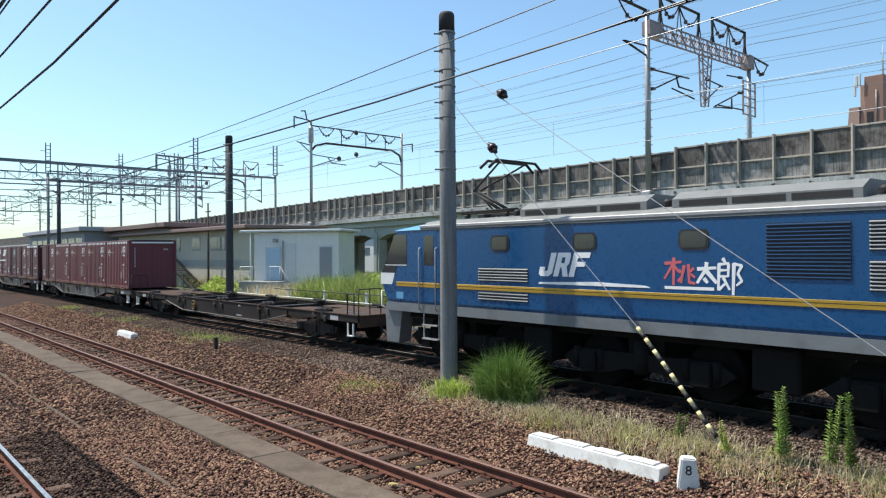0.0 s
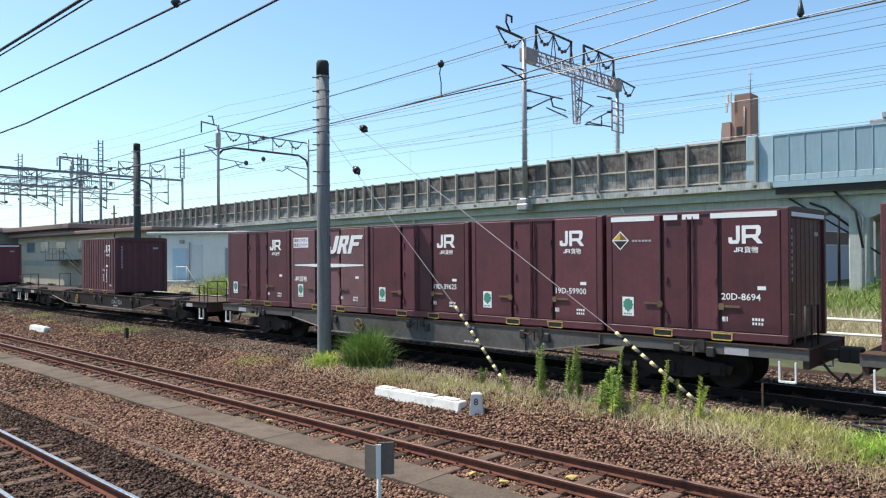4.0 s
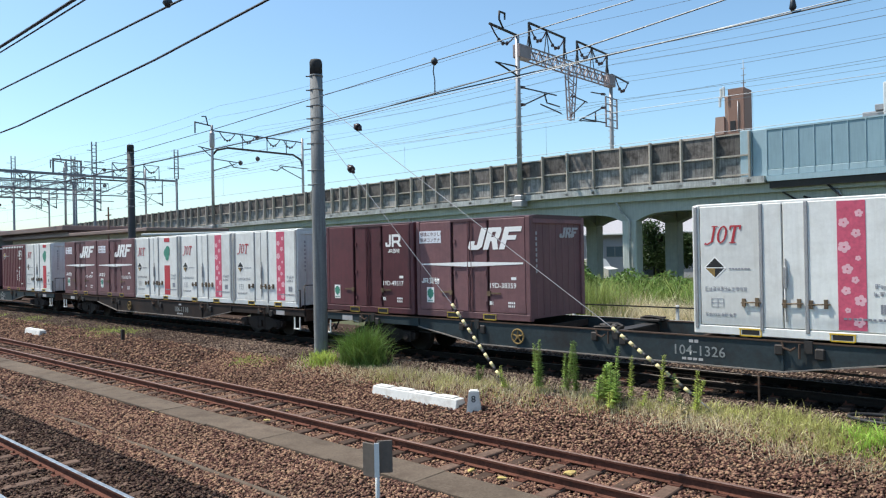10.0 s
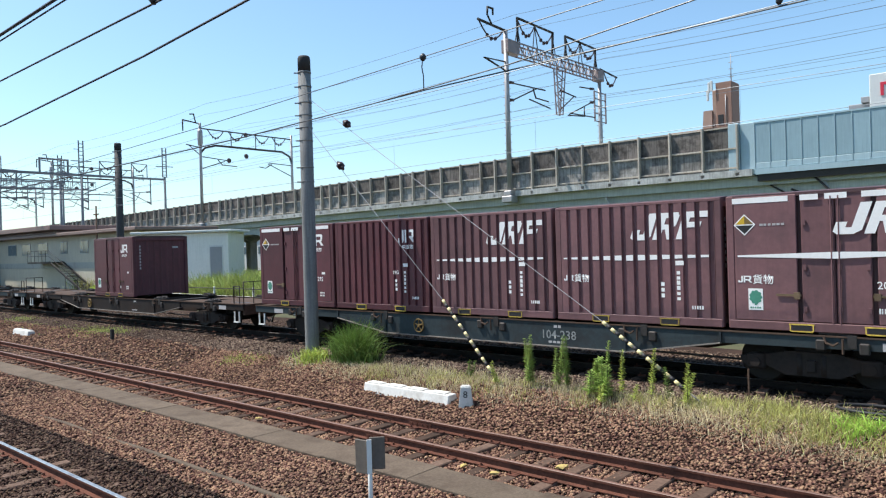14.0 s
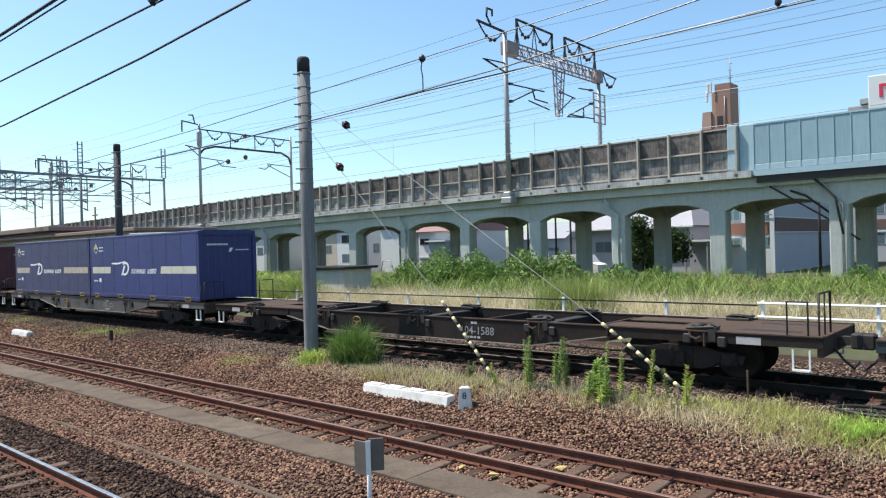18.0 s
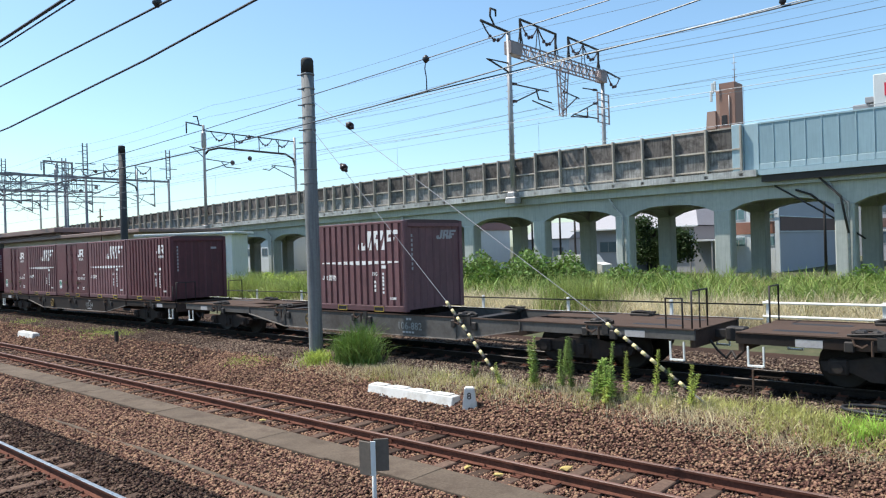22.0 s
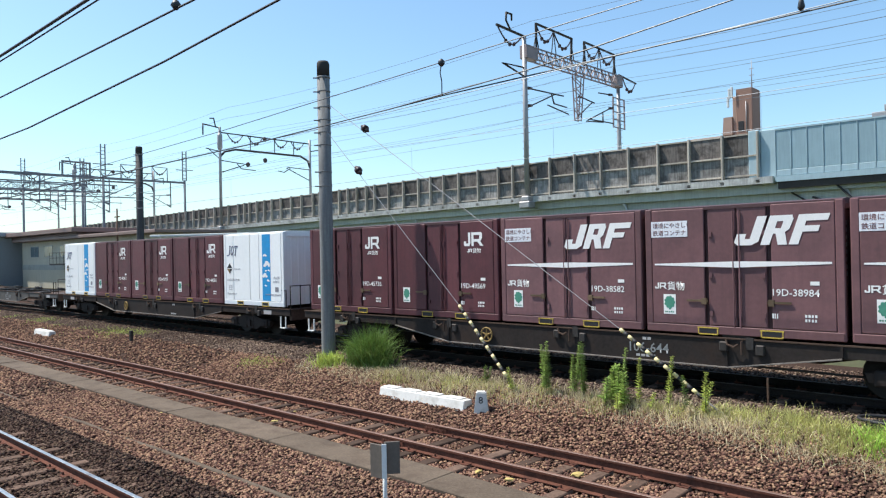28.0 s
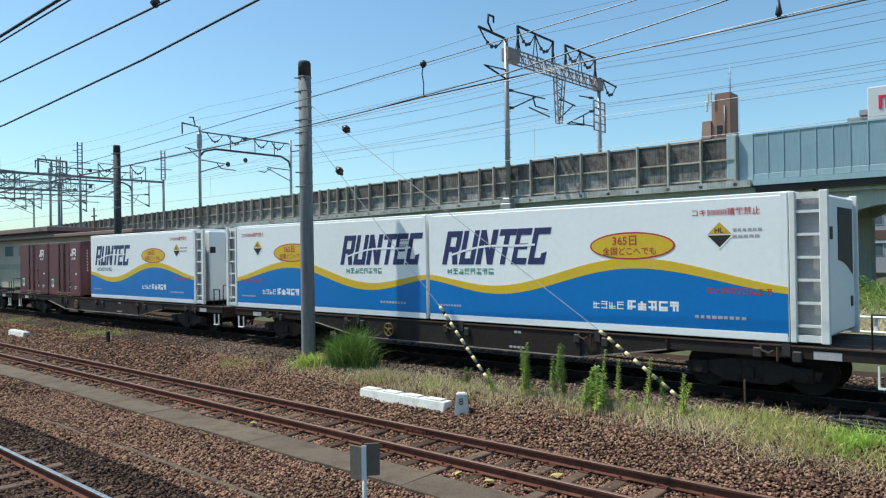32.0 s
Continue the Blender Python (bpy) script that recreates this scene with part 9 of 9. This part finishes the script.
    win(t, -34.2, 63.2, 2.9, 1.9, 1.1)
    # low store with a corrugated canopy
    t = thing("low_store", "low grey-blue store with a pale corrugated canopy", "building")
    slab(t, "wall", B_STORE, -30.0, -25.0, 66, 71, 0.3, 2.98)
    bm = bmesh.new()
    box(bm, -30.2, -24.8, 64.9, 71.2, 2.99, 3.16)
    for k in range(27):
        rod(bm, (-30.15 + k * 0.205, 64.88, 3.16), (-30.15 + k * 0.205, 71.2, 3.3), 0.05, n=5)
    part("canopy", bm, B_WHITE, t)
    # flats with balconies
    t = thing("apartment_building", "dark brown flats with pale pinkish balconies", "building")
    slab(t, "wall", B_BROWN, -48.5, -39.4, 104, 109.4, 0.3, 15.5)
    for k in range(5):
        z = 0.82 + k * 2.65
        slab(t, "balcony", B_BALCONY, -48.6, -39.2, 102.8, 103.98, z, z + 1.2)
        for x in (-47.0, -44.2, -41.2):
            win(t, x, 104, z + 1.95, 1.8, 1.2)
        for x in (-45.6, -42.7, -39.6):
            slab(t, "divider", B_BROWN2, x - 0.08, x + 0.08, 102.9, 103.98, z + 1.21, z + 2.6)
    # white house and red-roofed house
    t = thing("house", "white house with a shallow pale roof", "house")
    slab(t, "wall", B_WHITE, -64.3, -58.3, 62, 70, 0.3, 6.15)
    slab(t, "annex", B_GREY, -67.2, -64.32, 62.6, 69, 0.3, 5.7)
    bm = bmesh.new()
    e = [bm.verts.new(p) for p in ((-64.6, 61.6, 6.16), (-58.0, 61.6, 6.16), (-58.0, 70.4, 6.16), (-64.6, 70.4, 6.16), (-62.4, 66, 7.4), (-60.2, 66, 7.4))]
    for f in ((0, 1, 5, 4), (1, 2, 5), (2, 3, 4, 5), (3, 0, 4), (3, 2, 1, 0)):
        bm.faces.new([e[i] for i in f])
    part("roof", bm, B_RED, t)
    win(t, -58.9, 62, 3.9, 1.0, 1.1, m=GLASS)
    win(t, -65.8, 62.6, 3.6, 1.1, 1.1)
    for pts in ([(-63.6, 61.2, 0.4), (-63.2, 61.2, 1.9), (-61.9, 61.2, 1.9), (-61.2, 61.2, 0.4)], [(-63.5, 61.2, 1.2), (-61.6, 61.2, 1.2)]):
        bm = bmesh.new()
        path_rod(bm, pts, 0.05)
        part("yard_frame", bm, STEEL, t)
    t = thing("house", "pale house with a faded red roof", "house")
    slab(t, "wall", B_WHITE, -57.9, -51.0, 62, 70, 0.3, 5.2)
    bm = bmesh.new()
    prism(bm, [(61.4, 5.21), (66, 7.8), (70.6, 5.21)], "x", -58.0, -50.8)
    part("roof", bm, B_RED, t)
    win(t, -56.9, 62, 4.07, 1.5, 0.75, m=GLASS)
    slab(t, "ledge", B_GREY, -57.8, -55.3, 61.7, 61.995, 2.1, 2.25)
    slab(t, "lean_to", B_STORE, -55.25, -52.7, 60.8, 61.995, 0.3, 3.98)
    slab(t, "lean_to_roof", B_WHITE, -55.45, -52.5, 60.5, 61.995, 3.985, 4.15)
    # two-storey house far behind the hut
    t = thing("house", "two-storey pale house behind the viaduct", "house")
    slab(t, "wall", B_WHITE, -82.0, -77.4, 70, 77, 0.3, 6.6)
    bm = bmesh.new()
    prism(bm, [(69.6, 6.61), (73.5, 8.2), (77.4, 6.61)], "x", -82.3, -77.1)
    part("roof", bm, B_GREY, t)
    win(t, -79.6, 70, 5.0, 2.6, 1.2, m=GLASS)
    win(t, -79.6, 70, 2.2, 2.6, 1.2)
    for i, (x, y, w, h, m, rf) in enumerate(((-86, 70, 8, 6, B_BEIGE, B_GREY), (-98, 66, 9, 6, B_WHITE, B_ROOF), (-47, 72, 6, 4.0, B_HAZE, B_GREY), (-112, 72, 9, 6, B_HAZE, B_ROOF), (-41.5, 78, 5, 5.5, B_WHITE, B_GREY))):
        t = thing("house", "distant house with a dark pitched roof", "house", "houses behind the viaduct")
        bm = bmesh.new()
        bev_box(bm, x - w / 2, x + w / 2, y, y + 7, 0.3, h, 0.05)
        part("wall", bm, m, t)
        bm = bmesh.new()
        prism(bm, [(y - 0.4, h + 0.01), (y + 3.5, h + 2.0), (y + 7.4, h + 0.01)], "x", x - w / 2 - 0.3, x + w / 2 + 0.3)
        part("roof", bm, rf, t)
        win(t, x - w / 4, y, h * 0.6, 1.5, 1.2)
        win(t, x + w / 4, y, h * 0.6, 1.5, 1.2)
    # brown tower over the parapet
    t = thing("apartment_tower", "brown tower block with roof aerials", "building")
    bm = bmesh.new()
    bev_box(bm, -40.1, -37.7, 110, 113.4, 0.3, 27.0, 0.08)
    part("wall", bm, B_BROWN, t)
    bm = bmesh.new()
    bev_box(bm, -40.8, -40.12, 110.5, 113.0, 0.3, 26.0, 0.08)
    part("stair_shaft", bm, B_BROWN2, t)
    bm = bmesh.new()
    prism(bm, [(-42.3, 20.3), (-40.81, 20.3), (-40.81, 23.0), (-42.1, 23.0)], "y", 110.2, 113.2)
    part("side_wing", bm, B_BROWN2, t)
    bm = bmesh.new()
    bev_box(bm, -47.9, -42.4, 111, 115, 0.3, 20.4, 0.08)
    part("lower_wing", bm, B_BROWN, t)
    # black slab on the wall gives a recess's shade; no hollow is cut
    bm = bmesh.new()
    bev_box(bm, -39.8, -39.0, 109.93, 110.0, 20.6, 22.1, 0.02)
    part("dark_recess", bm, BLACK, t)
    bm = bmesh.new()
    rod(bm, (-38.4, 112, 27.0), (-38.4, 112, 31.5), 0.1, 0.04)
    for z in (28.0, 29.2, 30.2):
        rod(bm, (-38.75, 112, z), (-38.05, 112, z), 0.06, n=4)
    rod(bm, (-41.0, 111, 26.0), (-41.0, 111, 27.6), 0.07)
    rod(bm, (-38.6, 109.9, 20.3), (-38.6, 109.9, 25.0), 0.07)
    part("aerial", bm, STEEL, t)
    for dx, z in ((-41.2, 25.2), (-41.0, 26.4), (-40.6, 26.6)):
        bm = bmesh.new()
        bev_box(bm, dx - 0.16, dx + 0.16, 109.6, 109.9, z - 0.8, z + 0.8, 0.04)
        part("antenna_panel", bm, B_WHITE, t)
    # white store with a red mark on its roof box
    t = thing("department_store", "white windowless store block with a red mark", "building")
    bm = bmesh.new()
    bev_box(bm, -19.7, -6, 110, 125, 0.3, 24.6, 0.1)
    part("wall", bm, B_WHITE, t)
    bm = bmesh.new()
    bev_box(bm, -17.6, -12, 112, 120, 24.61, 27.0, 0.1)
    part("roof_box", bm, B_WHITE, t)
    bm = bmesh.new()
    for k in range(3):
        bev_box(bm, -18.4 + k * 0.75, -18.0 + k * 0.75, 109.9, 110.0, 21.6, 23.0, 0.02)
    box(bm, -18.4, -16.5, 109.9, 109.999, 23.0, 23.35)
    part("red_mark", bm, B_SIGNRED, t)
    bm = bmesh.new()
    for k in range(3):
        box(bm, -17.3 + k * 0.5, -17.0 + k * 0.5, 111.9, 112.0, 25.2, 26.4)
    part("grey_mark", bm, B_GREY, t)
    t = thing("office_block", "grey block beside the store", "building")
    bm = bmesh.new()
    bev_box(bm, -22.6, -20.0, 112, 122, 0.3, 21.2, 0.08)
    bev_box(bm, -21.0, -20.0, 111.5, 120, 21.21, 22.0, 0.05)
    part("wall", bm, B_GREY, t)
    # far line of town under the horizon
    rg = random.Random(12)
    for i in range(26):
        x, y = -520 + i * 17 + rg.uniform(-5, 5), 150 + rg.uniform(0, 120)
        w, h = rg.uniform(8, 18), rg.uniform(4, 10)
        t = thing("distant_building", "pale distant building on the horizon", "building", "distant buildings")
        bm = bmesh.new()
        bev_box(bm, x - w / 2, x + w / 2, y, y + 10, 0.3, h, 0.1)
        part("wall", bm, rg.choice((B_HAZE, B_WHITE, B_BEIGE, B_GREY)), t)
        bm = bmesh.new()
        prism(bm, [(y - 0.5, h + 0.01), (y + 5, h + rg.uniform(0.4, 2)), (y + 10.5, h + 0.01)], "x", x - w / 2 - 0.4, x + w / 2 + 0.4)
        part("roof", bm, rg.choice((B_ROOF, B_GREY, B_LILAC)), t)
    # poles and a parked machine under the viaduct
    for x, y, h in ((-38.2, 56, 7.5), (-36.4, 58, 8), (-34.8, 60, 7), (-40.5, 60, 8.5), (-33.0, 55, 6.5), (-13.5, 57, 7)):
        t = thing("utility_pole", "thin dark utility pole behind the viaduct", "pole", "utility poles", at=pose(x, y, 0.3))
        bm = bmesh.new()
        rod(bm, (0, 0, 0), (0, 0, h), 0.11, 0.08)
        part("shaft", bm, STEEL_DK, t)
        bm = bmesh.new()
        rod(bm, (-0.6, 0, h - 0.6), (0.6, 0, h - 0.6), 0.05, n=5)
        rod(bm, (-0.5, 0, h - 1.2), (0.5, 0, h - 1.2), 0.05, n=5)
        part("cross_arm", bm, STEEL_DK, t)
    t = thing("excavator", "yellow machine parked in the high grass", "vehicle", at=pose(-5.1, 48, 0.5))
    bm = bmesh.new()
    bev_box(bm, -0.9, 0.9, -0.8, 0.8, 1.4, 2.2, 0.08)
    part("body", bm, YELLOW, t)
    bm = bmesh.new()
    bev_box(bm, -0.9, -0.1, -0.6, 0.6, 2.21, 2.9, 0.06)
    part("cab", bm, GLASS, t)
    bm = bmesh.new()
    for s in (-1, 1):
        bev_box(bm, -1.1, 1.1, s * 0.8 - 0.2, s * 0.8 + 0.2, 0.0, 0.8, 0.15)
    bev_box(bm, -0.6, 0.6, -0.6, 0.6, 0.81, 1.39, 0.05)
    part("crawler", bm, STEEL_DK, t)
    t = thing("parked_van", "white van parked behind the viaduct", "vehicle", at=pose(-31.6, 54, 0.4))
    bm = bmesh.new()
    prism(bm, [(-2.2, 0.4), (2.2, 0.4), (2.2, 1.1), (1.5, 1.3), (1.0, 1.95), (-2.2, 1.95)], "y", -0.85, 0.85)
    part("body", bm, WHITE, t)
    bm = bmesh.new()
    prism(bm, [(1.0, 1.3), (1.4, 1.3), (0.95, 1.85), (0.3, 1.85), (0.3, 1.3)], "y", -0.87, -0.851)
    part("side_window", bm, GLASS, t)
    for x in (-1.4, 1.4):
        bm = bmesh.new()
        rod(bm, (x, -0.88, 0.33), (x, -0.65, 0.33), 0.33, n=14)
        part("wheel", bm, BLACK, t)


build_hut()
build_signal_house()
build_town()

# ------------------------------------------------------------------ small things beside the tracks


FADED_YELLOW = mat("faded_yellow_daub", (0.48, 0.36, 0.12), 0.85, vary=0.3, size=12, fine=40, bump=0.4, dirt=(0.2, 0.13, 0.08), dirt_amount=0.8, dirt_size=9)
SIGN_BACK = mat("weathered_sign_back", (0.14, 0.115, 0.095), 0.9, 0.0, vary=0.25, size=3, fine=20, bump=0.1)


def build_small():
    # white kerb beams
    for x, y, L, r in ((-11.08, 11.36, 2.62, -0.8), (-34.4, 11.4, 1.9, -1.0)):
        t = thing("marker_beam", "white-painted concrete marker beam lying on ballast", "marker beam", "white beams", at=pose(x, y, gz(y), 0, 0, r))
        bm = bmesh.new()
        prism(bm, [(-0.17, -0.06), (0.17, -0.06), (0.12, 0.17), (-0.12, 0.17)], "x", -L / 2, L / 2)
        bmesh.ops.bevel(bm, geom=bm.edges[:], offset=0.015, segments=1, affect="EDGES")
        part("beam", bm, WHITE_C, t)
        n = max(2, int(L / 0.55))
        for i in range(n):
            bm = bmesh.new()
            bev_box(bm, -L / 2 + (i + 0.1) * L / n, -L / 2 + (i + 0.8) * L / n, -0.1, 0.1, 0.17, 0.195, 0.008)
            part("raised_pad", bm, WHITE_C, t)
    # numbered stop post
    t = thing("number_post", "small white tapered post with black figure 8", "post", at=pose(-9.38, 11.3, gz(11.3), 0, 0, 38))
    bm = bmesh.new()
    prism(bm, [(-0.16, -0.05), (0.16, -0.05), (0.1, 0.42), (-0.1, 0.42)], "y", -0.1, 0.1)
    bmesh.ops.bevel(bm, geom=bm.edges[:], offset=0.02, segments=2, affect="EDGES")
    part("post", bm, WHITE_C, t)
    ob = write(t, "8", -0.055, -0.101, 0.19, 0.14, BLACK)
    # grey sign seen from behind on a post near the camera
    t = thing("track_sign", "two grey sign plates back to back on a thin post", "sign", at=pose(-6.55, 6.0, gz(6.0), 0, 0, 42))
    bm = bmesh.new()
    rod(bm, (0, 0, -0.1), (0, 0, 1.16), 0.028, n=8)
    part("post", bm, WHITE, t)
    bm = bmesh.new()
    bev_box(bm, -0.02, 0.17, -0.012, 0.012, 0.8, 1.2, 0.006)
    part("plate", bm, SIGN_BACK, t, at=pose(0.02, 0.0, 0, 0, 0, 8))
    bm = bmesh.new()
    bev_box(bm, -0.2, 0.02, -0.012, 0.012, 0.74, 1.16, 0.006)
    part("plate", bm, SIGN_BACK, t, at=pose(-0.02, 0.0, 0, 0, 0, -35))
    bm = bmesh.new()
    box(bm, -0.03, 0.03, -0.045, -0.03, 0.76, 1.18)
    part("plate_edge", bm, WHITE, t)
    # short stake
    t = thing("marker_stake", "short dark stake standing in the ballast", "stake", at=pose(-26.9, 11.9, gz(11.9)))
    bm = bmesh.new()
    bev_box(bm, -0.06, 0.06, -0.06, 0.06, -0.05, 0.42, 0.012)
    part("stake", bm, STEEL_DK, t)
    # dry weed stalk, modelled as a thin square rod
    t = thing("marker_stake", "thin dark weed stalk shaped as a plain rod", "stake", at=pose(-4.3, 13.0, gz(13.0)))
    bm = bmesh.new()
    bev_box(bm, -0.016, 0.016, -0.016, 0.016, -0.05, 0.66, 0.004)
    part("stake", bm, SLEEPER, t)
    # paint-marked sleepers' yellow stones
    rg = random.Random(5)
    for x, y, s in ((-5.9, 9.35, 0.16), (-7.15, 8.52, 0.13), (-6.55, 8.5, 0.13), (-12.6, 8.5, 0.11), (-13.0, 9.3, 0.06), (-7.9, 9.1, 0.08), (-15.3, 7.4, 0.06)):
        t = thing("painted_stone", "ballast stone daubed with yellow paint", "stone", "painted stones", at=pose(x, y, -0.12, 0, 0, rg.uniform(0, 90)))
        bm = bmesh.new()
        bmesh.ops.create_icosphere(bm, subdivisions=1, radius=s * 0.7)
        for v in bm.verts:
            v.co = Vector((v.co.x * rg.uniform(0.7, 1.2), v.co.y * rg.uniform(0.5, 0.9), v.co.z * rg.uniform(0.25, 0.4)))
        part("stone", bm, FADED_YELLOW, t)
    # black hose coil near the freight track
    t = thing("cable_coil", "black coiled cable lying on the grass edge", "cable", at=pose(-2.2, 13.0, gz(13.0) + 0.05))
    bm = bmesh.new()
    pts = [(0.55 * math.cos(a) * (1 + 0.03 * a), 0.4 * math.sin(a), 0.02 + 0.012 * a) for a in np.linspace(0, 4 * math.pi, 48)]
    path_rod(bm, pts, 0.03, n=6)
    part("coil", bm, BLACK, t)
    # white pipe fence along the field
    t = thing("pipe_fence", "low white pipe fence along the field edge", "fence")
    y = 21.0
    for i in range(12):
        x = -3.66 - 2.82 * i if i < 3 else -12.95 - 3.66 * (i - 3)
        bm = bmesh.new()
        bev_box(bm, -0.045, 0.045, -0.04, 0.04, 0.2, 1.55 if i < 2 else 1.5, 0.012)
        part("post", bm, WHITE, t, at=pose(x, y, 0))
    for i in range(3):
        bm = bmesh.new()
        rod(bm, (-3.66 - 2.85 * (i - 3), y, 0.2), (-3.66 - 2.85 * (i - 3), y, 1.55), 0.05)
        part("post", bm, WHITE, t)
    for z, x0, x1, m in ((1.48, -6.6, 8, WHITE), (1.1, -6.6, 8, WHITE), (1.42, -40, -6.6, STEEL_DK), (1.02, -45, -6.6, WHITE)):
        bm = bmesh.new()
        rod(bm, (x0, y - 0.06, z), (x1, y - 0.06, z), 0.035 if z < 1.45 and x0 > -10 or z > 1.45 else 0.022)
        part("rail", bm, m, t)


build_small()

# ------------------------------------------------------------------ movement


def motions():
    for ob, s, z in MOVERS:
        walk(ob, [(t, pose(train_x(s, t), Y_TRAIN, z)) for t in TIMES])


motions()
